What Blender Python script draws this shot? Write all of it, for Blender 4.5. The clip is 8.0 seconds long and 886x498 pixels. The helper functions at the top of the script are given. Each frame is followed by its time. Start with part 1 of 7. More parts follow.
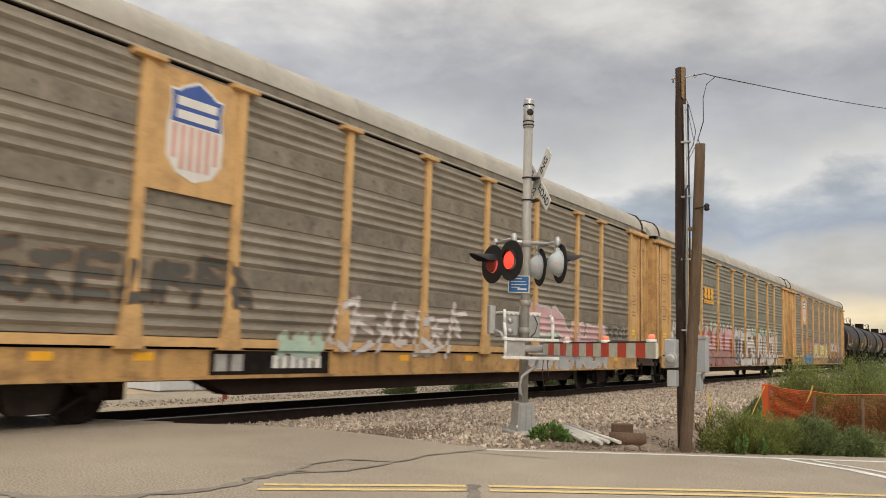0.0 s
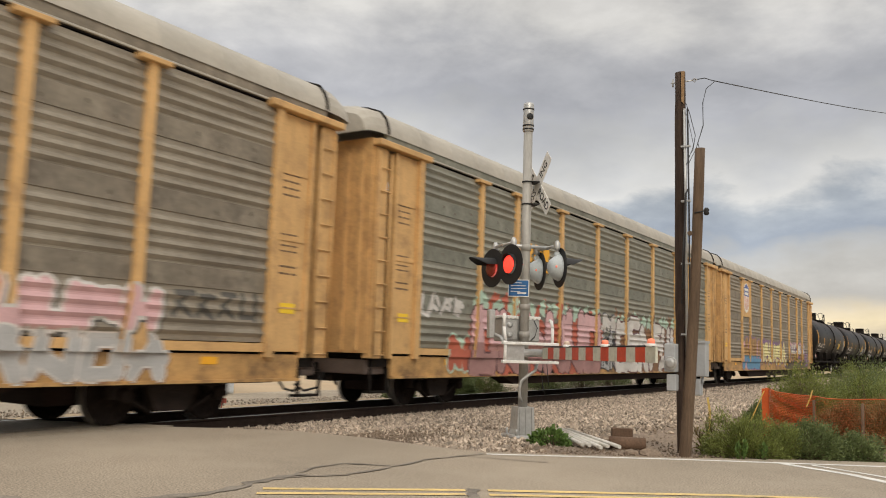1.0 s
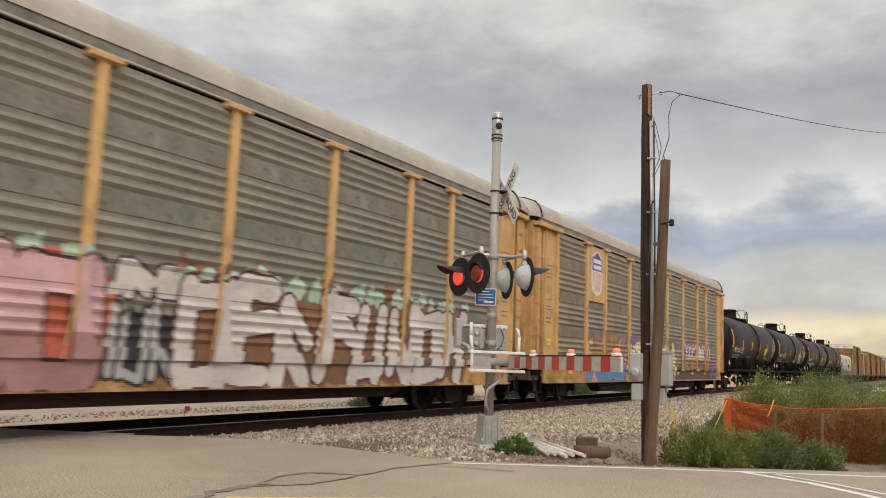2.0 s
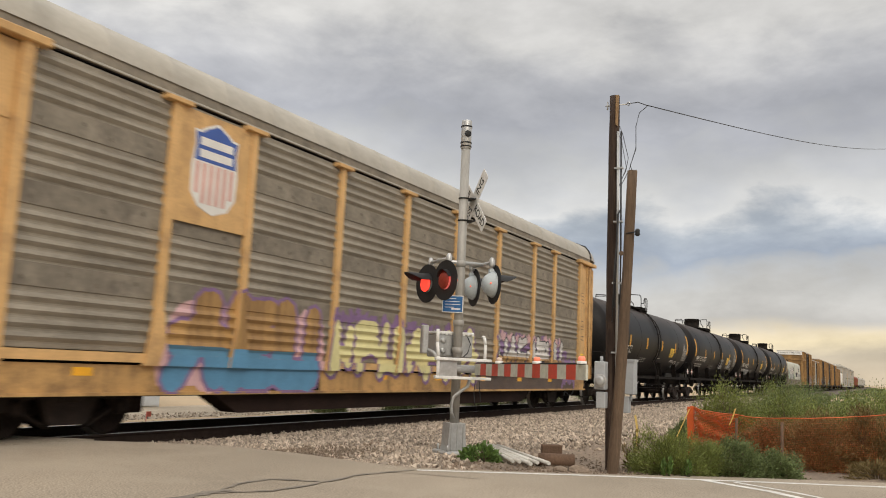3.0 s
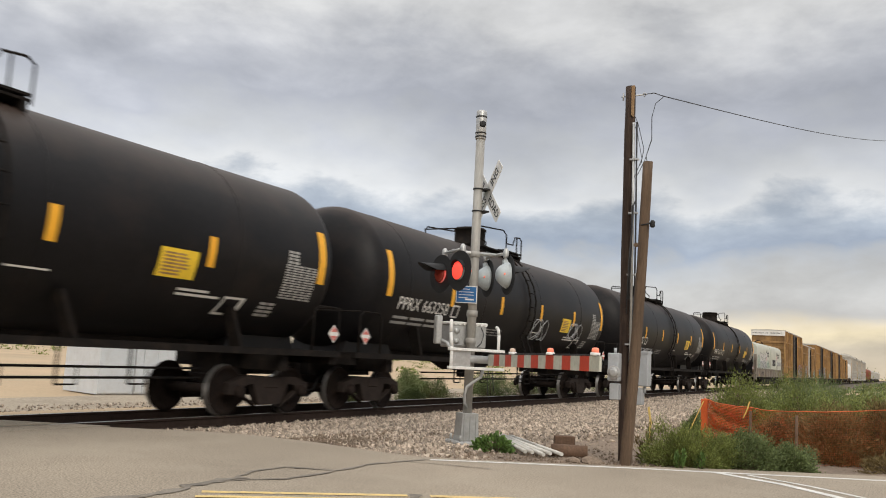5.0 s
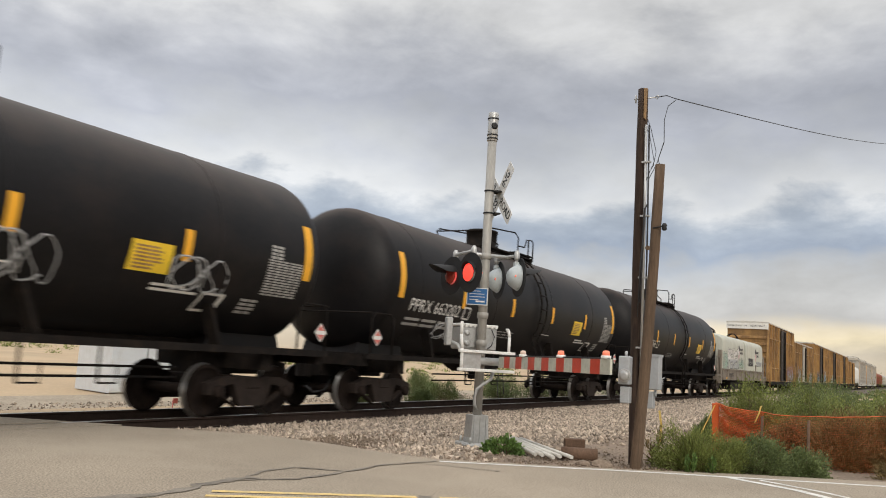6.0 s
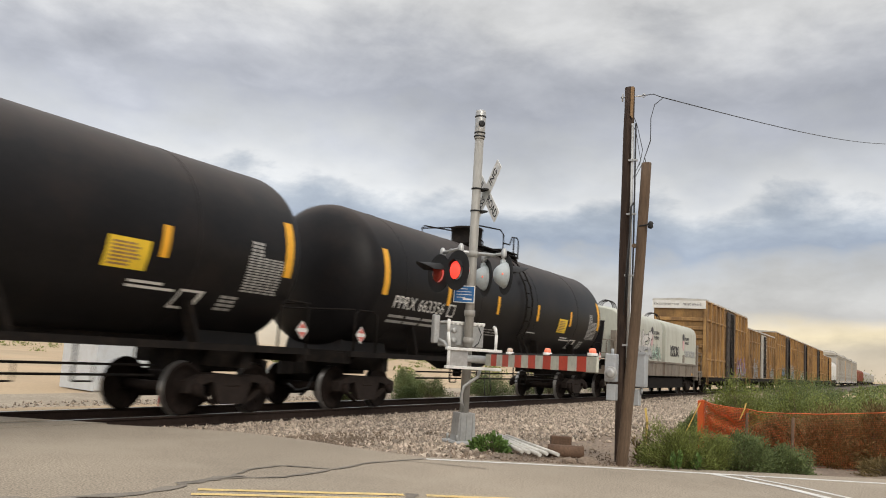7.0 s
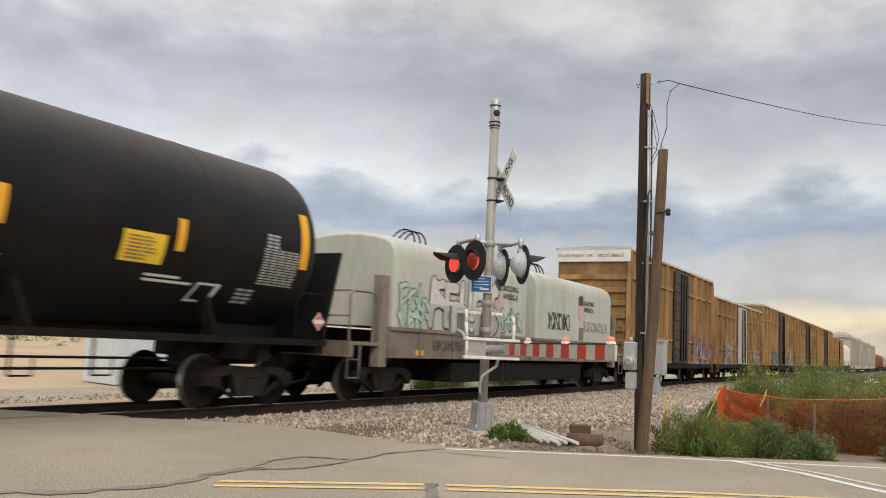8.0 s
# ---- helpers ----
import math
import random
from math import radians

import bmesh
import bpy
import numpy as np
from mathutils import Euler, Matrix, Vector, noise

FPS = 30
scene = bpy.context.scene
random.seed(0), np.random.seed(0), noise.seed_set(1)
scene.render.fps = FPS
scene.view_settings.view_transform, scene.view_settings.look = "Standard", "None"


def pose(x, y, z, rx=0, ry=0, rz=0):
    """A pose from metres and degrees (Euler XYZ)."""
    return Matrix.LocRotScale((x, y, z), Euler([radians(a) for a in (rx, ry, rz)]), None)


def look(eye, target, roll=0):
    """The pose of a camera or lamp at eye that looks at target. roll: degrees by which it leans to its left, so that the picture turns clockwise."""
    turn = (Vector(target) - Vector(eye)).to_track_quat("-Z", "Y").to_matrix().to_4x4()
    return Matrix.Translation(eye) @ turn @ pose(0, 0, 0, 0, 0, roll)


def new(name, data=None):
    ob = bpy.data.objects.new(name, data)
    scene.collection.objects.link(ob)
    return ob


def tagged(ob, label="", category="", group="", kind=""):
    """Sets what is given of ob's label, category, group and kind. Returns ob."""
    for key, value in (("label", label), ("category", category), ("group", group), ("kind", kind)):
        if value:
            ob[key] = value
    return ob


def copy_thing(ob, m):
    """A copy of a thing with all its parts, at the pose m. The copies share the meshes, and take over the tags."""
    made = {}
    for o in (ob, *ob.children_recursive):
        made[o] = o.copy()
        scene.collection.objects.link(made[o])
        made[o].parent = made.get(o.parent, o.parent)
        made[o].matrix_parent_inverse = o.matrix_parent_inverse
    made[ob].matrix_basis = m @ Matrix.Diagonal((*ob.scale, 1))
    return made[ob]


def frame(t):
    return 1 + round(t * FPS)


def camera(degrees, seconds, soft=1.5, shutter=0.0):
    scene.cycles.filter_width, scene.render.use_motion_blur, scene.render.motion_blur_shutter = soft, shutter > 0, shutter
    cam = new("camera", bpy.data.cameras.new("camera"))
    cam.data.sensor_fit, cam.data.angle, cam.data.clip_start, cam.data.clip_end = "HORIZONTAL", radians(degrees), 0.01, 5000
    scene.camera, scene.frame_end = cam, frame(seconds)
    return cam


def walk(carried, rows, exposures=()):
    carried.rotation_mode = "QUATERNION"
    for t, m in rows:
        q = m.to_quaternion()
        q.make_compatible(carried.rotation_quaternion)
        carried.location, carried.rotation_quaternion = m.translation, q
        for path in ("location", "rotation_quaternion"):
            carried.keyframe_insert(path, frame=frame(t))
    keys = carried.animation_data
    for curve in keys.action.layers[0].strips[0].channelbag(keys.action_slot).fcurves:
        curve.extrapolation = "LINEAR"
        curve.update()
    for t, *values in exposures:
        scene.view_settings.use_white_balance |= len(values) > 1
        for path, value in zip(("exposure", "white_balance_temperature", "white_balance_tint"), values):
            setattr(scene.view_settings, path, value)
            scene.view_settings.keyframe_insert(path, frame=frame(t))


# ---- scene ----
# The camera: carried by hand, standing still and turning a little.
EYE = (0.0, 0.0, 1.30)
PATH = [
    (0.0, 32.39, 6.52, -1.74), (0.5, 32.76, 6.63, -1.73), (1.0, 32.36, 6.79, -1.82), (1.5, 31.22, 7.0, -1.98),
    (2.0, 30.09, 7.44, -2.11), (3.5, 27.33, 8.07, -2.7), (4.0, 27.5, 7.62, -2.72), (4.5, 28.06, 7.34, -2.8),
    (6.0, 29.4, 7.37, -3.51), (6.5, 28.78, 7.27, -3.6), (7.0, 28.51, 7.27, -3.46), (7.5, 28.82, 6.96, -3.1),
    (8.0, 29.74, 6.54, -2.8),
]
cam = camera(56.0, 8.0, soft=1.0, shutter=0.22)
# its white balance cools a little as the pale cars give way to black ones
walk(cam, [(t, pose(*EYE, 90 + p, r, y)) for t, y, p, r in PATH],
     exposures=[(0.0, -0.04, 6850, 10), (2.0, -0.04, 6850, 10), (3.5, -0.03, 6650, 10), (4.5, 0.0, 6500, 10), (8.0, 0.0, 6500, 10)])

# ---- world, sun, exposure ----
scene.view_settings.exposure = 0.0


def make_world():
    w = bpy.data.worlds.new("evening_overcast")
    scene.world = w
    w.use_nodes = True
    nt = w.node_tree
    nt.nodes.clear()
    N, L = nt.nodes.new, nt.links.new

    def math_node(op, a, b=None):
        n = N("ShaderNodeMath")
        n.operation = op
        for i, v in enumerate((a, b)):
            if v is None:
                continue
            if isinstance(v, (int, float)):
                n.inputs[i].default_value = v
            else:
                L(v, n.inputs[i])
        return n.outputs[0]

    tc = N("ShaderNodeTexCoord")
    sep = N("ShaderNodeSeparateXYZ")
    L(tc.outputs["Generated"], sep.inputs[0])
    z = math_node("MAXIMUM", sep.outputs[2], 0.0)

    def fbm(scale, detail, rough, dist, off, flat):
        mp = N("ShaderNodeMapping")
        mp.inputs["Location"].default_value = off
        mp.inputs["Scale"].default_value = (1, 1, flat)
        L(tc.outputs["Generated"], mp.inputs["Vector"])
        n = N("ShaderNodeTexNoise")
        n.inputs["Scale"].default_value = scale
        n.inputs["Detail"].default_value = detail
        n.inputs["Roughness"].default_value = rough
        n.inputs["Distortion"].default_value = dist
        L(mp.outputs[0], n.inputs["Vector"])
        return math_node("SUBTRACT", n.outputs["Fac"], 0.5)

    big = fbm(2.6, 3, 0.5, 0.2, (3.1, 0.4, 0.7), 2.6)
    puff = fbm(7.0, 6, 0.56, 0.15, (7.3, 2.2, 1.0), 2.2)
    # cloud decks lie in bands over the horizon, their edges ragged
    sway = math_node("ADD", math_node("MULTIPLY", big, 0.13), math_node("MULTIPLY", puff, 0.17))
    high = math_node("ADD", z, math_node("MULTIPLY", sway, math_node("MINIMUM", math_node("MULTIPLY", z, 5.0), 1.0)))
    ramp = N("ShaderNodeValToRGB")
    r = ramp.color_ramp
    r.elements[0].position, r.elements[0].color = 0.0, (0.66, 0.55, 0.41, 1)
    r.elements[1].position, r.elements[1].color = 0.70, (0.56, 0.555, 0.55, 1)
    for p, c in ((0.032, (0.66, 0.58, 0.46, 1)), (0.046, (0.98, 0.84, 0.58, 1)), (0.056, (0.92, 0.80, 0.60, 1)), (0.068, (0.60, 0.585, 0.57, 1)), (0.100, (0.62, 0.615, 0.605, 1)),
                 (0.122, (0.54, 0.56, 0.59, 1)), (0.140, (0.375, 0.43, 0.525, 1)), (0.172, (0.45, 0.50, 0.57, 1)), (0.205, (0.73, 0.74, 0.745, 1)), (0.232, (0.60, 0.615, 0.635, 1)),
                 (0.275, (0.435, 0.45, 0.495, 1)), (0.33, (0.45, 0.46, 0.49, 1)), (0.40, (0.57, 0.57, 0.565, 1))):
        e = r.elements.new(p)
        e.color = c
    L(high, ramp.inputs[0])
    # billows inside each deck
    fine = fbm(13.0, 5, 0.55, 0.1, (1.7, 5.2, 4.0), 1.8)
    tone = math_node("ADD", 1.0, math_node("ADD", math_node("MULTIPLY", puff, 0.95), math_node("MULTIPLY", fine, 0.28)))
    # thinner cloud, and more light, away from the line of the track
    west = math_node("ADD", 1.0, math_node("MULTIPLY", math_node("MAXIMUM", math_node("SUBTRACT", math_node("MULTIPLY", sep.outputs[0], -1.0), 0.42), 0.0), 0.55))
    tone = math_node("MULTIPLY", tone, west)
    mul = N("ShaderNodeVectorMath")
    mul.operation = "SCALE"
    L(ramp.outputs[0], mul.inputs[0])
    L(tone, mul.inputs["Scale"])
    # an overcast sky is brightest overhead
    lift = math_node("ADD", 1.0, math_node("MULTIPLY", math_node("POWER", z, 3.0), 2.6))
    bright = N("ShaderNodeVectorMath")
    bright.operation = "SCALE"
    L(mul.outputs[0], bright.inputs[0])
    L(lift, bright.inputs["Scale"])
    sky = N("ShaderNodeTexSky")
    sky.sky_type, sky.sun_disc = "NISHITA", False
    sky.sun_elevation, sky.sun_rotation = radians(32), radians(140)
    dim = N("ShaderNodeVectorMath")
    dim.operation = "SCALE"
    dim.inputs["Scale"].default_value = 0.10
    L(sky.outputs[0], dim.inputs[0])
    mix = N("ShaderNodeMix")
    mix.data_type = "RGBA"
    mix.inputs[0].default_value = 0.93
    L(dim.outputs[0], mix.inputs[6])
    L(bright.outputs[0], mix.inputs[7])
    bg = N("ShaderNodeBackground")
    L(mix.outputs[2], bg.inputs[0])
    bg.inputs[1].default_value = 1.0
    out = N("ShaderNodeOutputWorld")
    L(bg.outputs[0], out.inputs[0])


make_world()
sun = new("sun", bpy.data.lights.new("sun", "SUN"))
sun.data.energy, sun.data.angle, sun.data.color = 1.4, radians(25), (1.0, 0.93, 0.82)
# behind the camera and to its right
sun.matrix_world = look((9.0, -9.5, 8.5), (0, 0, 0))

# ---- materials ----


def mat(name, col, rough=0.7, metal=0.0, scale=3.0, vary=0.18, fine=40.0, bump=0.15, dirt=None, dirt_amount=0.35,
        stretch=(1, 1, 1), spec=0.4, island=0.0, coords="Object", grain=None):
    """A painted, metal or mineral surface: colour varied at two scales, worn by dirt, with fine relief."""
    m = bpy.data.materials.new(name)
    m.use_nodes = True
    nt = m.node_tree
    N, L = nt.nodes.new, nt.links.new
    b = nt.nodes["Principled BSDF"]
    b.inputs["Roughness"].default_value = rough
    b.inputs["Metallic"].default_value = metal
    b.inputs["Specular IOR Level"].default_value = spec
    tc = N("ShaderNodeTexCoord")
    mp = N("ShaderNodeMapping")
    mp.inputs["Scale"].default_value = stretch
    L(tc.outputs[coords], mp.inputs[0])
    n1 = N("ShaderNodeTexNoise")
    n1.inputs["Scale"].default_value = scale
    n1.inputs["Detail"].default_value = 6
    n1.inputs["Roughness"].default_value = 0.6
    L(mp.outputs[0], n1.inputs["Vector"])
    n2 = N("ShaderNodeTexNoise")
    n2.inputs["Scale"].default_value = fine
    n2.inputs["Detail"].default_value = 3
    L(mp.outputs[0], n2.inputs["Vector"])
    mr = N("ShaderNodeMapRange")
    mr.inputs[1].default_value, mr.inputs[2].default_value = 0.28, 0.72
    mr.inputs[3].default_value, mr.inputs[4].default_value = 1 - vary, 1 + vary
    L(n1.outputs["Fac"], mr.inputs[0])
    mr2 = N("ShaderNodeMapRange")
    mr2.inputs[1].default_value, mr2.inputs[2].default_value = 0.3, 0.7
    grain = vary * 0.6 if grain is None else grain
    mr2.inputs[3].default_value, mr2.inputs[4].default_value = 1 - grain, 1 + grain
    L(n2.outputs["Fac"], mr2.inputs[0])
    mm = N("ShaderNodeMath")
    mm.operation = "MULTIPLY"
    L(mr.outputs[0], mm.inputs[0])
    L(mr2.outputs[0], mm.inputs[1])
    fac = mm.outputs[0]
    if island:
        geo = N("ShaderNodeNewGeometry")
        mr3 = N("ShaderNodeMapRange")
        mr3.inputs[3].default_value, mr3.inputs[4].default_value = 1 - island, 1 + island
        L(geo.outputs["Random Per Island"], mr3.inputs[0])
        m3 = N("ShaderNodeMath")
        m3.operation = "MULTIPLY"
        L(fac, m3.inputs[0])
        L(mr3.outputs[0], m3.inputs[1])
        fac = m3.outputs[0]
    sc = N("ShaderNodeVectorMath")
    sc.operation = "SCALE"
    sc.inputs[0].default_value = col[:3]
    L(fac, sc.inputs["Scale"])
    colour = sc.outputs[0]
    if dirt:
        n3 = N("ShaderNodeTexNoise")
        n3.inputs["Scale"].default_value = scale * 1.7
        n3.inputs["Detail"].default_value = 8
        n3.inputs["Roughness"].default_value = 0.7
        L(mp.outputs[0], n3.inputs["Vector"])
        rr_ = N("ShaderNodeMapRange")
        rr_.inputs[1].default_value, rr_.inputs[2].default_value = 0.48, 0.68
        rr_.inputs[3].default_value, rr_.inputs[4].default_value = 0.0, dirt_amount
        L(n3.outputs["Fac"], rr_.inputs[0])
        mx = N("ShaderNodeMix")
        mx.data_type = "RGBA"
        L(rr_.outputs[0], mx.inputs[0])
        L(colour, mx.inputs[6])
        mx.inputs[7].default_value = (*dirt, 1)
        colour = mx.outputs[2]
    L(colour, b.inputs["Base Color"])
    if bump:
        bp = N("ShaderNodeBump")
        bp.inputs["Strength"].default_value = bump
        bp.inputs["Distance"].default_value = 0.01
        L(n2.outputs["Fac"], bp.inputs["Height"])
        L(bp.outputs[0], b.inputs["Normal"])
    return m


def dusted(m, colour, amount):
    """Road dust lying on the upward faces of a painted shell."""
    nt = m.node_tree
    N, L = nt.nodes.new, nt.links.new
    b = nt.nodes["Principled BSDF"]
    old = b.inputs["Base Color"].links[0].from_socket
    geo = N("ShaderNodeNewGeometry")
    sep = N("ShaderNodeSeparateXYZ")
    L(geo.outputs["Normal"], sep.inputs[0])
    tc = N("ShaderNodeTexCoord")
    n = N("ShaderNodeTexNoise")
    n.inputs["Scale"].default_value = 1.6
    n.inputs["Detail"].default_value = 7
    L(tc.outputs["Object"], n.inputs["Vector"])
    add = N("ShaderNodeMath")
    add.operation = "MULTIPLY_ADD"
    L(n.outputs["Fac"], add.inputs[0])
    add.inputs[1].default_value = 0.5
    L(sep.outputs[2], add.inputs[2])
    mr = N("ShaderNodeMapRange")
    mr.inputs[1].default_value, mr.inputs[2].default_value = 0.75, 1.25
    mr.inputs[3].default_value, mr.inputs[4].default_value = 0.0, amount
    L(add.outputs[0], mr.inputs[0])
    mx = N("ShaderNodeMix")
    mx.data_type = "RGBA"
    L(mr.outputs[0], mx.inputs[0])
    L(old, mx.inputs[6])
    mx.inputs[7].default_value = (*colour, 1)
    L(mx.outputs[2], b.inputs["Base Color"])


def streaked(m, colour, amount, across=5.0, lo=0.5):
    """Grime and rust run down in thin upright streaks."""
    nt = m.node_tree
    N, L = nt.nodes.new, nt.links.new
    b = nt.nodes["Principled BSDF"]
    old = b.inputs["Base Color"].links[0].from_socket
    tc = N("ShaderNodeTexCoord")
    mp = N("ShaderNodeMapping")
    mp.inputs["Scale"].default_value = (1.0, across, across * 0.06)
    L(tc.outputs["Object"], mp.inputs[0])
    n = N("ShaderNodeTexNoise")
    n.inputs["Scale"].default_value = 1.0
    n.inputs["Detail"].default_value = 7
    n.inputs["Roughness"].default_value = 0.68
    L(mp.outputs[0], n.inputs["Vector"])
    mr = N("ShaderNodeMapRange")
    mr.inputs[1].default_value, mr.inputs[2].default_value = lo, lo + 0.2
    mr.inputs[3].default_value, mr.inputs[4].default_value = 0.0, amount
    L(n.outputs["Fac"], mr.inputs[0])
    mx = N("ShaderNodeMix")
    mx.data_type = "RGBA"
    L(mr.outputs[0], mx.inputs[0])
    L(old, mx.inputs[6])
    mx.inputs[7].default_value = (*colour, 1)
    L(mx.outputs[2], b.inputs["Base Color"])


def glow(name, col, strength):
    m = bpy.data.materials.new(name)
    m.use_nodes = True
    b = m.node_tree.nodes["Principled BSDF"]
    b.inputs["Base Color"].default_value = (*col, 1)
    b.inputs["Emission Color"].default_value = (*col, 1)
    b.inputs["Emission Strength"].default_value = strength
    return m


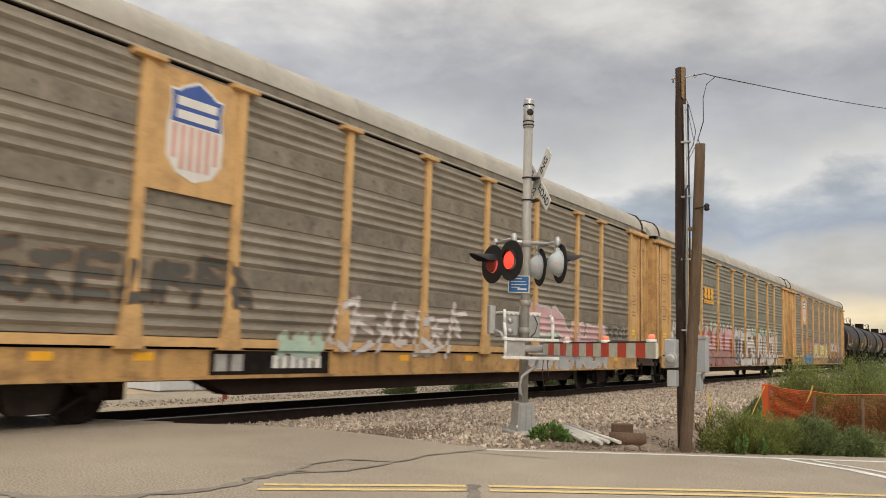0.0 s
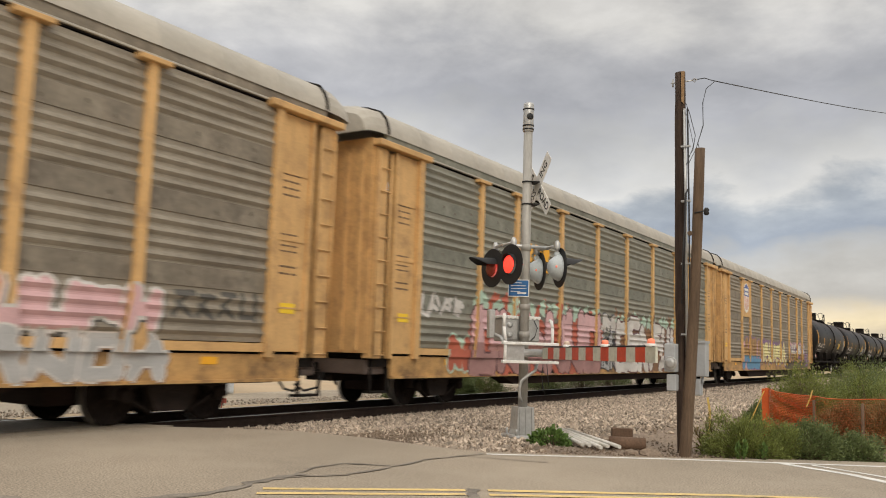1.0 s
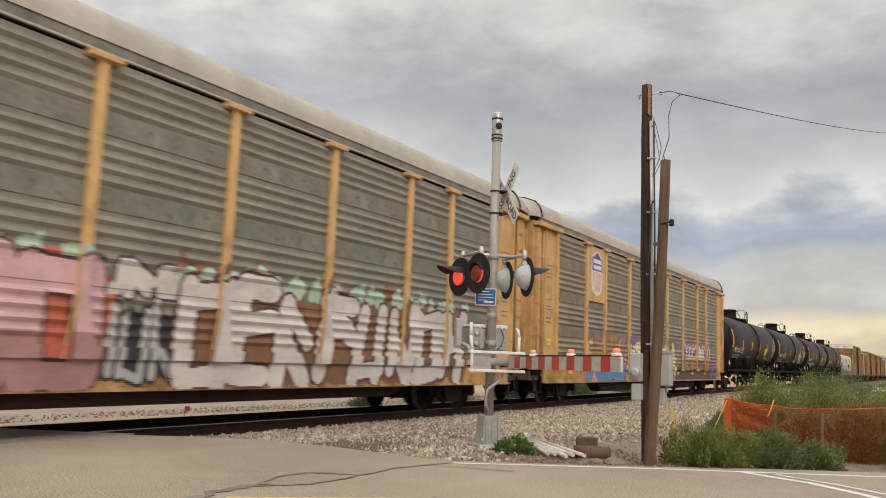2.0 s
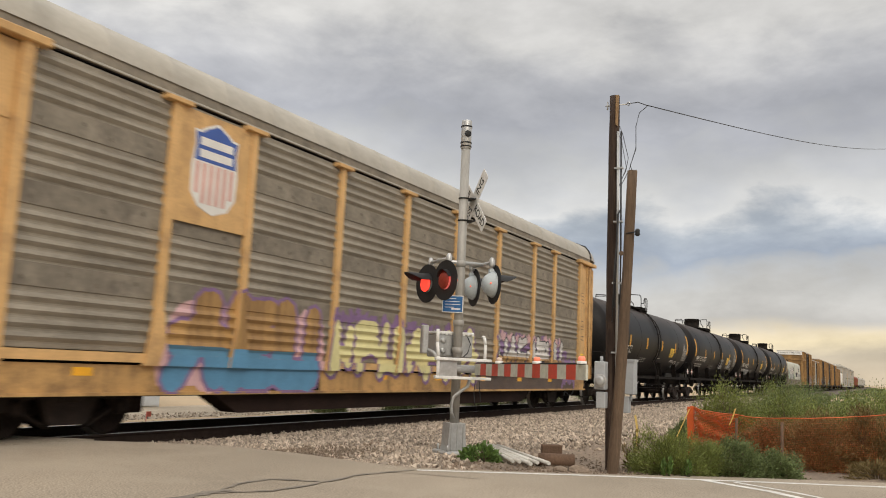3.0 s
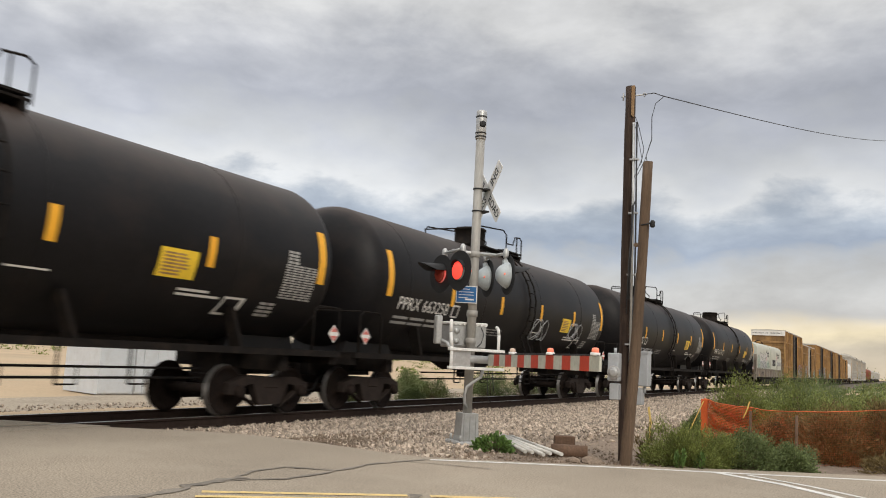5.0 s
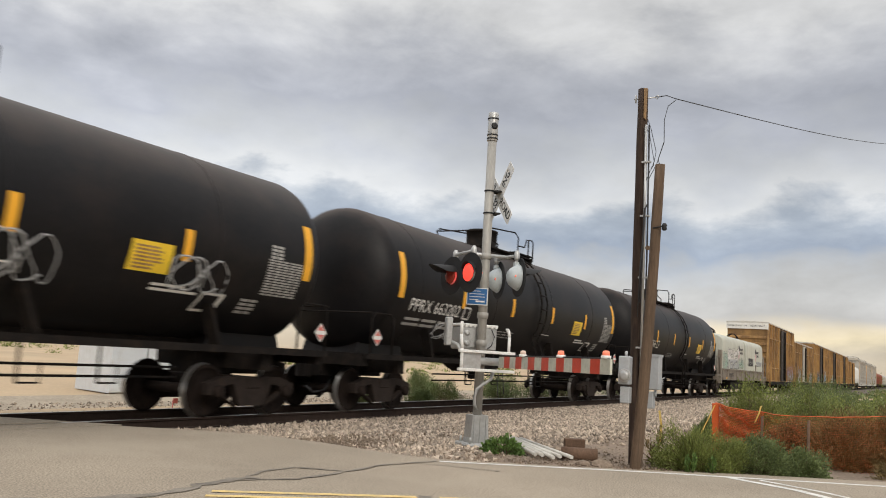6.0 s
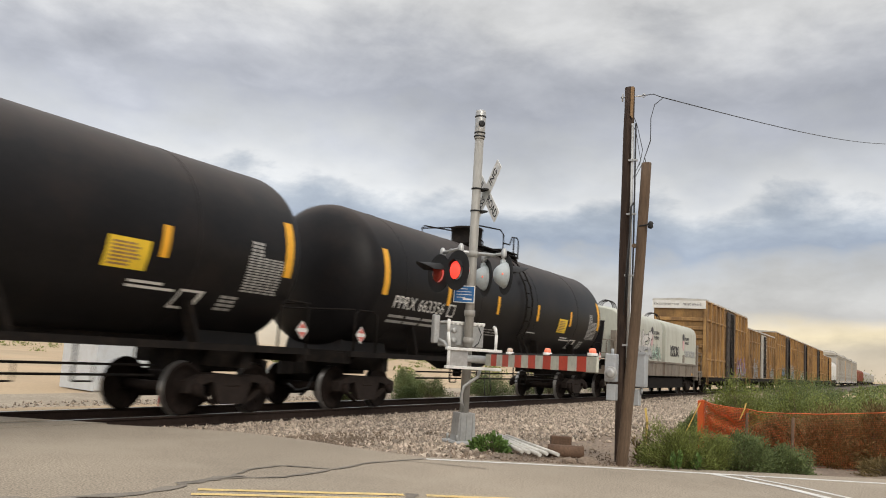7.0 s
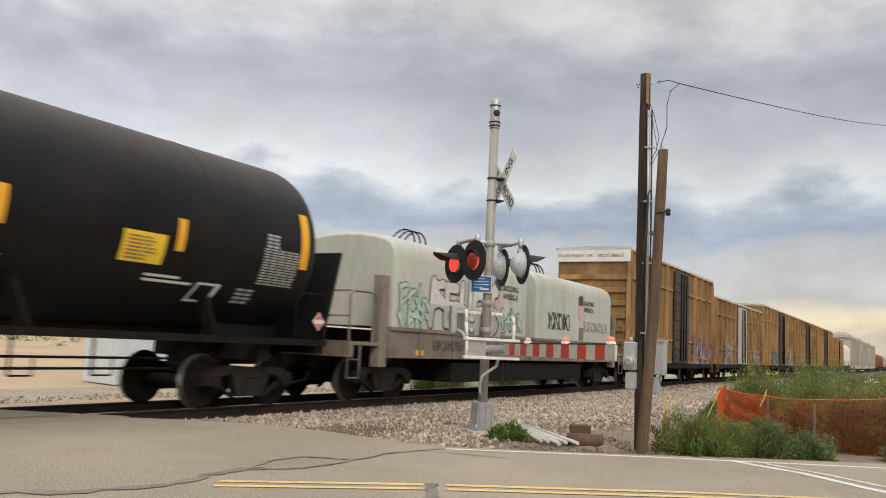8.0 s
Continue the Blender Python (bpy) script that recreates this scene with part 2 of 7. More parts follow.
RUST = (0.10, 0.055, 0.035)
GRIME = (0.07, 0.06, 0.05)
M = {
    "asphalt": mat("asphalt", (0.312, 0.260, 0.198), 0.9, scale=0.30, vary=0.2, fine=50, bump=0.15, dirt=(0.41, 0.35, 0.27), dirt_amount=0.6, grain=0.5),
    "tar": mat("crack_sealant", (0.225, 0.195, 0.160), 0.85, scale=3, vary=0.35, fine=60),
    "white_line": mat("worn_white_road_paint", (0.72, 0.70, 0.66), 0.8, scale=4, vary=0.12, fine=70, dirt=(0.25, 0.23, 0.2), dirt_amount=0.6),
    "yellow_line": mat("worn_yellow_road_paint", (0.74, 0.54, 0.22), 0.8, scale=4, vary=0.12, fine=70, dirt=(0.25, 0.23, 0.2), dirt_amount=0.6),
    "sand": mat("dry_sand", (0.46, 0.34, 0.215), 0.95, scale=0.12, vary=0.14, fine=8, bump=0.4, dirt=(0.36, 0.30, 0.2), dirt_amount=0.5),
    "dirt": mat("gravelly_dirt", (0.235, 0.178, 0.13), 0.95, scale=0.8, vary=0.25, fine=24, bump=1.0, grain=0.35, dirt=(0.13, 0.10, 0.08), dirt_amount=0.6),
    "gravel_flat": mat("trodden_tan_gravel", (0.36, 0.30, 0.225), 0.95, scale=0.5, vary=0.2, fine=14, bump=0.8, grain=0.3, dirt=(0.25, 0.205, 0.155), dirt_amount=0.6),
    "ballast": mat("tan_grey_ballast", (0.385, 0.315, 0.248), 0.92, scale=0.9, vary=0.22, fine=30, bump=0.6, island=0.52),
    "rail": mat("rusty_rail_steel", (0.034, 0.022, 0.017), 0.85, 0.0, scale=5, vary=0.25, spec=0.2),
    "railhead": mat("worn_bright_rail_head", (0.42, 0.40, 0.38), 0.32, 0.9, scale=8, vary=0.1),
    "tie": mat("creosoted_wood", (0.026, 0.020, 0.017), 0.9, scale=4, vary=0.3, stretch=(1, 6, 6)),
    "rack_grey": mat("galvanised_rack_panel", (0.285, 0.250, 0.198), 0.65, 0.1, scale=0.9, vary=0.22, fine=18, bump=0.1, dirt=(0.15, 0.128, 0.10), dirt_amount=0.65, stretch=(1, 0.5, 1.6)),
    "rack_green": mat("greenish_rack_panel", (0.250, 0.243, 0.20), 0.65, 0.1, scale=0.9, vary=0.2, fine=18, bump=0.1, dirt=(0.145, 0.14, 0.115), dirt_amount=0.6, stretch=(1, 0.5, 1.6)),
    "rack_grey_flat": mat("dusty_flat_rack_band", (0.250, 0.217, 0.170), 0.65, 0.1, scale=1.1, vary=0.24, fine=9, bump=0.1, dirt=(0.115, 0.096, 0.078), dirt_amount=0.75, stretch=(1, 1.3, 1.3)),
    "rack_green_flat": mat("dusty_green_flat_band", (0.225, 0.228, 0.19), 0.65, 0.1, scale=1.1, vary=0.22, fine=9, bump=0.1, dirt=(0.11, 0.11, 0.09), dirt_amount=0.6, stretch=(1, 1.3, 1.3)),
    "truck_iron": mat("dusty_truck_iron", (0.026, 0.019, 0.016), 0.85, 0.0, scale=4, vary=0.3, dirt=(0.05, 0.034, 0.026), dirt_amount=0.6, spec=0.2),
    # panel colours: rib paint darkened for the shade between ribs, plus grime
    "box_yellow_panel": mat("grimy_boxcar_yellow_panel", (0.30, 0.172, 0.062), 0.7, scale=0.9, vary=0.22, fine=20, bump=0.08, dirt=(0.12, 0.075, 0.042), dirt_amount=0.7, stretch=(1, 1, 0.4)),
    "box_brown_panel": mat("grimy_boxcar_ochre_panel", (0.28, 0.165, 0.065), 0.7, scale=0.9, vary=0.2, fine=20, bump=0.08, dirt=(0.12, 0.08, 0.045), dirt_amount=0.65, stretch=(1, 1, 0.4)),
    "lamp_case": mat("matt_grey_lamp_case", (0.50, 0.545, 0.56), 0.6, 0.05, scale=5, vary=0.08, dirt=(0.33, 0.34, 0.34), dirt_amount=0.4),
    # bed colour kept dark to give shadowy gaps between stones
    "ballast_fines": mat("dark_shaded_ballast", (0.13, 0.105, 0.085), 0.95, scale=2, vary=0.25, fine=40, bump=0.8),
    "clip_rust": mat("grimy_bolted_clip", (0.135, 0.112, 0.088), 0.8, scale=3, vary=0.3),
    "rack_hole": mat("dusty_black_perforations", (0.10, 0.095, 0.085), 0.9, scale=3, vary=0.2),
    "sill_yellow": mat("grimy_sill_yellow", (0.50, 0.295, 0.115), 0.65, scale=0.9, vary=0.2, fine=25, bump=0.1, dirt=(0.085, 0.05, 0.034), dirt_amount=0.85),
    "sill_brown": mat("rusty_brown_sill", (0.105, 0.078, 0.066), 0.75, scale=1.2, vary=0.25, fine=25, bump=0.1, dirt=(0.16, 0.11, 0.075), dirt_amount=0.5),
    # brown lowered to near black, carrying the shade under the car
    "belly_brown": mat("shade_darkened_brown_underframe", (0.024, 0.014, 0.011), 0.85, scale=1.2, vary=0.3, fine=25, bump=0.15, spec=0.15),
    "rack_yellow": mat("faded_rack_yellow", (0.64, 0.395, 0.17), 0.6, scale=1.4, vary=0.14, fine=25, bump=0.06, dirt=(0.26, 0.15, 0.075), dirt_amount=0.55),
    "rack_roof": mat("weathered_grey_roof", (0.43, 0.40, 0.345), 0.6, 0.1, scale=0.6, vary=0.1, fine=12, bump=0.05, dirt=(0.30, 0.27, 0.22), dirt_amount=0.5),
    "frame_black": mat("grimy_black_steel", (0.011, 0.009, 0.008), 0.85, 0.0, scale=3, vary=0.3, dirt=(0.034, 0.024, 0.018), dirt_amount=0.6, spec=0.15),
    "wheel": mat("brown_wheel_steel", (0.018, 0.013, 0.011), 0.85, 0.0, scale=5, vary=0.3, dirt=(0.035, 0.022, 0.016), dirt_amount=0.5, spec=0.12),
    "tread": mat("polished_wheel_tread", (0.45, 0.43, 0.41), 0.35, 0.9, scale=6, vary=0.1),
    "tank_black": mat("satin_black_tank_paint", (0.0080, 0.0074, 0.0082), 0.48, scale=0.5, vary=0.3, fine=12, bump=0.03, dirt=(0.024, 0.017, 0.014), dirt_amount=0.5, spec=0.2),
    "tank_yellow": mat("reflective_yellow_tape", (0.85, 0.42, 0.03), 0.5, scale=6, vary=0.08),
    "sign_yellow": mat("yellow_placard", (0.86, 0.58, 0.04), 0.5, scale=5, vary=0.06),
    "letter_white": mat("stencil_white", (0.72, 0.70, 0.66), 0.6, scale=5, vary=0.1),
    "letter_grey": mat("dusty_grey_stencil", (0.40, 0.39, 0.37), 0.6, scale=5, vary=0.15),
    "stencil_brown": mat("faded_brown_stencil", (0.16, 0.10, 0.06), 0.6, scale=5, vary=0.15),
    "letter_dark": mat("stencil_dark", (0.06, 0.055, 0.06), 0.6, scale=5, vary=0.1),
    "coil_grey": mat("pale_grey_green_hood", (0.50, 0.505, 0.435), 0.5, scale=0.8, vary=0.08, fine=15, bump=0.04, dirt=(0.38, 0.355, 0.29), dirt_amount=0.5, stretch=(1, 1, 0.3)),
    "coil_body": mat("dusty_grey_car_body", (0.225, 0.192, 0.155), 0.7, scale=1.0, vary=0.2, dirt=(0.11, 0.07, 0.045), dirt_amount=0.7),
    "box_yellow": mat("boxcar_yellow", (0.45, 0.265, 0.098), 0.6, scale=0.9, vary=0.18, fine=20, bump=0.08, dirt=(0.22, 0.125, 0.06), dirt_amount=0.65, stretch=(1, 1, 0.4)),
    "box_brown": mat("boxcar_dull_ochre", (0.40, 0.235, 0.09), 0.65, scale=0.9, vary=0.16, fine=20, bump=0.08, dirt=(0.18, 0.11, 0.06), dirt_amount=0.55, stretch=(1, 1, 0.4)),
    "box_door": mat("dark_boxcar_door", (0.06, 0.05, 0.045), 0.65, scale=1.5, vary=0.2),
    "box_white": mat("off_white_paint", (0.74, 0.73, 0.70), 0.6, scale=1.5, vary=0.08, dirt=(0.45, 0.4, 0.33), dirt_amount=0.4),
    "box_red": mat("oxide_red_car", (0.27, 0.09, 0.055), 0.7, scale=1.0, vary=0.18),
    "hopper_grey": mat("hopper_light_grey", (0.50, 0.48, 0.44), 0.65, scale=1.0, vary=0.12, dirt=(0.3, 0.25, 0.2), dirt_amount=0.5),
    "galv": mat("galvanised_steel", (0.50, 0.50, 0.49), 0.42, 0.55, scale=4, vary=0.12, fine=30, bump=0.05, dirt=(0.33, 0.31, 0.28), dirt_amount=0.4),
    "alu_mast": mat("weathered_aluminium_mast", (0.37, 0.355, 0.325), 0.55, 0.25, scale=3, vary=0.15, fine=30, bump=0.05, dirt=(0.27, 0.24, 0.20), dirt_amount=0.5, stretch=(1, 1, 0.3)),
    "silver_paint": mat("silver_painted_case", (0.42, 0.42, 0.41), 0.5, 0.4, scale=4, vary=0.12, dirt=(0.26, 0.25, 0.23), dirt_amount=0.4),
    "white_paint": mat("white_painted_steel", (0.80, 0.79, 0.76), 0.5, scale=5, vary=0.06, dirt=(0.45, 0.43, 0.4), dirt_amount=0.4),
    "matt_black": mat("matt_black_paint", (0.018, 0.018, 0.019), 0.65, scale=6, vary=0.2),
    "stripe_red": mat("reflective_red_stripe", (0.56, 0.070, 0.038), 0.45, scale=5, vary=0.12),
    "stripe_white": mat("reflective_white_stripe", (0.55, 0.55, 0.47), 0.45, scale=5, vary=0.1, dirt=(0.36, 0.34, 0.28), dirt_amount=0.5),
    "lens_off": mat("unlit_red_lens", (0.27, 0.035, 0.022), 0.25, scale=20, vary=0.1, bump=0.3),
    "lens_on": glow("lit_red_lens", (1.0, 0.055, 0.035), 1.25),
    "amber_lens": glow("pale_red_marker_lens", (0.9, 0.24, 0.14), 0.25),
    "clear_lens": mat("cloudy_marker_lens", (0.68, 0.52, 0.42), 0.35, scale=8, vary=0.1),
    "sign_blue": mat("blue_sign_face", (0.022, 0.125, 0.33), 0.5, scale=5, vary=0.08),
    "pole_dark": mat("dark_creosote_pole", (0.042, 0.026, 0.019), 0.9, scale=2.0, vary=0.3, fine=25, bump=0.8, stretch=(6, 6, 0.35), dirt=(0.13, 0.09, 0.062), dirt_amount=0.4),
    "pole_tan": mat("weathered_tan_pole", (0.135, 0.090, 0.058), 0.9, scale=2.0, vary=0.25, fine=25, bump=0.8, stretch=(6, 6, 0.35), dirt=(0.085, 0.058, 0.04), dirt_amount=0.5),
    "cut_wood": mat("orange_cut_wood", (0.30, 0.19, 0.10), 0.9, scale=4, vary=0.2),
    "cable": mat("black_cable", (0.03, 0.03, 0.032), 0.6, scale=8, vary=0.1),
    "grey_box": mat("grey_utility_box", (0.40, 0.415, 0.43), 0.5, 0.1, scale=4, vary=0.08, dirt=(0.3, 0.29, 0.27), dirt_amount=0.3),
    "orange_net": mat("orange_plastic_net", (0.62, 0.115, 0.025), 0.6, scale=2, vary=0.15),
    "ribbon": mat("yellow_flagging_tape", (0.80, 0.62, 0.22), 0.6, scale=5, vary=0.1),
    "leaf": mat("green_shrub_leaf", (0.185, 0.215, 0.055), 0.75, scale=1.6, vary=0.35, island=0.45, bump=0),
    "leaf_blue": mat("grey_green_shrub_leaf", (0.140, 0.178, 0.066), 0.75, scale=1.6, vary=0.3, island=0.4, bump=0),
    "leaf_bright": mat("fresh_weed_leaf", (0.10, 0.17, 0.038), 0.65, scale=2, vary=0.25, island=0.4, bump=0),
    "leaf_dry": mat("dry_brush_leaf", (0.180, 0.130, 0.050), 0.8, scale=1.2, vary=0.3, island=0.45, bump=0),
    "twig": mat("brown_twig", (0.12, 0.085, 0.055), 0.9, scale=5, vary=0.2),
    "pvc": mat("dusty_white_plastic_pipe", (0.60, 0.58, 0.53), 0.5, scale=3, vary=0.12, dirt=(0.4, 0.34, 0.28), dirt_amount=0.5),
    "log": mat("old_brown_timber", (0.14, 0.085, 0.055), 0.9, scale=3, vary=0.25, fine=30, bump=0.6),
    "shed": mat("white_sheet_metal", (0.62, 0.65, 0.68), 0.5, scale=2, vary=0.06, dirt=(0.45, 0.44, 0.42), dirt_amount=0.3),
    "g_pink": mat("graffiti_pink", (0.60, 0.375, 0.385), 0.6, scale=2, vary=0.18),
    "g_red": mat("graffiti_red", (0.46, 0.12, 0.075), 0.6, scale=2, vary=0.2),
    "g_white": mat("graffiti_white", (0.62, 0.595, 0.565), 0.6, scale=1.1, vary=0.18, dirt=(0.42, 0.36, 0.32), dirt_amount=0.6, stretch=(1, 1, 2)),
    "g_black": mat("graffiti_black", (0.035, 0.035, 0.04), 0.6, scale=2, vary=0.2),
    "g_yellow": mat("graffiti_pale_yellow", (0.66, 0.60, 0.30), 0.6, scale=2, vary=0.15),
    "g_purple": mat("graffiti_purple", (0.22, 0.13, 0.26), 0.6, scale=2, vary=0.2),
    "g_mint": mat("graffiti_mint", (0.42, 0.56, 0.46), 0.6, scale=2, vary=0.15),
    "g_maroon": mat("graffiti_maroon", (0.11, 0.045, 0.05), 0.6, scale=2, vary=0.25),
    "g_rose": mat("graffiti_dull_rose", (0.36, 0.20, 0.19), 0.6, scale=2, vary=0.2),
    "g_rust": mat("graffiti_rust_brown", (0.22, 0.115, 0.06), 0.6, scale=2, vary=0.25),
    "g_blue": mat("graffiti_blue", (0.10, 0.26, 0.42), 0.6, scale=2, vary=0.15),
    "g_grey": mat("graffiti_silver", (0.42, 0.42, 0.42), 0.6, scale=2, vary=0.15),
    "shield_blue": mat("shield_blue", (0.055, 0.11, 0.36), 0.55, scale=3, vary=0.1),
    "shield_white": mat("shield_white", (0.74, 0.72, 0.68), 0.55, scale=3, vary=0.08),
    "shield_red": mat("shield_faded_red", (0.66, 0.36, 0.30), 0.55, scale=3, vary=0.1),
    "placard": mat("placard_red", (0.62, 0.16, 0.13), 0.5, scale=4, vary=0.1),
}
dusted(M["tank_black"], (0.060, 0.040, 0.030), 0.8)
for key, colour, amount, across in (("box_yellow", (0.13, 0.07, 0.035), 0.75, 6), ("box_yellow_panel", (0.10, 0.055, 0.03), 0.8, 5), ("box_brown", (0.09, 0.055, 0.035), 0.8, 6),
                                    ("box_brown_panel", (0.075, 0.045, 0.03), 0.85, 5), ("rack_grey_flat", (0.12, 0.10, 0.08), 0.55, 2.2), ("rack_green_flat", (0.10, 0.10, 0.085), 0.5, 2.2),
                                    ("rack_grey", (0.17, 0.145, 0.115), 0.5, 2.6), ("rack_green", (0.15, 0.145, 0.12), 0.45, 2.6), ("sill_yellow", (0.09, 0.055, 0.035), 0.7, 3), ("coil_grey", (0.27, 0.24, 0.18), 0.5, 4),
                                    ("coil_body", (0.10, 0.055, 0.035), 0.7, 4), ("rack_yellow", (0.34, 0.19, 0.09), 0.3, 7), ("pole_dark", (0.10, 0.065, 0.045), 0.6, 40), ("pole_tan", (0.055, 0.036, 0.025), 0.6, 40)):
    streaked(M[key], colour, amount, across, 0.43 if key.startswith("box") else 0.5)

# ---- mesh helpers ----


def part(name, bm, material, parent=None, label="", smooth=False, loc=None):
    """Links a bmesh as ONE mesh object under a thing or a part."""
    me = bpy.data.meshes.new(name)
    bm.to_mesh(me)
    bm.free()
    for mt in material if isinstance(material, (list, tuple)) else [material]:
        me.materials.append(M[mt])
    if smooth:
        for p in me.polygons:
            p.use_smooth = True
    ob = new(name, me)
    if parent:
        ob.parent = parent
    if loc:
        ob.location = loc
    if label:
        ob["label"] = label
    return ob


def again(name, src, parent, loc, rz=0.0):
    """One more of an alike part, on the same mesh."""
    ob = new(name, src.data)
    ob.parent, ob.location = parent, loc
    ob.rotation_euler.z = rz
    return ob


def thing(name, m=None):
    ob = new(name)
    ob.empty_display_size = 0.2
    if m is not None:
        ob.matrix_world = m
    return ob


def B():
    return bmesh.new()


def box(bm, x0, x1, y0, y1, z0, z1, mi=0, bev=0.0):
    vs = [bm.verts.new((x, y, z)) for x in (x0, x1) for y in (y0, y1) for z in (z0, z1)]
    fs = []
    for f in ((0, 1, 3, 2), (4, 6, 7, 5), (0, 4, 5, 1), (2, 3, 7, 6), (0, 2, 6, 4), (1, 5, 7, 3)):
        fc = bm.faces.new([vs[i] for i in f])
        fc.material_index = mi
        fs.append(fc)
    if bev:
        es = list({e for f in fs for e in f.edges})
        bmesh.ops.bevel(bm, geom=es, offset=bev, segments=1, affect="EDGES")
    return bm


def tube(bm, pts, r, seg=8, mi=0, caps=True, r2=None):
    """A round bar along points."""
    pts = [Vector(p) for p in pts]
    rings = []
    n = len(pts)
    for i, p in enumerate(pts):
        d = (pts[min(i + 1, n - 1)] - pts[max(i - 1, 0)]).normalized()
        up = Vector((0, 0, 1)) if abs(d.z) < 0.9 else Vector((1, 0, 0))
        a = d.cross(up).normalized()
        b = a.cross(d)
        rad = r if r2 is None else r + (r2 - r) * i / (n - 1)
        rings.append([bm.verts.new(p + (a * math.cos(t) + b * math.sin(t)) * rad) for t in [2 * math.pi * k / seg for k in range(seg)]])
    for q, s in zip(rings, rings[1:]):
        for k in range(seg):
            f = bm.faces.new((q[k], q[(k + 1) % seg], s[(k + 1) % seg], s[k]))
            f.material_index = mi
            f.smooth = True
    if caps:
        bm.faces.new(rings[0][::-1]).material_index = mi
        bm.faces.new(rings[-1]).material_index = mi
    return bm


def lathe(bm, profile, axis="z", seg=24, mi=0, at=(0, 0, 0)):
    """Profile of (radius, height) turned round an axis through at."""
    rings = []
    for r, h in profile:
        ring = []
        for k in range(seg):
            t = 2 * math.pi * k / seg
            c, s = r * math.cos(t), r * math.sin(t)
            v = {"z": (c, s, h), "x": (h, c, s), "y": (s, h, c)}[axis]
            ring.append(bm.verts.new((v[0] + at[0], v[1] + at[1], v[2] + at[2])))
        rings.append(ring)
    for q, s in zip(rings, rings[1:]):
        for k in range(seg):
            f = bm.faces.new((q[k], q[(k + 1) % seg], s[(k + 1) % seg], s[k]))
            f.material_index = mi
            f.smooth = True
    for ring, rev in ((rings[0], True), (rings[-1], False)):
        f = bm.faces.new(ring[::-1] if rev else ring)
        f.material_index = mi
    return bm


def prism(bm, poly, lo, hi, axis="x", mi=0):
    """A flat outline given thickness along an axis."""
    def put(a, b, h):
        return {"x": (h, a, b), "y": (a, h, b), "z": (a, b, h)}[axis]
    v0 = [bm.verts.new(put(a, b, lo)) for a, b in poly]
    v1 = [bm.verts.new(put(a, b, hi)) for a, b in poly]
    n = len(poly)
    for i in range(n):
        bm.faces.new((v0[i], v0[(i + 1) % n], v1[(i + 1) % n], v1[i])).material_index = mi
    bm.faces.new(v0[::-1]).material_index = mi
    bm.faces.new(v1).material_index = mi
    return bm


def sweep_y(bm, prof, y0, y1, mi=0, closed=False, caps=False):
    """A profile of (x, z) drawn along y."""
    a = [bm.verts.new((x, y0, z)) for x, z in prof]
    b = [bm.verts.new((x, y1, z)) for x, z in prof]
    n = len(prof)
    for i in range(n if closed else n - 1):
        j = (i + 1) % n
        bm.faces.new((a[i], b[i], b[j], a[j])).material_index = mi
    if caps:
        bm.faces.new(a).material_index = mi
        bm.faces.new(b[::-1]).material_index = mi
    return bm


def lettering(name, text, size, material, parent, m, depth=0.003, label="", squeeze=1.0):
    """Words in the built-in font, as a thin mesh."""
    cu = bpy.data.curves.new(name, "FONT")
    cu.body, cu.size, cu.extrude = text, size, depth
    cu.align_x, cu.align_y = "CENTER", "CENTER"
    cu.resolution_u = 3
    tmp = bpy.data.objects.new(name, cu)
    me = bpy.data.meshes.new_from_object(tmp)
    bpy.data.objects.remove(tmp)
    me.transform(Matrix.Diagonal((squeeze, 1, 1, 1)))
    me.materials.clear()
    me.materials.append(M[material])
    ob = new(name, me)
    ob.parent, ob.matrix_local = parent, m
    if label:
        ob["label"] = label
    return ob


# text or outline that faces +x: its right is +y, its top is +z
SIDE = Matrix(((0, 0, 1, 0), (1, 0, 0, 0), (0, 1, 0, 0), (0, 0, 0, 1)))
# text that faces -y (towards the train's head): its right is +x
HEAD = Matrix(((1, 0, 0, 0), (0, 0, -1, 0), (0, 1, 0, 0), (0, 0, 0, 1)))

# ---- ground, road, track ----
TRACK_X = -11.70
GAUGE = 0.755


def road_polygon():
    return [(-120, -66.6), (-30, -10.3), (-21.0, -1.0), (-15.6, 4.6), (-12.9, 7.0), (-10.6, 8.35), (-9.5, 9.12), (-8.6, 9.60), (-7.3, 9.66),
            (-6.2, 9.50), (-5.4, 9.50), (-4.2, 10.25), (-3.2, 10.95), (-1.9, 12.0), (-0.3, 13.0), (6, 17.0), (120, 90),
            (140, 60), (8, -4.2), (-9, -14.5), (-120, -84)]


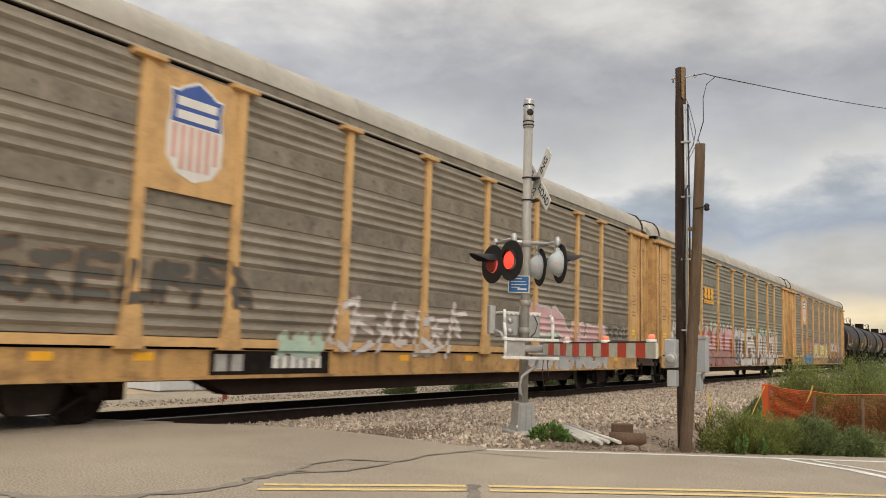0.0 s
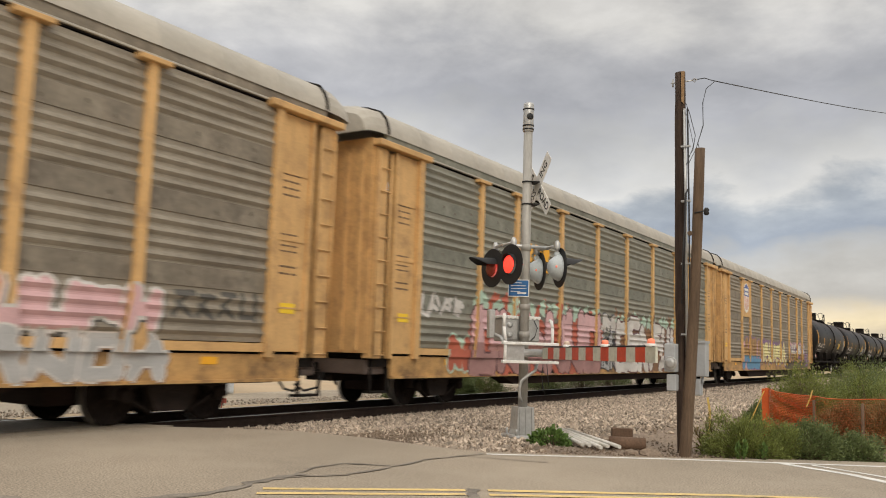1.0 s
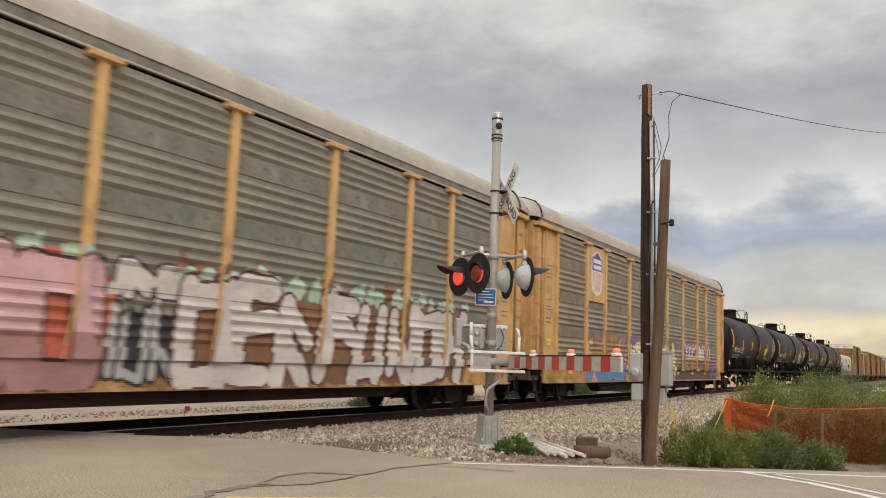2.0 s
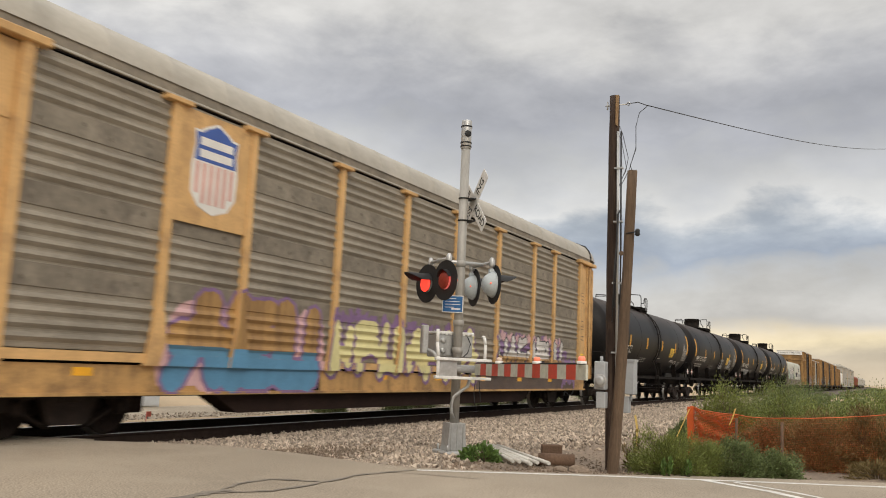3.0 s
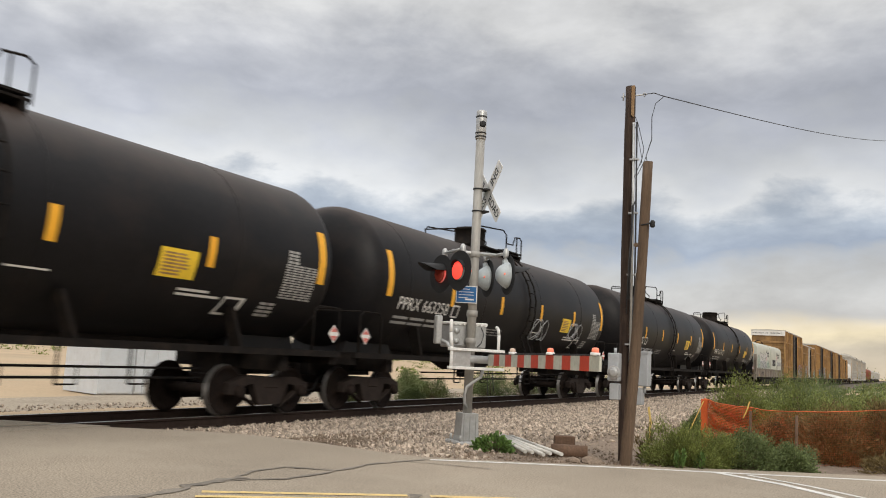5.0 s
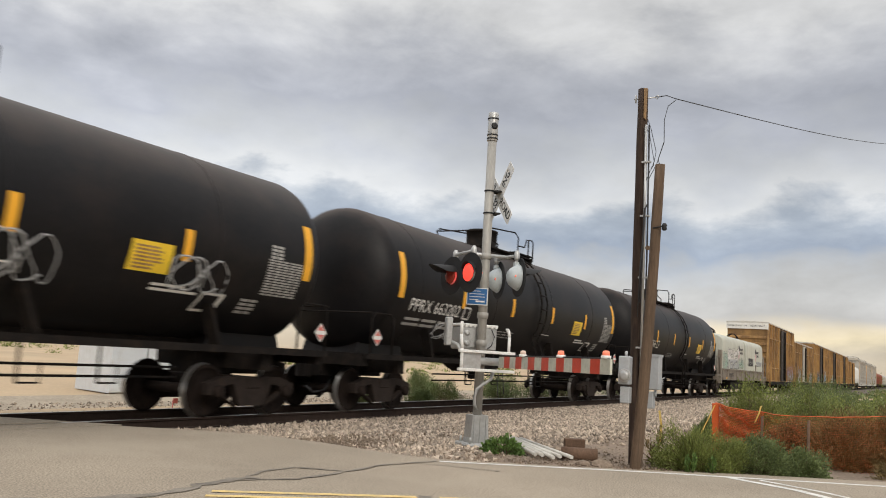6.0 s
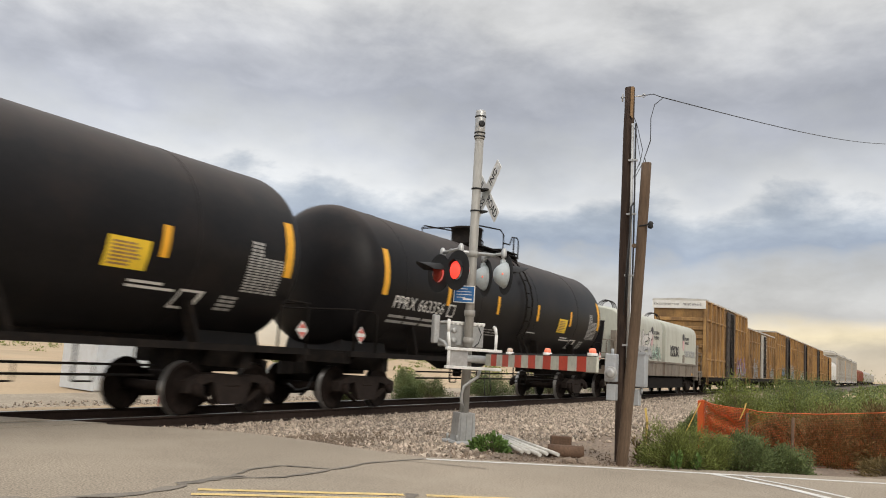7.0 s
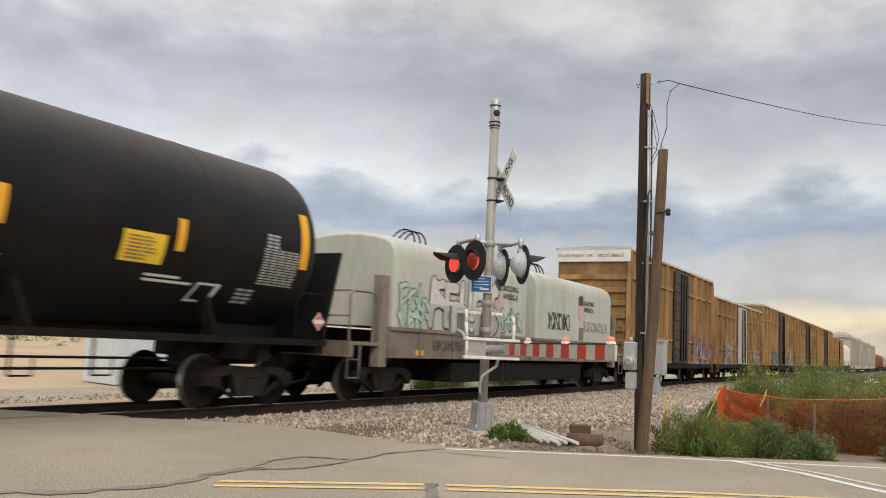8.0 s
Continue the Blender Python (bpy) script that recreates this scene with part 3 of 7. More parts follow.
def build_ground():
    bm = B()
    xs = sorted({-3000, -1200, -500, -200, -90, -50, -34, *range(-28, 13, 2), 20, 40, 90, 250, 800, 3000})
    ys = sorted({-3000, -800, -200, -60, -20, *range(-8, 44, 2), 60, 90, 150, 300, 700, 1500, 3000})
    grid = [[bm.verts.new((x, y, -0.36 - (0.14 if x < -16 or y > 30 else 0) + 0.05 * noise.noise((x * 0.2, y * 0.2, 0)))) for x in xs] for y in ys]
    for j in range(len(ys) - 1):
        for i in range(len(xs) - 1):
            bm.faces.new((grid[j][i], grid[j][i + 1], grid[j + 1][i + 1], grid[j + 1][i]))
    tagged(part("ground", bm, "sand", smooth=True), "pale dry sandy ground reaching the horizon", "ground", kind="structure")

    bm = B()
    poly = road_polygon()
    prism(bm, poly, -0.30, 0.0, "z")
    bmesh.ops.triangulate(bm, faces=[f for f in bm.faces if len(f.verts) > 4])
    tagged(part("road", bm, "asphalt"), "worn grey-tan asphalt road with sealed cracks", "road", kind="structure")

    # gravelly shoulder between the asphalt and the ballast, gently uneven
    bm = B()
    nx, ny = 56, 90
    grid = []
    for j in range(ny + 1):
        row = []
        for i in range(nx + 1):
            x = -9.9 + 17.0 * i / nx
            y = 8.6 + 36.0 * (j / ny) ** 1.4
            z = -0.035 + 0.035 * noise.noise((x * 0.9, y * 0.9, 3)) + 0.02 * noise.noise((x * 3, y * 3, 5))
            if x < -8.0:
                z -= 0.10 * min(1, (-8.0 - x) / 1.5)
            if x < -5.2:
                z = min(z, float(np.interp(x, [-9.7, -8.7, -7.0, -6.4, -5.2], [-0.23, -0.185, -0.115, -0.08, -0.05])) + 0.01 * noise.noise((x * 3, y * 3, 5)))
            z -= 0.10 * max(0.0, min(1.0, (y - 16) / 10))
            row.append(bm.verts.new((x, y, z)))
        grid.append(row)
    for j in range(ny):
        for i in range(nx):
            bm.faces.new((grid[j][i], grid[j][i + 1], grid[j + 1][i + 1], grid[j + 1][i]))
    tagged(part("shoulder", bm, "dirt", smooth=True), "brown gravelly dirt shoulder beside the road", "ground", kind="structure")

    # trodden gravel strip beyond the track
    bm = B()
    nx, ny = 8, 50
    grid = [[bm.verts.new((-16.0 - 5.4 * i / nx + (0.5 * noise.noise((j * 0.4, 2, 0)) if i == nx else 0), -20 + 90 * j / ny, -0.41 - 0.05 * (i / nx) + 0.02 * noise.noise((i * 1.3, j * 1.1, 0)))) for i in range(nx + 1)] for j in range(ny + 1)]
    for j in range(ny):
        for i in range(nx):
            bm.faces.new((grid[j][i + 1], grid[j][i], grid[j + 1][i], grid[j + 1][i + 1]))
    tagged(part("far_shoulder", bm, "gravel_flat", smooth=True), "trodden tan gravel strip beyond the tracks", "ground", kind="structure")

    # ballast bed under the track, coloured dark for the shade between loose stones
    bm = B()
    prof = [(-16.2, -0.55), (-14.0, -0.21), (-9.7, -0.205), (-8.7, -0.16), (-7.0, -0.09), (-6.4, -0.3)]
    sweep_y(bm, prof, -60, 700, closed=True, caps=True)
    tagged(part("ballast_bed", bm, "ballast_fines"), "crushed-stone ballast bed, darkened as shade between the stones", "ballast", kind="structure")


def stones(name, label, material, n, spot, lo, hi, seed):
    """A scatter of small broken stones, joined."""
    rng = np.random.default_rng(seed)
    base = np.array([(1, 0, 0), (-1, 0, 0), (0, 1, 0), (0, -1, 0), (0, 0, 1), (0, 0, -1)], float)
    fb = np.array([(0, 2, 4), (2, 1, 4), (1, 3, 4), (3, 0, 4), (2, 0, 5), (1, 2, 5), (3, 1, 5), (0, 3, 5)])
    pts = spot(rng, n)
    n = len(pts)
    size = rng.uniform(lo, hi, (n, 1, 1)) * rng.uniform(0.6, 1.25, (n, 1, 3))
    jitter = base[None] * size * rng.uniform(0.7, 1.3, (n, 6, 1)) + rng.normal(0, 0.18, (n, 6, 3)) * size
    a = rng.uniform(0, 2 * np.pi, n)
    t = rng.uniform(-0.7, 0.7, n)
    ca, sa, ct, st = np.cos(a), np.sin(a), np.cos(t), np.sin(t)
    x, y, z = jitter[..., 0], jitter[..., 1], jitter[..., 2]
    y2 = y * ct[:, None] - z * st[:, None]
    z2 = y * st[:, None] + z * ct[:, None]
    v = np.stack([x * ca[:, None] - y2 * sa[:, None], x * sa[:, None] + y2 * ca[:, None], z2], -1) + pts[:, None, :]
    faces = (fb[None] + (np.arange(n) * 6)[:, None, None]).reshape(-1, 3)
    me = bpy.data.meshes.new(name)
    me.from_pydata(v.reshape(-1, 3).tolist(), [], faces.tolist())
    me.materials.append(M[material])
    return tagged(new(name, me), label, "stones", kind="stuff")


def edge_y(x):
    """Where the asphalt ends at a given x."""
    p = [q for q in road_polygon()[:17]]
    return np.interp(x, [q[0] for q in p], [q[1] for q in p])


def ballast_top(x):
    return np.interp(x, [-14.0, -9.7, -8.7, -7.0, -6.4, -5.0], [-0.21, -0.205, -0.16, -0.09, -0.05, -0.035])


def build_stones():
    def near(rng, n):
        x = rng.uniform(-10.75, -4.4, n * 2)
        y = 9 + 26 * rng.uniform(0, 1, n * 2) ** 1.35
        fade = np.clip((-5.2 - x + rng.normal(0, 0.4, n * 2) + 0.05 * (y - 11)) / 1.2, 0.03, 1)
        keep = (y > edge_y(x) + 0.06) & (rng.uniform(0, 1, n * 2) < fade)
        x, y = x[keep][:n], y[keep][:n]
        return np.stack([x, y, ballast_top(x) + rng.uniform(-0.012, 0.022, len(x))], 1)

    def far(rng, n):
        x = rng.uniform(-11.0, -6.6, n)
        y = rng.uniform(34, 90, n)
        return np.stack([x, y, ballast_top(x) + rng.uniform(-0.01, 0.03, n)], 1)

    def beyond(rng, n):
        x = -11.0 - 7.5 * rng.uniform(0, 1, n) ** 1.3
        y = rng.uniform(8.5, 50, n)
        return np.stack([x, y, np.interp(x, [-20.0, -16.0, -14.0, -11], [-0.43, -0.41, -0.21, -0.205]) + rng.uniform(-0.01, 0.02, n)], 1)

    def spill(rng, n):
        x = rng.uniform(-8, -1.2, n)
        y = edge_y(x) + rng.exponential(0.9, n) + 0.03
        return np.stack([x, y, -0.03 + rng.uniform(-0.02, 0.012, n)], 1)

    stones("ballast_stone", "loose pale pink and tan crushed ballast stones", "ballast", 50000, near, 0.020, 0.056, 1)
    stones("ballast_stone", "loose pale pink crushed stones along the track", "ballast", 9000, far, 0.035, 0.07, 2)
    stones("ballast_stone", "loose pale crushed stones beyond the rails", "ballast", 16000, beyond, 0.018, 0.042, 3)
    stones("gravel", "small brown gravel scattered along the road edge", "dirt", 5000, spill, 0.008, 0.024, 4)


def build_track():
    track = thing("railway_track")
    prof = [(-0.07, -0.185), (0.07, -0.185), (0.07, -0.172), (0.012, -0.155), (0.010, -0.05), (0.036, -0.036), (0.036, -0.006), (0.028, 0.0),
            (-0.028, 0.0), (-0.036, -0.006), (-0.036, -0.036), (-0.010, -0.05), (-0.012, -0.155), (-0.07, -0.172)]
    for s in (1, -1):
        bm = B()
        xs = [(x + TRACK_X + s * GAUGE, z) for x, z in prof]
        a = [bm.verts.new((x, -60, z)) for x, z in xs]
        b = [bm.verts.new((x, 700, z)) for x, z in xs]
        for i in range(14):
            f = bm.faces.new((a[i], b[i], b[(i + 1) % 14], a[(i + 1) % 14]))
            f.material_index = 1 if i in (6, 7, 8) else 0
        part("rail", bm, ("rail", "railhead"), track)
    bm = B()
    box(bm, -1.3, 1.3, -0.115, 0.115, -0.17, 0.0, bev=0.012)
    first = part("tie", bm, "tie", track, loc=(TRACK_X, 8.9, -0.186))
    for i in range(1, 150):
        again("tie", first, track, (TRACK_X + random.uniform(-0.03, 0.03), 8.9 + 0.53 * i, -0.186), random.uniform(-0.01, 0.01))
    bm = B()
    box(bm, -0.09, 0.09, -0.10, 0.10, 0, 0.012)
    box(bm, 0.07, 0.10, -0.05, -0.02, 0.012, 0.035)
    box(bm, -0.10, -0.07, 0.02, 0.05, 0.012, 0.035)
    first = part("tie_plate", bm, "rail", track, loc=(TRACK_X + GAUGE, 8.9, -0.184))
    for i in range(1, 75):
        again("tie_plate", first, track, (TRACK_X + GAUGE, 8.9 + 0.53 * i, -0.184))
    # flangeway panels at the crossing
    bm = B()
    for a, b in ((-0.70, 0.70), (-1.75, -0.82), (0.82, 1.35)):
        prism(bm, [(TRACK_X + a, -1), (TRACK_X + b, -1), (TRACK_X + b, 7.6 + (b + 0.7) * 0.55), (TRACK_X + a, 7.6 + (a + 0.7) * 0.55)], -0.1, 0.004, "z")
    part("crossing_panel", bm, "asphalt", track, "worn asphalt panels flush with the rails")
    tagged(track, "rusty steel rails on creosoted ties in ballast", "railway track", kind="structure")


U = Vector((0.848, 0.530, 0))      # along the road
W = Vector((0.530, -0.848, 0))     # across it, towards the camera


STRIPS = []


def strip(pts, width, name, material, label, wob=0.0, seed=0):
    """A painted or sealed line on the road."""
    STRIPS.append(name)
    z = 0.003 + 0.0006 * len(STRIPS)
    rng = random.Random(seed)
    bm = B()
    pts = [Vector((*p, z)) for p in pts]
    L_, R_ = [], []
    for i, p in enumerate(pts):
        d = (pts[min(i + 1, len(pts) - 1)] - pts[max(0, i - 1)]).normalized()
        n = Vector((-d.y, d.x, 0))
        L_.append(bm.verts.new(p + n * (width / 2 + rng.uniform(-wob, wob))))
        R_.append(bm.verts.new(p - n * (width / 2 + rng.uniform(-wob, wob))))
    for i in range(len(pts) - 1):
        bm.faces.new((L_[i], R_[i], R_[i + 1], L_[i + 1]))
    return tagged(part(name, bm, material), label, "road marking" if "line" in material else "crack", kind="structure")


def dense(pts, step=0.12, wob=0.0, seed=1):
    rng = random.Random(seed)
    out = []
    for a, b in zip(pts, pts[1:]):
        n = max(1, int(math.dist(a, b) / step))
        out += [(a[0] + (b[0] - a[0]) * i / n + rng.uniform(-wob, wob), a[1] + (b[1] - a[1]) * i / n + rng.uniform(-wob, wob)) for i in range(n)]
    return out + [pts[-1]]


def build_markings():
    strip(dense([(-5.21, 9.32), (-3.18, 10.72), (-2.04, 11.40), (-0.43, 12.36), (6.0, 16.2), (40, 37)], 0.4), 0.10, "edge_line", "white_line", "thin worn white road edge line", wob=0.008)
    strip(dense([(-2.1, 11.30), (-1.25, 10.85), (-0.56, 10.20), (0.6, 9.2)], 0.3), 0.13, "gore_line", "white_line", "white diagonal road line branching off", wob=0.01)
    strip(dense([(-1.75, 11.42), (-1.0, 10.98), (-0.25, 10.35), (0.9, 9.3)], 0.3), 0.08, "gore_line", "white_line", "second white diagonal road line", wob=0.01)
    for k, off in enumerate((0.0, 0.24)):
        o = W * off
        strip(dense([(-5.42 + o.x, 5.62 + o.y), (-4.03 + o.x, 6.82 + o.y)], 0.3), 0.10, "centre_line", "yellow_line", "double yellow centre line, worn", wob=0.008, seed=k)
        strip(dense([(-3.86 + o.x, 6.95 + o.y), (-2.03 + o.x, 8.30 + o.y), (6 + o.x, 13.4 + o.y), (40 + o.x, 35 + o.y)], 0.4), 0.10, "centre_line", "yellow_line", "double yellow centre line, worn", wob=0.008, seed=k + 5)
    t = "tar"
    strip(dense([(-6.9, 3.85), (-6.29, 3.98), (-5.82, 4.41), (-5.56, 5.24), (-5.77, 6.01), (-5.75, 6.5)], wob=0.02), 0.115, "crack_seal", t, "dark tar-sealed crack across the asphalt", wob=0.05)
    strip(dense([(-5.75, 6.4), (-5.95, 6.9), (-5.93, 7.35), (-5.72, 7.5), (-5.45, 7.6)], wob=0.02, seed=2), 0.04, "crack_seal", t, "thin dark sealed crack loop", wob=0.02)
    strip(dense([(-5.77, 6.1), (-5.4, 6.75), (-5.38, 7.3), (-5.45, 8.37), (-5.24, 9.3)], wob=0.015, seed=3), 0.045, "crack_seal", t, "dark sealed crack running to the road edge", wob=0.02)
    strip(dense([(-5.35, 8.9), (-4.8, 9.05), (-4.29, 9.14)], wob=0.01, seed=4), 0.028, "crack_seal", t, "thin sealed crack near the edge line", wob=0.012)
    strip(dense([(-4.0, 6.9), (-3.7, 6.4), (-3.2, 5.6)], wob=0.015, seed=6), 0.10, "crack_seal", t, "sealed crack crossing the yellow lines", wob=0.03)


build_ground()
build_stones()
build_track()
build_markings()

# ---- the train ----
SPEED = 17.75
ROLLING = []      # (thing, its place along the track at the start)
WHEELSETS = []    # (wheelset, place in its truck)


def build_truck():
    """A freight truck, built once: side frames, bolster, springs, two wheelsets."""
    truck = thing("truck")
    for s in (1, -1):
        x0, x1 = (0.93, 1.10) if s > 0 else (-1.10, -0.93)
        bm = B()
        outline = [(-1.12, 0.40), (-1.12, 0.60), (-0.75, 0.72), (0.75, 0.72), (1.12, 0.60), (1.12, 0.40), (0.84, 0.40), (0.72, 0.56),
                   (0.50, 0.60), (0.36, 0.28), (0.30, 0.20), (-0.30, 0.20), (-0.36, 0.28), (-0.50, 0.60), (-0.72, 0.56), (-0.84, 0.40)]
        prism(bm, outline, x0, x1)
        # lower tension bars
        for e in (1, -1):
            prism(bm, [(e * 0.84, 0.42), (e * 0.92, 0.52), (e * 0.42, 0.22), (e * 0.30, 0.14)][::e], x0 + 0.02, x1 - 0.02)
        bmesh.ops.recalc_face_normals(bm, faces=bm.faces)
        side = part("side_frame", bm, "truck_iron", truck)
        bm = B()
        for k in (-0.17, 0.0, 0.17):
            prof = []
            for q in range(9):
                prof += [(0.062, 0.24 + q * 0.032), (0.048, 0.256 + q * 0.032)]
            lathe(bm, prof, "z", 8, at=((x0 + x1) / 2 + s * 0.02, k, 0))
        part("spring_group", bm, "wheel", side)
        for e in (1, -1):
            bm = B()
            lathe(bm, [(0.10, 0), (0.12, 0.02), (0.12, 0.10), (0.07, 0.13)], "x", 12)
            if s < 0:
                bmesh.ops.scale(bm, vec=(-1, 1, 1), verts=bm.verts)
                bmesh.ops.reverse_faces(bm, faces=bm.faces)
            part("bearing_cap", bm, "wheel", side, loc=((x1 - 0.03) if s > 0 else (x0 + 0.03), e * 0.90, 0.457))
    bm = B()
    box(bm, -1.12, 1.12, -0.2, 0.2, 0.50, 0.72, bev=0.03)
    part("bolster", bm, "truck_iron", truck)
    for e in (1, -1):
        bm = B()
        box(bm, -0.78, 0.78, e * 0.40 - 0.05, e * 0.40 + 0.05, 0.32, 0.44, bev=0.015)
        for x in (-0.78, 0.70):
            box(bm, x, x + 0.08, *sorted((e * 0.40, e * 0.46)), 0.30, 0.58)
        part("brake_beam", bm, "truck_iron", truck)
    for e in (1, -1):
        bm = B()
        for s in (1, -1):
            prof = [(0.05, 0.70), (0.12, 0.70), (0.14, 0.735), (0.36, 0.73), (0.40, 0.70), (0.457, 0.695), (0.46, 0.80), (0.40, 0.815), (0.37, 0.775), (0.16, 0.77), (0.13, 0.83), (0.05, 0.83)]
            prof = prof if s > 0 else [(r, -h) for r, h in prof[::-1]]
            n0 = len(bm.faces)
            lathe(bm, [(r + (0.028 if abs(h) < 0.699 and r > 0.45 else 0), h) for r, h in prof], "x", 28)
            bm.faces.ensure_lookup_table()
            bm.normal_update()
            for f in list(bm.faces)[n0:]:
                c = f.calc_center_median()
                if math.hypot(c.y, c.z) > 0.44 and abs(f.normal.x) < 0.5:
                    f.material_index = 1
                    f.smooth = False
            for q in range(5):
                a = q * 2 * math.pi / 5
                box(bm, s * 0.772 - 0.012, s * 0.772 + 0.012, 0.26 * math.cos(a) - 0.035, 0.26 * math.cos(a) + 0.035, 0.26 * math.sin(a) - 0.035, 0.26 * math.sin(a) + 0.035)
        tube(bm, [(-0.95, 0, 0), (0.95, 0, 0)], 0.095, 10)
        part("wheelset", bm, ("wheel", "tread"), truck, loc=(0, e * 0.90, 0.457))
    return truck


TRUCK = build_truck()
SPARE = TRUCK


def add_trucks(car, ys, rolling=True):
    """Put the trucks under a car."""
    for y in ys:
        t = copy_thing(TRUCK, pose(0, y, 0))
        t.parent = car
        for o in t.children:
            if o.name.startswith("wheelset") and rolling:
                WHEELSETS.append((o, tuple(o.location)))


def on_track(car, y0):
    car.location = (TRACK_X, y0, 0)
    ROLLING.append((car, y0))


def coupler(car, y, s):
    bm = B()
    box(bm, -0.09, 0.09, min(y, y + s * 0.75), max(y, y + s * 0.75), 0.74, 0.93, bev=0.02)
    prism(bm, [(-0.13, y + s * 0.62), (0.15, y + s * 0.62), (0.17, y + s * 0.88), (0.05, y + s * 0.95), (-0.13, y + s * 0.86)], 0.70, 0.97, "z")
    bmesh.ops.recalc_face_normals(bm, faces=bm.faces)
    part("coupler", bm, "frame_black", car)
    bm = B()
    tube(bm, [(0.25, y, 0.75), (0.3, y + s * 0.3, 0.42), (0.25, y + s * 0.62, 0.36), (0.2, y + s * 0.85, 0.5)], 0.025, 6)
    part("brake_hose", bm, "cable", car)


def spans(poly, z):
    """Where a level line crosses an outline of (y, z) points: pairs of y."""
    ys = []
    for (y0, z0), (y1, z1) in zip(poly, poly[1:] + poly[:1]):
        if (z0 <= z) != (z1 <= z):
            ys.append(y0 + (y1 - y0) * (z - z0) / (z1 - z0))
    ys.sort()
    return list(zip(ys[::2], ys[1::2]))


def rack_face(y, z):
    """The outermost face of an autorack's side at a place."""
    for q in RACK_POSTS:
        half = 0.085 if z > 1.95 else 0.085 + 0.155 * (1.95 - z) / 0.85
        if abs(y - q) <= half and z > 1.10:
            return 1.577 if z < 1.95 else 1.557
    if z < 0.69:
        return 1.532
    if z < 1.10:
        return 1.478
    if z < 1.285:
        return 1.532
    return np.interp(z, RACK_Z, RACK_X)


def spray(bm, poly, mi, lift, rack, x=1.46, step=0.03):
    """Paint an outline on a car's side, following ribs and posts."""
    zs = [q for _, q in poly]
    lo, hi = min(zs), max(zs)
    levels = sorted({lo, hi, *np.arange(lo, hi, step), *([q for q in RACK_Z if lo < q < hi] + [q for q in (0.69, 1.10, 1.285, 1.95) if lo < q < hi] if rack else [])})
    for z0, z1 in zip(levels, levels[1:]):
        if z1 - z0 < 0.002:
            continue
        for ya, yb in spans(poly, (z0 + z1) / 2):
            cuts = [ya, yb]
            if rack:
                for q in RACK_POSTS:
                    half = 0.085 if z0 > 1.949 else 0.085 + 0.155 * (1.95 - z0) / 0.85
                    cuts += [c for c in (q - half, q + half) if ya < c < yb]
            cuts.sort()
            for a, b in zip(cuts, cuts[1:]):
                m = (a + b) / 2
                xa = (rack_face(m, z0 + 0.0005) if rack else x) + lift
                xb = (rack_face(m, z1 - 0.0005) if rack else x) + lift
                f = bm.faces.new([bm.verts.new(v) for v in ((xa, a, z0), (xa, b, z0), (xb, b, z1), (xb, a, z1))])
                f.material_index = mi(z0) if callable(mi) else mi


def bar(a, b, r):
    """A round-ended bar between two points, as an outline."""
    t = math.atan2(b[1] - a[1], b[0] - a[0])
    out = []
    for (cy, cz), t0 in ((b, t - math.pi / 2), (a, t + math.pi / 2)):
        out += [(cy + r * math.cos(t0 + k * math.pi / 4), cz + r * math.sin(t0 + k * math.pi / 4)) for k in range(5)]
    return out


STROKES = (((0.14, 0.0), (0.14, 1.0)), ((0.86, 0.0), (0.86, 1.0)), ((0.14, 0.98), (0.86, 0.98)), ((0.14, 0.02), (0.86, 0.02)), ((0.14, 0.5), (0.86, 0.55)),
         ((0.1, 0.0), (0.6, 1.0)), ((0.5, 1.0), (0.9, 0.0)), ((0.14, 0.95), (0.86, 0.45)), ((0.14, 0.5), (0.86, 0.03)))
FORMS = ((2, 0, 4, 3, 8), (0, 2, 1, 3), (0, 2, 4, 7), (5, 6, 4), (0, 1, 4), (0, 7, 8), (0, 3, 1), (0, 2, 3, 4), (5, 2, 8), (0, 8, 1))


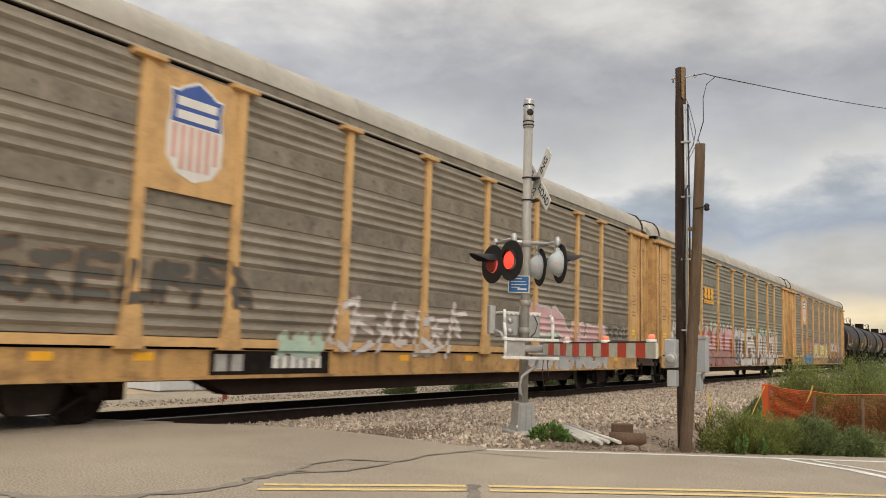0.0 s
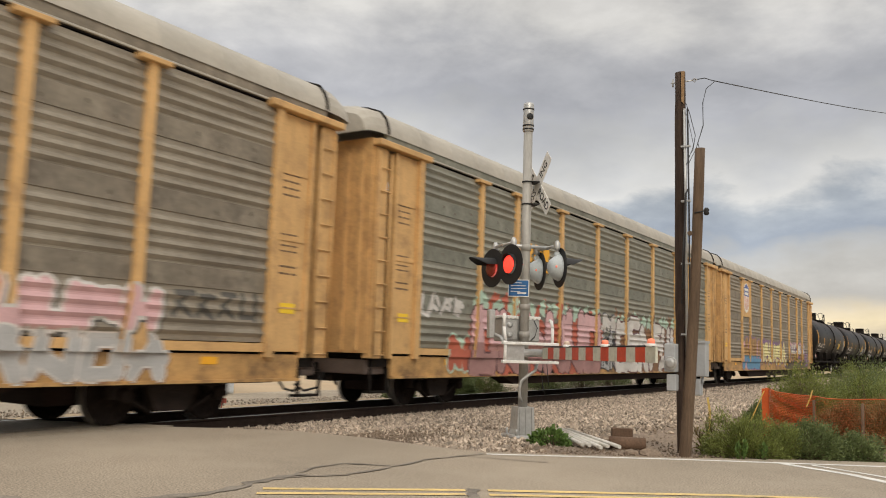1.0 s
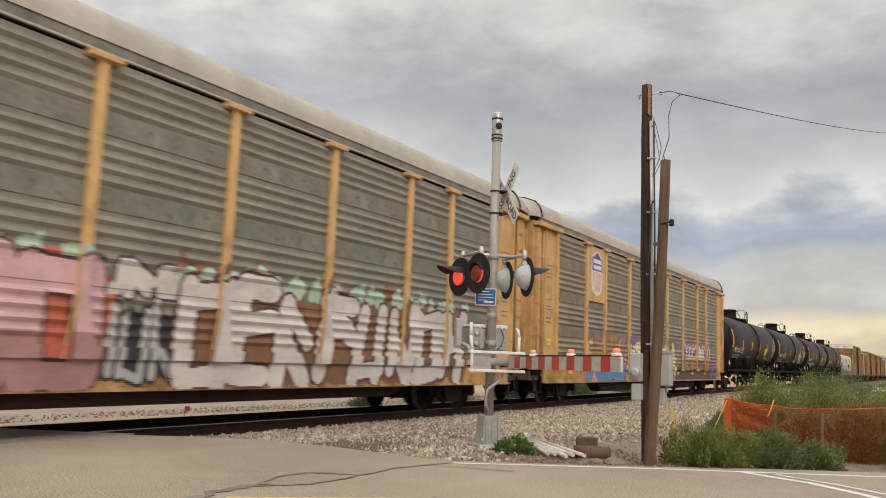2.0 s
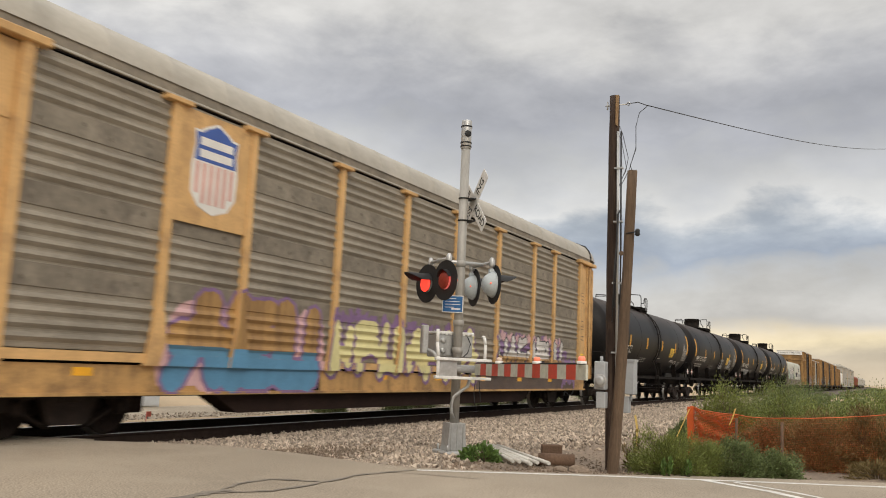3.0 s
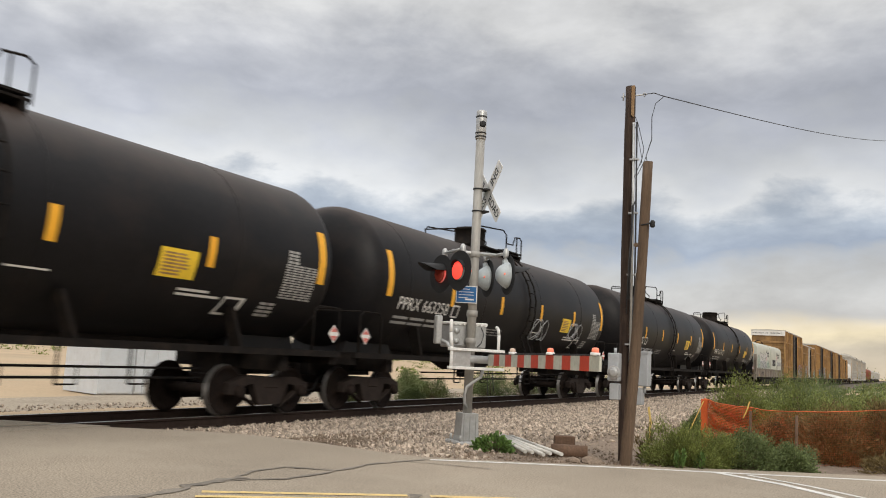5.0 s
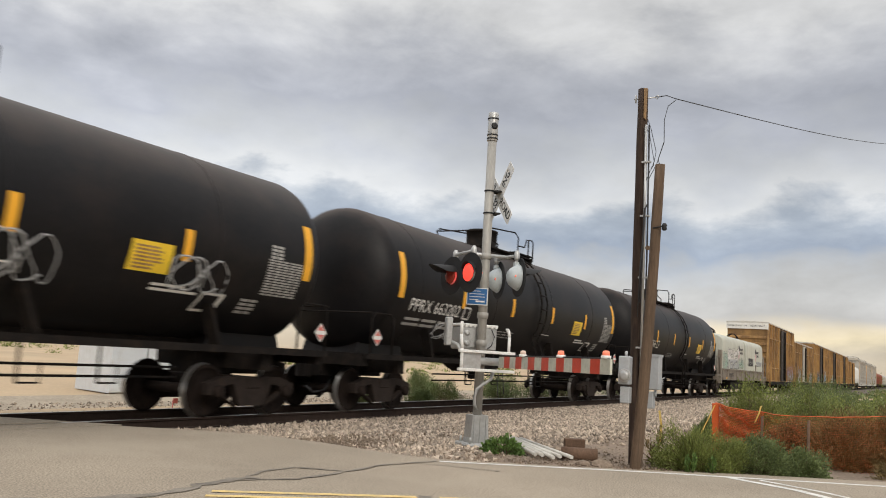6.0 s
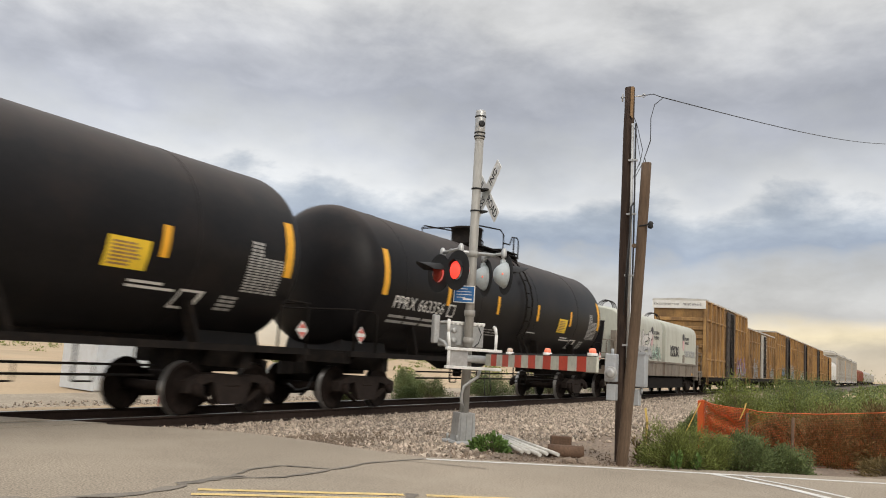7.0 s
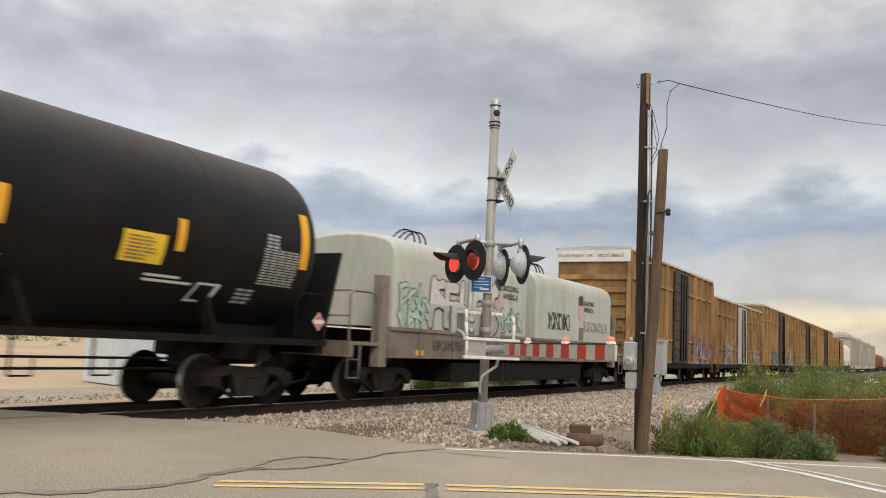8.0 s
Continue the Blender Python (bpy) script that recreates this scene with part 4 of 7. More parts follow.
def piece(car, y0, y1, z0, z1, fill, line, n=6, seed=0, x=None, fat=0.15, edge=0.05, low=None, shade=None, back=None, crown=(), lean=0.08, rough=0.06, label=""):
    """A sprayed piece: a row of fat limbs that cross and join like bubble forms, with outline, drop shade and a backing cloud; no words."""
    rng = random.Random(seed)
    rack = x is None
    floor_ = 0.66 if rack else z0 - 0.08
    fl = lambda poly: [(u, max(v, floor_)) for u, v in poly]
    bm = B()
    mats = [line, fill, low or fill, shade or line, back or line, *crown]
    w, h = (y1 - y0) / n, z1 - z0
    mid = z0 + 0.42 * h
    limbs = []
    for i in range(n):
        form = FORMS[rng.randrange(len(FORMS))]
        tall = rng.uniform(0.84, 1.0)
        for q in form:
            pts = []
            for u, v in STROKES[q]:
                u, v = u + rng.uniform(-rough, rough), v * tall + rng.uniform(-rough, rough)
                pts.append((y0 + (i + 0.04 + 0.92 * u + lean * (v - 0.5)) * w, z0 + fat * w * 0.8 + v * (h - 1.6 * fat * w)))
            limbs.append((pts[0], pts[1], fat * w * rng.uniform(0.85, 1.2)))
    lift = 0.002
    if back:
        for k in range(n * 2):
            spray(bm, fl(blob(rng, y0 + (k + 0.5) * w / 2, z0 + 0.42 * h, w * 0.75, h * rng.uniform(0.8, 0.98), 0.2, 16, 3)), 4, lift, rack, x or 0)
            lift += 0.00015
    for k in range(len(crown)):
        for i in range(n * 3):
            spray(bm, fl(blob(rng, y0 + (i + rng.random()) * w / 3, z1 - 0.04 * h + rng.uniform(-0.08, 0.06) * h, w * 0.30, h * 0.24, 0.5, 12, 2)), 5 + k, lift, rack, x or 0)
            lift += 0.00012
    if shade:
        for a, b, r in limbs:
            d = 0.7 * edge
            spray(bm, fl(bar((a[0] + d, a[1] - d), (b[0] + d, b[1] - d), r + edge)), 3, lift, rack, x or 0)
            lift += 0.00012
    for a, b, r in limbs:
        spray(bm, fl(bar(a, b, r + edge)), 0, lift, rack, x or 0)
        lift += 0.00012
    for a, b, r in limbs:
        spray(bm, fl(bar(a, b, r)), (lambda z: 2 if z < mid else 1), lift, rack, x or 0)
        lift += 0.00012
    return tagged(part("graffiti", bm, mats, car, label or "sprayed graffiti forms"), kind="stuff")


def blob(rng, cy, cz, w, h, spike=0.18, n=22, power=3.0):
    """A fat rounded shape with lobes and a few points."""
    ph = rng.uniform(0, 6.28)
    out = []
    for k in range(n):
        t = 2 * math.pi * k / n
        c, s_ = math.cos(t), math.sin(t)
        r = (abs(c) ** power + abs(s_) ** power) ** (-1 / power)
        r *= 1 + spike * math.sin(3 * t + ph) * 0.5 + spike * rng.uniform(-0.5, 0.5)
        out.append((cy + r * c * w / 2 + 0.12 * h * s_ * 0.5, cz + r * s_ * h / 2))
    return out


def scrawl(car, y0, y1, z0, z1, material, x, seed, r=0.02, loops=5):
    """A thin sprayed line, wandering."""
    rng = random.Random(seed)
    bm = B()
    for k in range(loops):
        ya = y0 + (y1 - y0) * k / loops
        pts = []
        for q in range(26):
            pts.append((x, ya + (y1 - y0) / loops * (0.5 + 0.55 * math.sin(q * 0.50 + k * 2 + rng.uniform(-0.1, 0.1))), z0 + (z1 - z0) * (0.5 + 0.5 * math.sin(q * 0.78 + k + rng.uniform(-0.12, 0.12)))))
        tube(bm, pts, r, 4)
    return tagged(part("graffiti", bm, material, car, "thin sprayed scrawl"), kind="stuff")


def bars(car, name, rows, x, y0, y1, z0, z1, material, gap=0.45, seed=0, words=1, slope=0.0):
    """Small writing that cannot be read: rows of plain bars."""
    rng = random.Random(seed)
    bm = B()
    step = (z1 - z0) / rows
    for r in range(rows):
        z = z1 - (r + 1) * step
        ya = y0
        for k in range(words):
            wdt = (y1 - y0) / words
            end = ya + wdt * (rng.uniform(0.72, 0.92) if words > 1 else rng.uniform(0.6, 1.0))
            xx = x(z) if callable(x) else x
            xt = x(z + step * (1 - gap)) if callable(x) else x
            vs = [bm.verts.new(v) for v in ((xx, ya, z), (xx, end, z), (xt, end, z + step * (1 - gap)), (xt, ya, z + step * (1 - gap)))]
            bm.faces.new(vs)
            ya += wdt
    return tagged(part(name, bm, material, car), kind="stuff")


RACK_POSTS = (-8.92, -7.0, -4.14, -1.35, 1.35, 4.14, 7.0, 8.92)
_shared = {}


def rack_profile():
    """Side screen: sheets of four round corrugations over a flat band, each lapping over the sheet below."""
    wave = ((1.455, 0.0), (1.459, 0.025), (1.480, 0.055), (1.500, 0.089), (1.480, 0.123), (1.459, 0.153))
    prof = [(1.455, 1.30)]
    for top in (2.125, 3.23, 4.335, 5.44):
        if top > 2.2:
            prof += [(1.472, top - 1.100), (1.472, top - 0.775)]
        z = top - 0.768
        for k in range(4):
            prof += [(x, z + dz) for x, dz in wave]
            z += 0.178
        prof += [(1.455, z), (1.455, top - 0.002)]
    return prof


RACK_X, RACK_Z = [q[0] for q in rack_profile()], [q[1] for q in rack_profile()]


def rack_panel(car, ya, yb, material):
    key = (material, round(yb - ya, 3))
    if key not in _shared:
        bm = B()
        prof = rack_profile()
        sweep_y(bm, prof, 0, yb - ya)
        for f in bm.faces:
            zz = [v.co.z for v in f.verts]
            f.material_index = 1 if max(zz) - min(zz) > 0.2 else 0
        me_ob = part("side_panel", bm, (material, material + "_flat"), car, loc=(0, ya, 0))
        _shared[key] = me_ob
        # row of bolted clips along each flat band
        bm = B()
        for top in (3.23, 4.335, 5.44):
            n = max(2, int((yb - ya) / 0.55))
            for i in range(n):
                y = 0.2 + (i + 0.2 * (i % 2)) * (yb - ya - 0.2) / n
                z = top - 1.03 + 0.10 * (i % 2)
                vs = [bm.verts.new((1.4745, y + q, z + w)) for q, w in ((0, 0.015), (0.02, 0), (0.05, 0), (0.06, 0.02), (0.05, 0.06), (0.02, 0.07), (0, 0.05))]
                bm.faces.new(vs)
        _shared[key + ("h",)] = tagged(part("bolted_clip", bm, "clip_rust", me_ob), kind="stuff")
        return me_ob
    ob = again("side_panel", _shared[key], car, (0, ya, 0))
    tagged(again("bolted_clip", _shared[key + ("h",)], ob, (0, 0, 0)), kind="stuff")
    return ob


def ladder(car, y, z0, z1, x=1.50, w=0.42, material="rack_yellow", step=0.48):
    bm = B()
    for e in (0, w):
        tube(bm, [(x + 0.05, y + e, z0), (x + 0.05, y + e, z1)], 0.022, 6)
        for z in (z0 + 0.1, z1 - 0.1):
            tube(bm, [(x - 0.06, y + e, z), (x + 0.05, y + e, z)], 0.016, 5)
    n = int((z1 - z0) / step)
    for i in range(n + 1):
        z = z0 + 0.06 + i * step
        tube(bm, [(x + 0.05, y, z), (x + 0.05, y + w, z)], 0.014, 5)
    return part("ladder", bm, material, car)


def autorack(panel="rack_grey", shield=False, label="", belly=0.42):
    car = thing("autorack_car")
    ends = 13.25
    # roof, with its cross seams
    bm = B()
    half = [(1.50, 5.69), (1.475, 5.84), (1.41, 6.02), (1.26, 6.20), (0.9, 6.33), (0.40, 6.40), (0.0, 6.42)]
    prof = half + [(-x, z) for x, z in half[-2::-1]]
    rings = []
    n = 20
    for i in range(n + 1):
        y = -ends + 0.35 + i * (2 * ends - 0.7) / n
        for dy, k in ((-0.035, 0), (-0.02, 1), (0.02, 1), (0.035, 0)):
            rings.append([bm.verts.new((x * (1 + 0.003 * k), y + dy, 5.53 + (z - 5.53) * (1 + 0.010 * k))) for x, z in prof])
    for a, b in zip(rings, rings[1:]):
        for i in range(len(prof) - 1):
            bm.faces.new((a[i], b[i], b[i + 1], a[i + 1]))
    part("roof", bm, "rack_roof", car, "weathered pale grey curved roof", smooth=True)
    for s in (1, -1):
        # rounded roof end and dark hoop
        bm = B()
        rings = []
        for k, (q, dz) in enumerate(((0, 0), (0.35, -0.02), (0.62, -0.09), (0.80, -0.22))):
            rings.append([bm.verts.new((x * (1 - 0.04 * k * k / 9), s * (ends - 0.35 + q * 0.9), z + dz * max(0, (z - 5.5) / 0.75))) for x, z in prof])
        for a, b in zip(rings, rings[1:]):
            for i in range(len(prof) - 1):
                bm.faces.new((a[i], b[i], b[i + 1], a[i + 1])[::s])
        bm.faces.new(rings[-1][::-s])
        part("roof_end", bm, "rack_roof", car)
        bm = B()
        tube(bm, [(x * 1.012, s * (ends - 0.36), z + 0.015) for x, z in prof], 0.028, 5, caps=False)
        part("roof_hoop", bm, "frame_black", car, "dark hoop round the roof end")
        # end doors
        bm = B()
        box(bm, -1.38, 1.38, min(s * (ends - 0.12), s * ends), max(s * (ends - 0.12), s * ends), 1.15, 5.58)
        dr = part("end_door", bm, "rack_yellow", car, "faded yellow folding end door")
        bm = B()
        box(bm, -0.05, 0.05, min(s * ends, s * (ends + 0.05)), max(s * ends, s * (ends + 0.05)), 1.2, 5.3)
        rib = part("door_rib", bm, "rack_yellow", dr, loc=(-1.14, 0, 0))
        for q in range(-2, 4):
            again("door_rib", rib, dr, (q * 0.38, 0, 0))
        # side post panel at the end, with inset leaf and outer stile
        for nm, ya, yb, xa, xb, za, zb in (("end_stile", 11.55, 11.73, 1.40, 1.565, 1.05, 5.42), ("end_panel", 11.734, 12.50, 1.36, 1.475, 1.15, 5.38),
                                           ("end_stile", 12.504, 12.58, 1.30, 1.53, 1.05, 5.38), ("end_recess", 12.584, 12.836, 1.18, 1.30, 1.05, 5.38), ("corner_post", 12.84, 13.20, 1.28, 1.49, 1.05, 5.38)):
            bm = B()
            ya, yb = sorted((s * ya, s * yb))
            box(bm, xa, xb, ya, yb, za, zb, bev=0.006)
            # the recess gets the near-black brown, its shade put into the colour
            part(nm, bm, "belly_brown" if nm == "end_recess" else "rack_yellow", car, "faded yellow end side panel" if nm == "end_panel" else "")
        for z in (1.9, 3.1, 4.3):
            bm = B()
            box(bm, 1.475, 1.49, *sorted((s * 11.76, s * 12.48)), z, z + 0.03)
            part("panel_batten", bm, "rack_yellow", car)
        bm = B()
        a, b = sorted((s * 11.35, s * 13.3))
        box(bm, 1.42, 1.63, a, b, 5.40, 5.53, bev=0.015)
        part("end_cap", bm, "rack_yellow", car)
        for k, (zz0, zz1, nrow) in enumerate(((3.9, 4.4, 4), (2.9, 3.3, 4), (2.5, 2.75, 2))):
            ya = 11.85 if s > 0 else -12.4
            bars(car, "stencil", nrow, 1.479, ya, ya + 0.45, zz0, zz1, "stencil_brown", gap=0.72, seed=k + 7 * s, words=3)
        bm = B()
        a = s * 12.1
        box(bm, 1.475, 1.482, a - 0.19, a + 0.19, 1.82, 2.0)
        part("placard", bm, "sign_yellow", car, "yellow warning placard")
        ladder(car, s * 12.96 - 0.20, 1.06, 5.3, x=1.47, w=0.40)
        # a step and hand brake iron under the end
        bm = B()
        box(bm, 1.25, 1.45, min(s * 12.5, s * 13.1), max(s * 12.5, s * 13.1), 0.35, 0.39)
        for q in (12.52, 13.08):
            box(bm, 1.40, 1.45, min(s * q, s * (q + 0.04)), max(s * q, s * (q + 0.04)), 0.37, 0.85)
        part("step", bm, "frame_black", car)
        coupler(car, s * 13.1, s)
    # posts
    if "post" not in _shared:
        bm = B()
        box(bm, 1.44, 1.555, -0.085, 0.085, 1.12, 5.40, bev=0.008)
        prism(bm, [(-0.085, 1.95), (0.085, 1.95), (0.24, 1.10), (-0.24, 1.10)], 1.50, 1.575)
        bmesh.ops.recalc_face_normals(bm, faces=bm.faces)
        post = part("post", bm, "rack_yellow", car, loc=(0, RACK_POSTS[0], 0))
        bm = B()
        box(bm, 1.45, 1.62, -0.29, 0.29, 5.38, 5.46, bev=0.01)
        cap = part("post_cap", bm, "rack_yellow", post)
        _shared["post"], _shared["cap"] = post, cap
        rest = RACK_POSTS[1:]
    else:
        rest = RACK_POSTS
    for y in rest:
        p_ = again("post", _shared["post"], car, (0, y, 0))
        again("post_cap", _shared["cap"], p_, (0, 0, 0))
    edges = [-11.56, *RACK_POSTS, 11.56]
    for a, b in zip(edges, edges[1:]):
        rack_panel(car, a, b, panel)
    bm = B()
    box(bm, -1.5, -1.44, -ends, ends, 1.1, 5.45)
    part("far_side", bm, panel, car)
    bm = B()
    box(bm, 1.440, 1.50, -11.5, 11.5, 5.492, 5.532, bev=0.008)
    part("top_rail", bm, "rack_roof", car)
    # thin black strip added as the shadow line under the top rail
    bm = B()
    box(bm, 1.40, 1.462, -11.5, 11.5, 5.466, 5.486)
    part("eave_gap", bm, "frame_black", car)
    bm = B()
    box(bm, 1.38, 1.478, -12.9, 12.9, 5.488, 5.80)
    part("eave_panel", bm, panel + "_flat", car, "dusty recessed strip under the roof")
    # flat car under the rack
    bm = B()
    box(bm, 1.40, 1.53, -11.6, 11.6, 1.14, 1.285)
    part("rack_rail", bm, "rack_yellow", car)
    bm = B()
    box(bm, 1.38, 1.47, -12.45, 12.45, 0.66, 1.10)
    box(bm, 1.38, 1.53, -12.45, 12.45, 0.64, 0.69)
    part("side_sill", bm, "sill_yellow", car, "yellow side sill streaked with grime")
    bm = B()
    box(bm, -1.45, 1.36, -13.0, 13.0, 0.88, 1.12)
    box(bm, -0.35, 0.35, -13.0, 13.0, 0.55, 0.9)
    for y in (-5, -2.5, 0, 2.5, 5):
        box(bm, -1.3, 1.36, y - 0.1, y + 0.1, 0.70, 0.9)
    part("underframe", bm, "frame_black", car)
    for s in (1, -1):
        bm = B()
        box(bm, -1.3, 1.30, *sorted((s * 12.45, s * 13.12)), 0.72, 1.02, bev=0.02)
        part("end_beam", bm, "sill_brown", car, "rusty brown end beam")
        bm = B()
        # long block behind the wheels, in the same shade-darkened brown
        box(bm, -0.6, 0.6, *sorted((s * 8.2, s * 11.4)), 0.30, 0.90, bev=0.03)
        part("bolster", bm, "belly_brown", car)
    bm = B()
    # beam under the sill; its colour includes the underside shade
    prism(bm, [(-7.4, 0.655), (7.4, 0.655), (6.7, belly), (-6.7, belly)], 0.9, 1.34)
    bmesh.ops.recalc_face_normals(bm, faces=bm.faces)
    part("belly", bm, "belly_brown", car, "brown fish-belly beam, darkened for the shade under the car")
    for y in (-10.2, -8.6, -4.9, -2.0, 0.7, 3.4, 6.1, 8.8, 10.4):
        bm = B()
        box(bm, 1.4705, 1.477, y - 0.17, y + 0.17, 0.93, 1.05)
        part("reflector", bm, "tank_yellow", car)
    bm = B()
    box(bm, 1.47, 1.475, -7.35, -4.45, 0.70, 1.09)
    part("number_panel", bm, "frame_black", car, "black stencil panel on the sill")
    bars(car, "stencil", 1, 1.479, -5.95, -4.65, 0.80, 1.03, "letter_white", gap=0.05, words=6, seed=4)
    bars(car, "stencil", 1, 1.479, -7.25, -6.55, 0.76, 1.05, "letter_grey", gap=0.05, seed=4, words=2)
    if shield:
        bm = B()
        box(bm, 1.50, 1.525, -8.84, -7.08, 3.46, 5.38)
        back = part("herald_panel", bm, "rack_yellow", car, "yellow panel carrying a railway shield")
        shape = [(-0.40, 0.62), (-0.27, 0.70), (0, 0.82), (0.27, 0.70), (0.40, 0.62), (0.54, 0.62), (0.50, 0.35), (0.56, 0.0), (0.54, -0.45), (0.36, -0.68), (0.0, -0.80),
                 (-0.36, -0.68), (-0.54, -0.45), (-0.56, 0.0), (-0.50, 0.35), (-0.54, 0.62)]
        bm = B()
        prism(bm, [(-7.96 + a, 4.46 + b) for a, b in shape], 1.526, 1.533)
        bmesh.ops.recalc_face_normals(bm, faces=bm.faces)
        sh = part("shield", bm, "shield_white", back, "shield, blue over red and white stripes")
        bm = B()
        poly = [(-7.96 + a, 4.46 + b) for a, b in ([(-0.50, 0.10), (0.50, 0.10)] + [(0.47, 0.35), (0.50, 0.58), (0.37, 0.58), (0.25, 0.66), (0, 0.77), (-0.25, 0.66), (-0.37, 0.58), (-0.50, 0.58), (-0.47, 0.35)])]
        prism(bm, poly, 1.534, 1.538)
        bmesh.ops.recalc_face_normals(bm, faces=bm.faces)
        part("shield_chief", bm, "shield_blue", sh)
        bm = B()
        for q in range(2):
            box(bm, 1.539, 1.542, -8.36, -7.56, 4.62 + q * 0.21, 4.76 + q * 0.21)
        part("shield_bar", bm, "shield_white", sh)
        bm = B()
        for q in range(6):
            a = -0.46 + q * 0.165
            lo = -0.62 if 0 < q < 5 else -0.46
            box(bm, 1.534, 1.538, -7.96 + a, -7.96 + a + 0.085, 4.46 + lo, 4.53)
        part("shield_stripe", bm, "shield_red", sh)
    add_trucks(car, (-10.05, 10.05))
    tagged(car, label, "rail car", "train")
    return car


TANK_R, TANK_Z = 1.66, 2.97


def tank_x(z, lift=0.006):
    return math.sqrt(max(0.01, (TANK_R + lift) ** 2 - (z - TANK_Z) ** 2))


def patch(car, name, y0, y1, z0, z1, material, lift=0.006, label="", skew=0.0):
    """A plate or decal that follows the tank's curve."""
    bm = B()
    n = 8
    prev = None
    for i in range(n + 1):
        z = z0 + (z1 - z0) * i / n
        k = skew * (z - z0)
        row = [bm.verts.new((tank_x(z, lift), y0 + k, z)), bm.verts.new((tank_x(z, lift), y1 + k, z))]
        if prev:
            bm.faces.new((prev[0], prev[1], row[1], row[0]))
        prev = row
    return part(name, bm, material, car, label)


def tank_text(car, text, y, z, size, squeeze=1.0):
    """Stencilled words bent round the tank."""
    ob = lettering("reporting_mark", text, size, "letter_white", car, Matrix.Identity(4), 0.0, squeeze=squeeze)
    for v in ob.data.vertices:
        a = v.co.y / TANK_R
        a0 = math.asin((z - TANK_Z) / TANK_R)
        r = TANK_R + 0.008
        v.co = Vector((r * math.cos(a0 + a), y + v.co.x, TANK_Z + r * math.sin(a0 + a)))
    return ob


def tank_car(number, tag=(), label="", shield=False):
    car = thing("tank_car")
    half = 8.40
    bm = B()
    prof = []
    for k in range(9):
        a = math.pi / 2 * k / 8
        prof.append((max(0.02, TANK_R * math.sin(a)), -half + 0.72 * (1 - math.cos(a))))
    prof = prof + [(TANK_R, -4.0), (TANK_R, 0), (TANK_R, 4.0)] + [(r, -h) for r, h in prof[::-1]]
    lathe(bm, prof, "y", 56, at=(0, 0, TANK_Z))
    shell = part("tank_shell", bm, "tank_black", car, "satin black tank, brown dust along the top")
    for y in (-6.6, -2.6, 1.4, 5.2):
        bm = B()
        lathe(bm, [(TANK_R + 0.003, y - 0.012), (TANK_R + 0.006, y), (TANK_R + 0.003, y + 0.012)], "y", 56, at=(0, 0, TANK_Z))
        part("weld_seam", bm, "tank_black", shell)
    bm = B()
    # bottom outlet with its skid
    prism(bm, [(-2.2, 1.50), (0.6, 1.50), (0.25, 1.12), (-0.35, 0.90), (-1.05, 0.90), (-1.75, 1.12)], -0.5, 0.5)
    box(bm, -0.1, 0.1, -0.8, -0.6, 0.70, 0.95)
    bmesh.ops.recalc_face_normals(bm, faces=bm.faces)
    part("bottom_outlet", bm, "frame_black", car)
    for s in (1, -1):
        bm = B()
        prism(bm, [(s * 7.6, 2.1), (s * 7.9, 1.25), (s * 5.9, 1.25), (s * 6.2, 1.75)], -0.75, 0.75)
        bmesh.ops.recalc_face_normals(bm, faces=bm.faces)
        part("saddle", bm, "tank_black", car)
        bm = B()
        box(bm, -0.35, 0.35, min(s * 6.2, s * 8.55), max(s * 6.2, s * 8.55), 0.74, 1.24)
        part("stub_sill", bm, "frame_black", car)
        bm = B()
        box(bm, -1.40, 1.40, min(s * 8.3, s * 8.55), max(s * 8.3, s * 8.55), 1.0, 1.23)
        part("end_sill", bm, "frame_black", car)
        bm = B()
        box(bm, -1.36, 1.37, min(s * 6.78, s * 7.02), max(s * 6.78, s * 7.02), 0.85, 1.24)
        part("body_bolster", bm, "frame_black", car)
        # end platform and hand rail
        bm = B()
        box(bm, -1.45, 1.45, min(s * 7.35, s * 8.5), max(s * 7.35, s * 8.5), 1.235, 1.27)
        part("end_platform", bm, "frame_black", car)
        bm = B()
        tube(bm, [(1.50, s * 7.55, 1.25), (1.50, s * 7.55, 2.05), (1.50, s * 7.7, 2.15), (1.50, s * 8.25, 2.15), (1.50, s * 8.4, 2.05), (1.50, s * 8.4, 1.25)], 0.022, 6)
        tube(bm, [(-1.2, s * 8.42, 1.25), (-1.2, s * 8.42, 2.15), (1.50, s * 8.42, 2.15)], 0.022, 6)
        part("hand_rail", bm, "frame_black", car)
        bm = B()
        prism(bm, [(s * 8.2 - 0.18, 1.62), (s * 8.2, 1.44), (s * 8.2 + 0.18, 1.62), (s * 8.2, 1.80)], 1.53, 1.54)
        bmesh.ops.recalc_face_normals(bm, faces=bm.faces)
        pl = part("hazard_placard", bm, "shield_white", car, "diamond hazard placard, red and white")
        bm = B()
        for q in (1, -1):
            prism(bm, [(s * 8.2 - 0.12, 1.62 + q * 0.04), (s * 8.2 + 0.12, 1.62 + q * 0.04), (s * 8.2, 1.62 + q * 0.15)], 1.541, 1.543)
        bmesh.ops.recalc_face_normals(bm, faces=bm.faces)
        part("placard_field", bm, "placard", pl)
        coupler(car, s * 8.0, s)
    # running rail of the walkway along the side
    bm = B()
    box(bm, 1.42, 1.52, -8.5, 8.5, 1.15, 1.27)
    for s in (1, -1):
        for y in (2.2, 5.6):
            prism(bm, [(s * y, 1.2), (s * y + 0.08, 1.2), (s * y - 0.25, 1.95), (s * y - 0.33, 1.95)], 1.2, 1.45)
    bmesh.ops.recalc_face_normals(bm, faces=bm.faces)
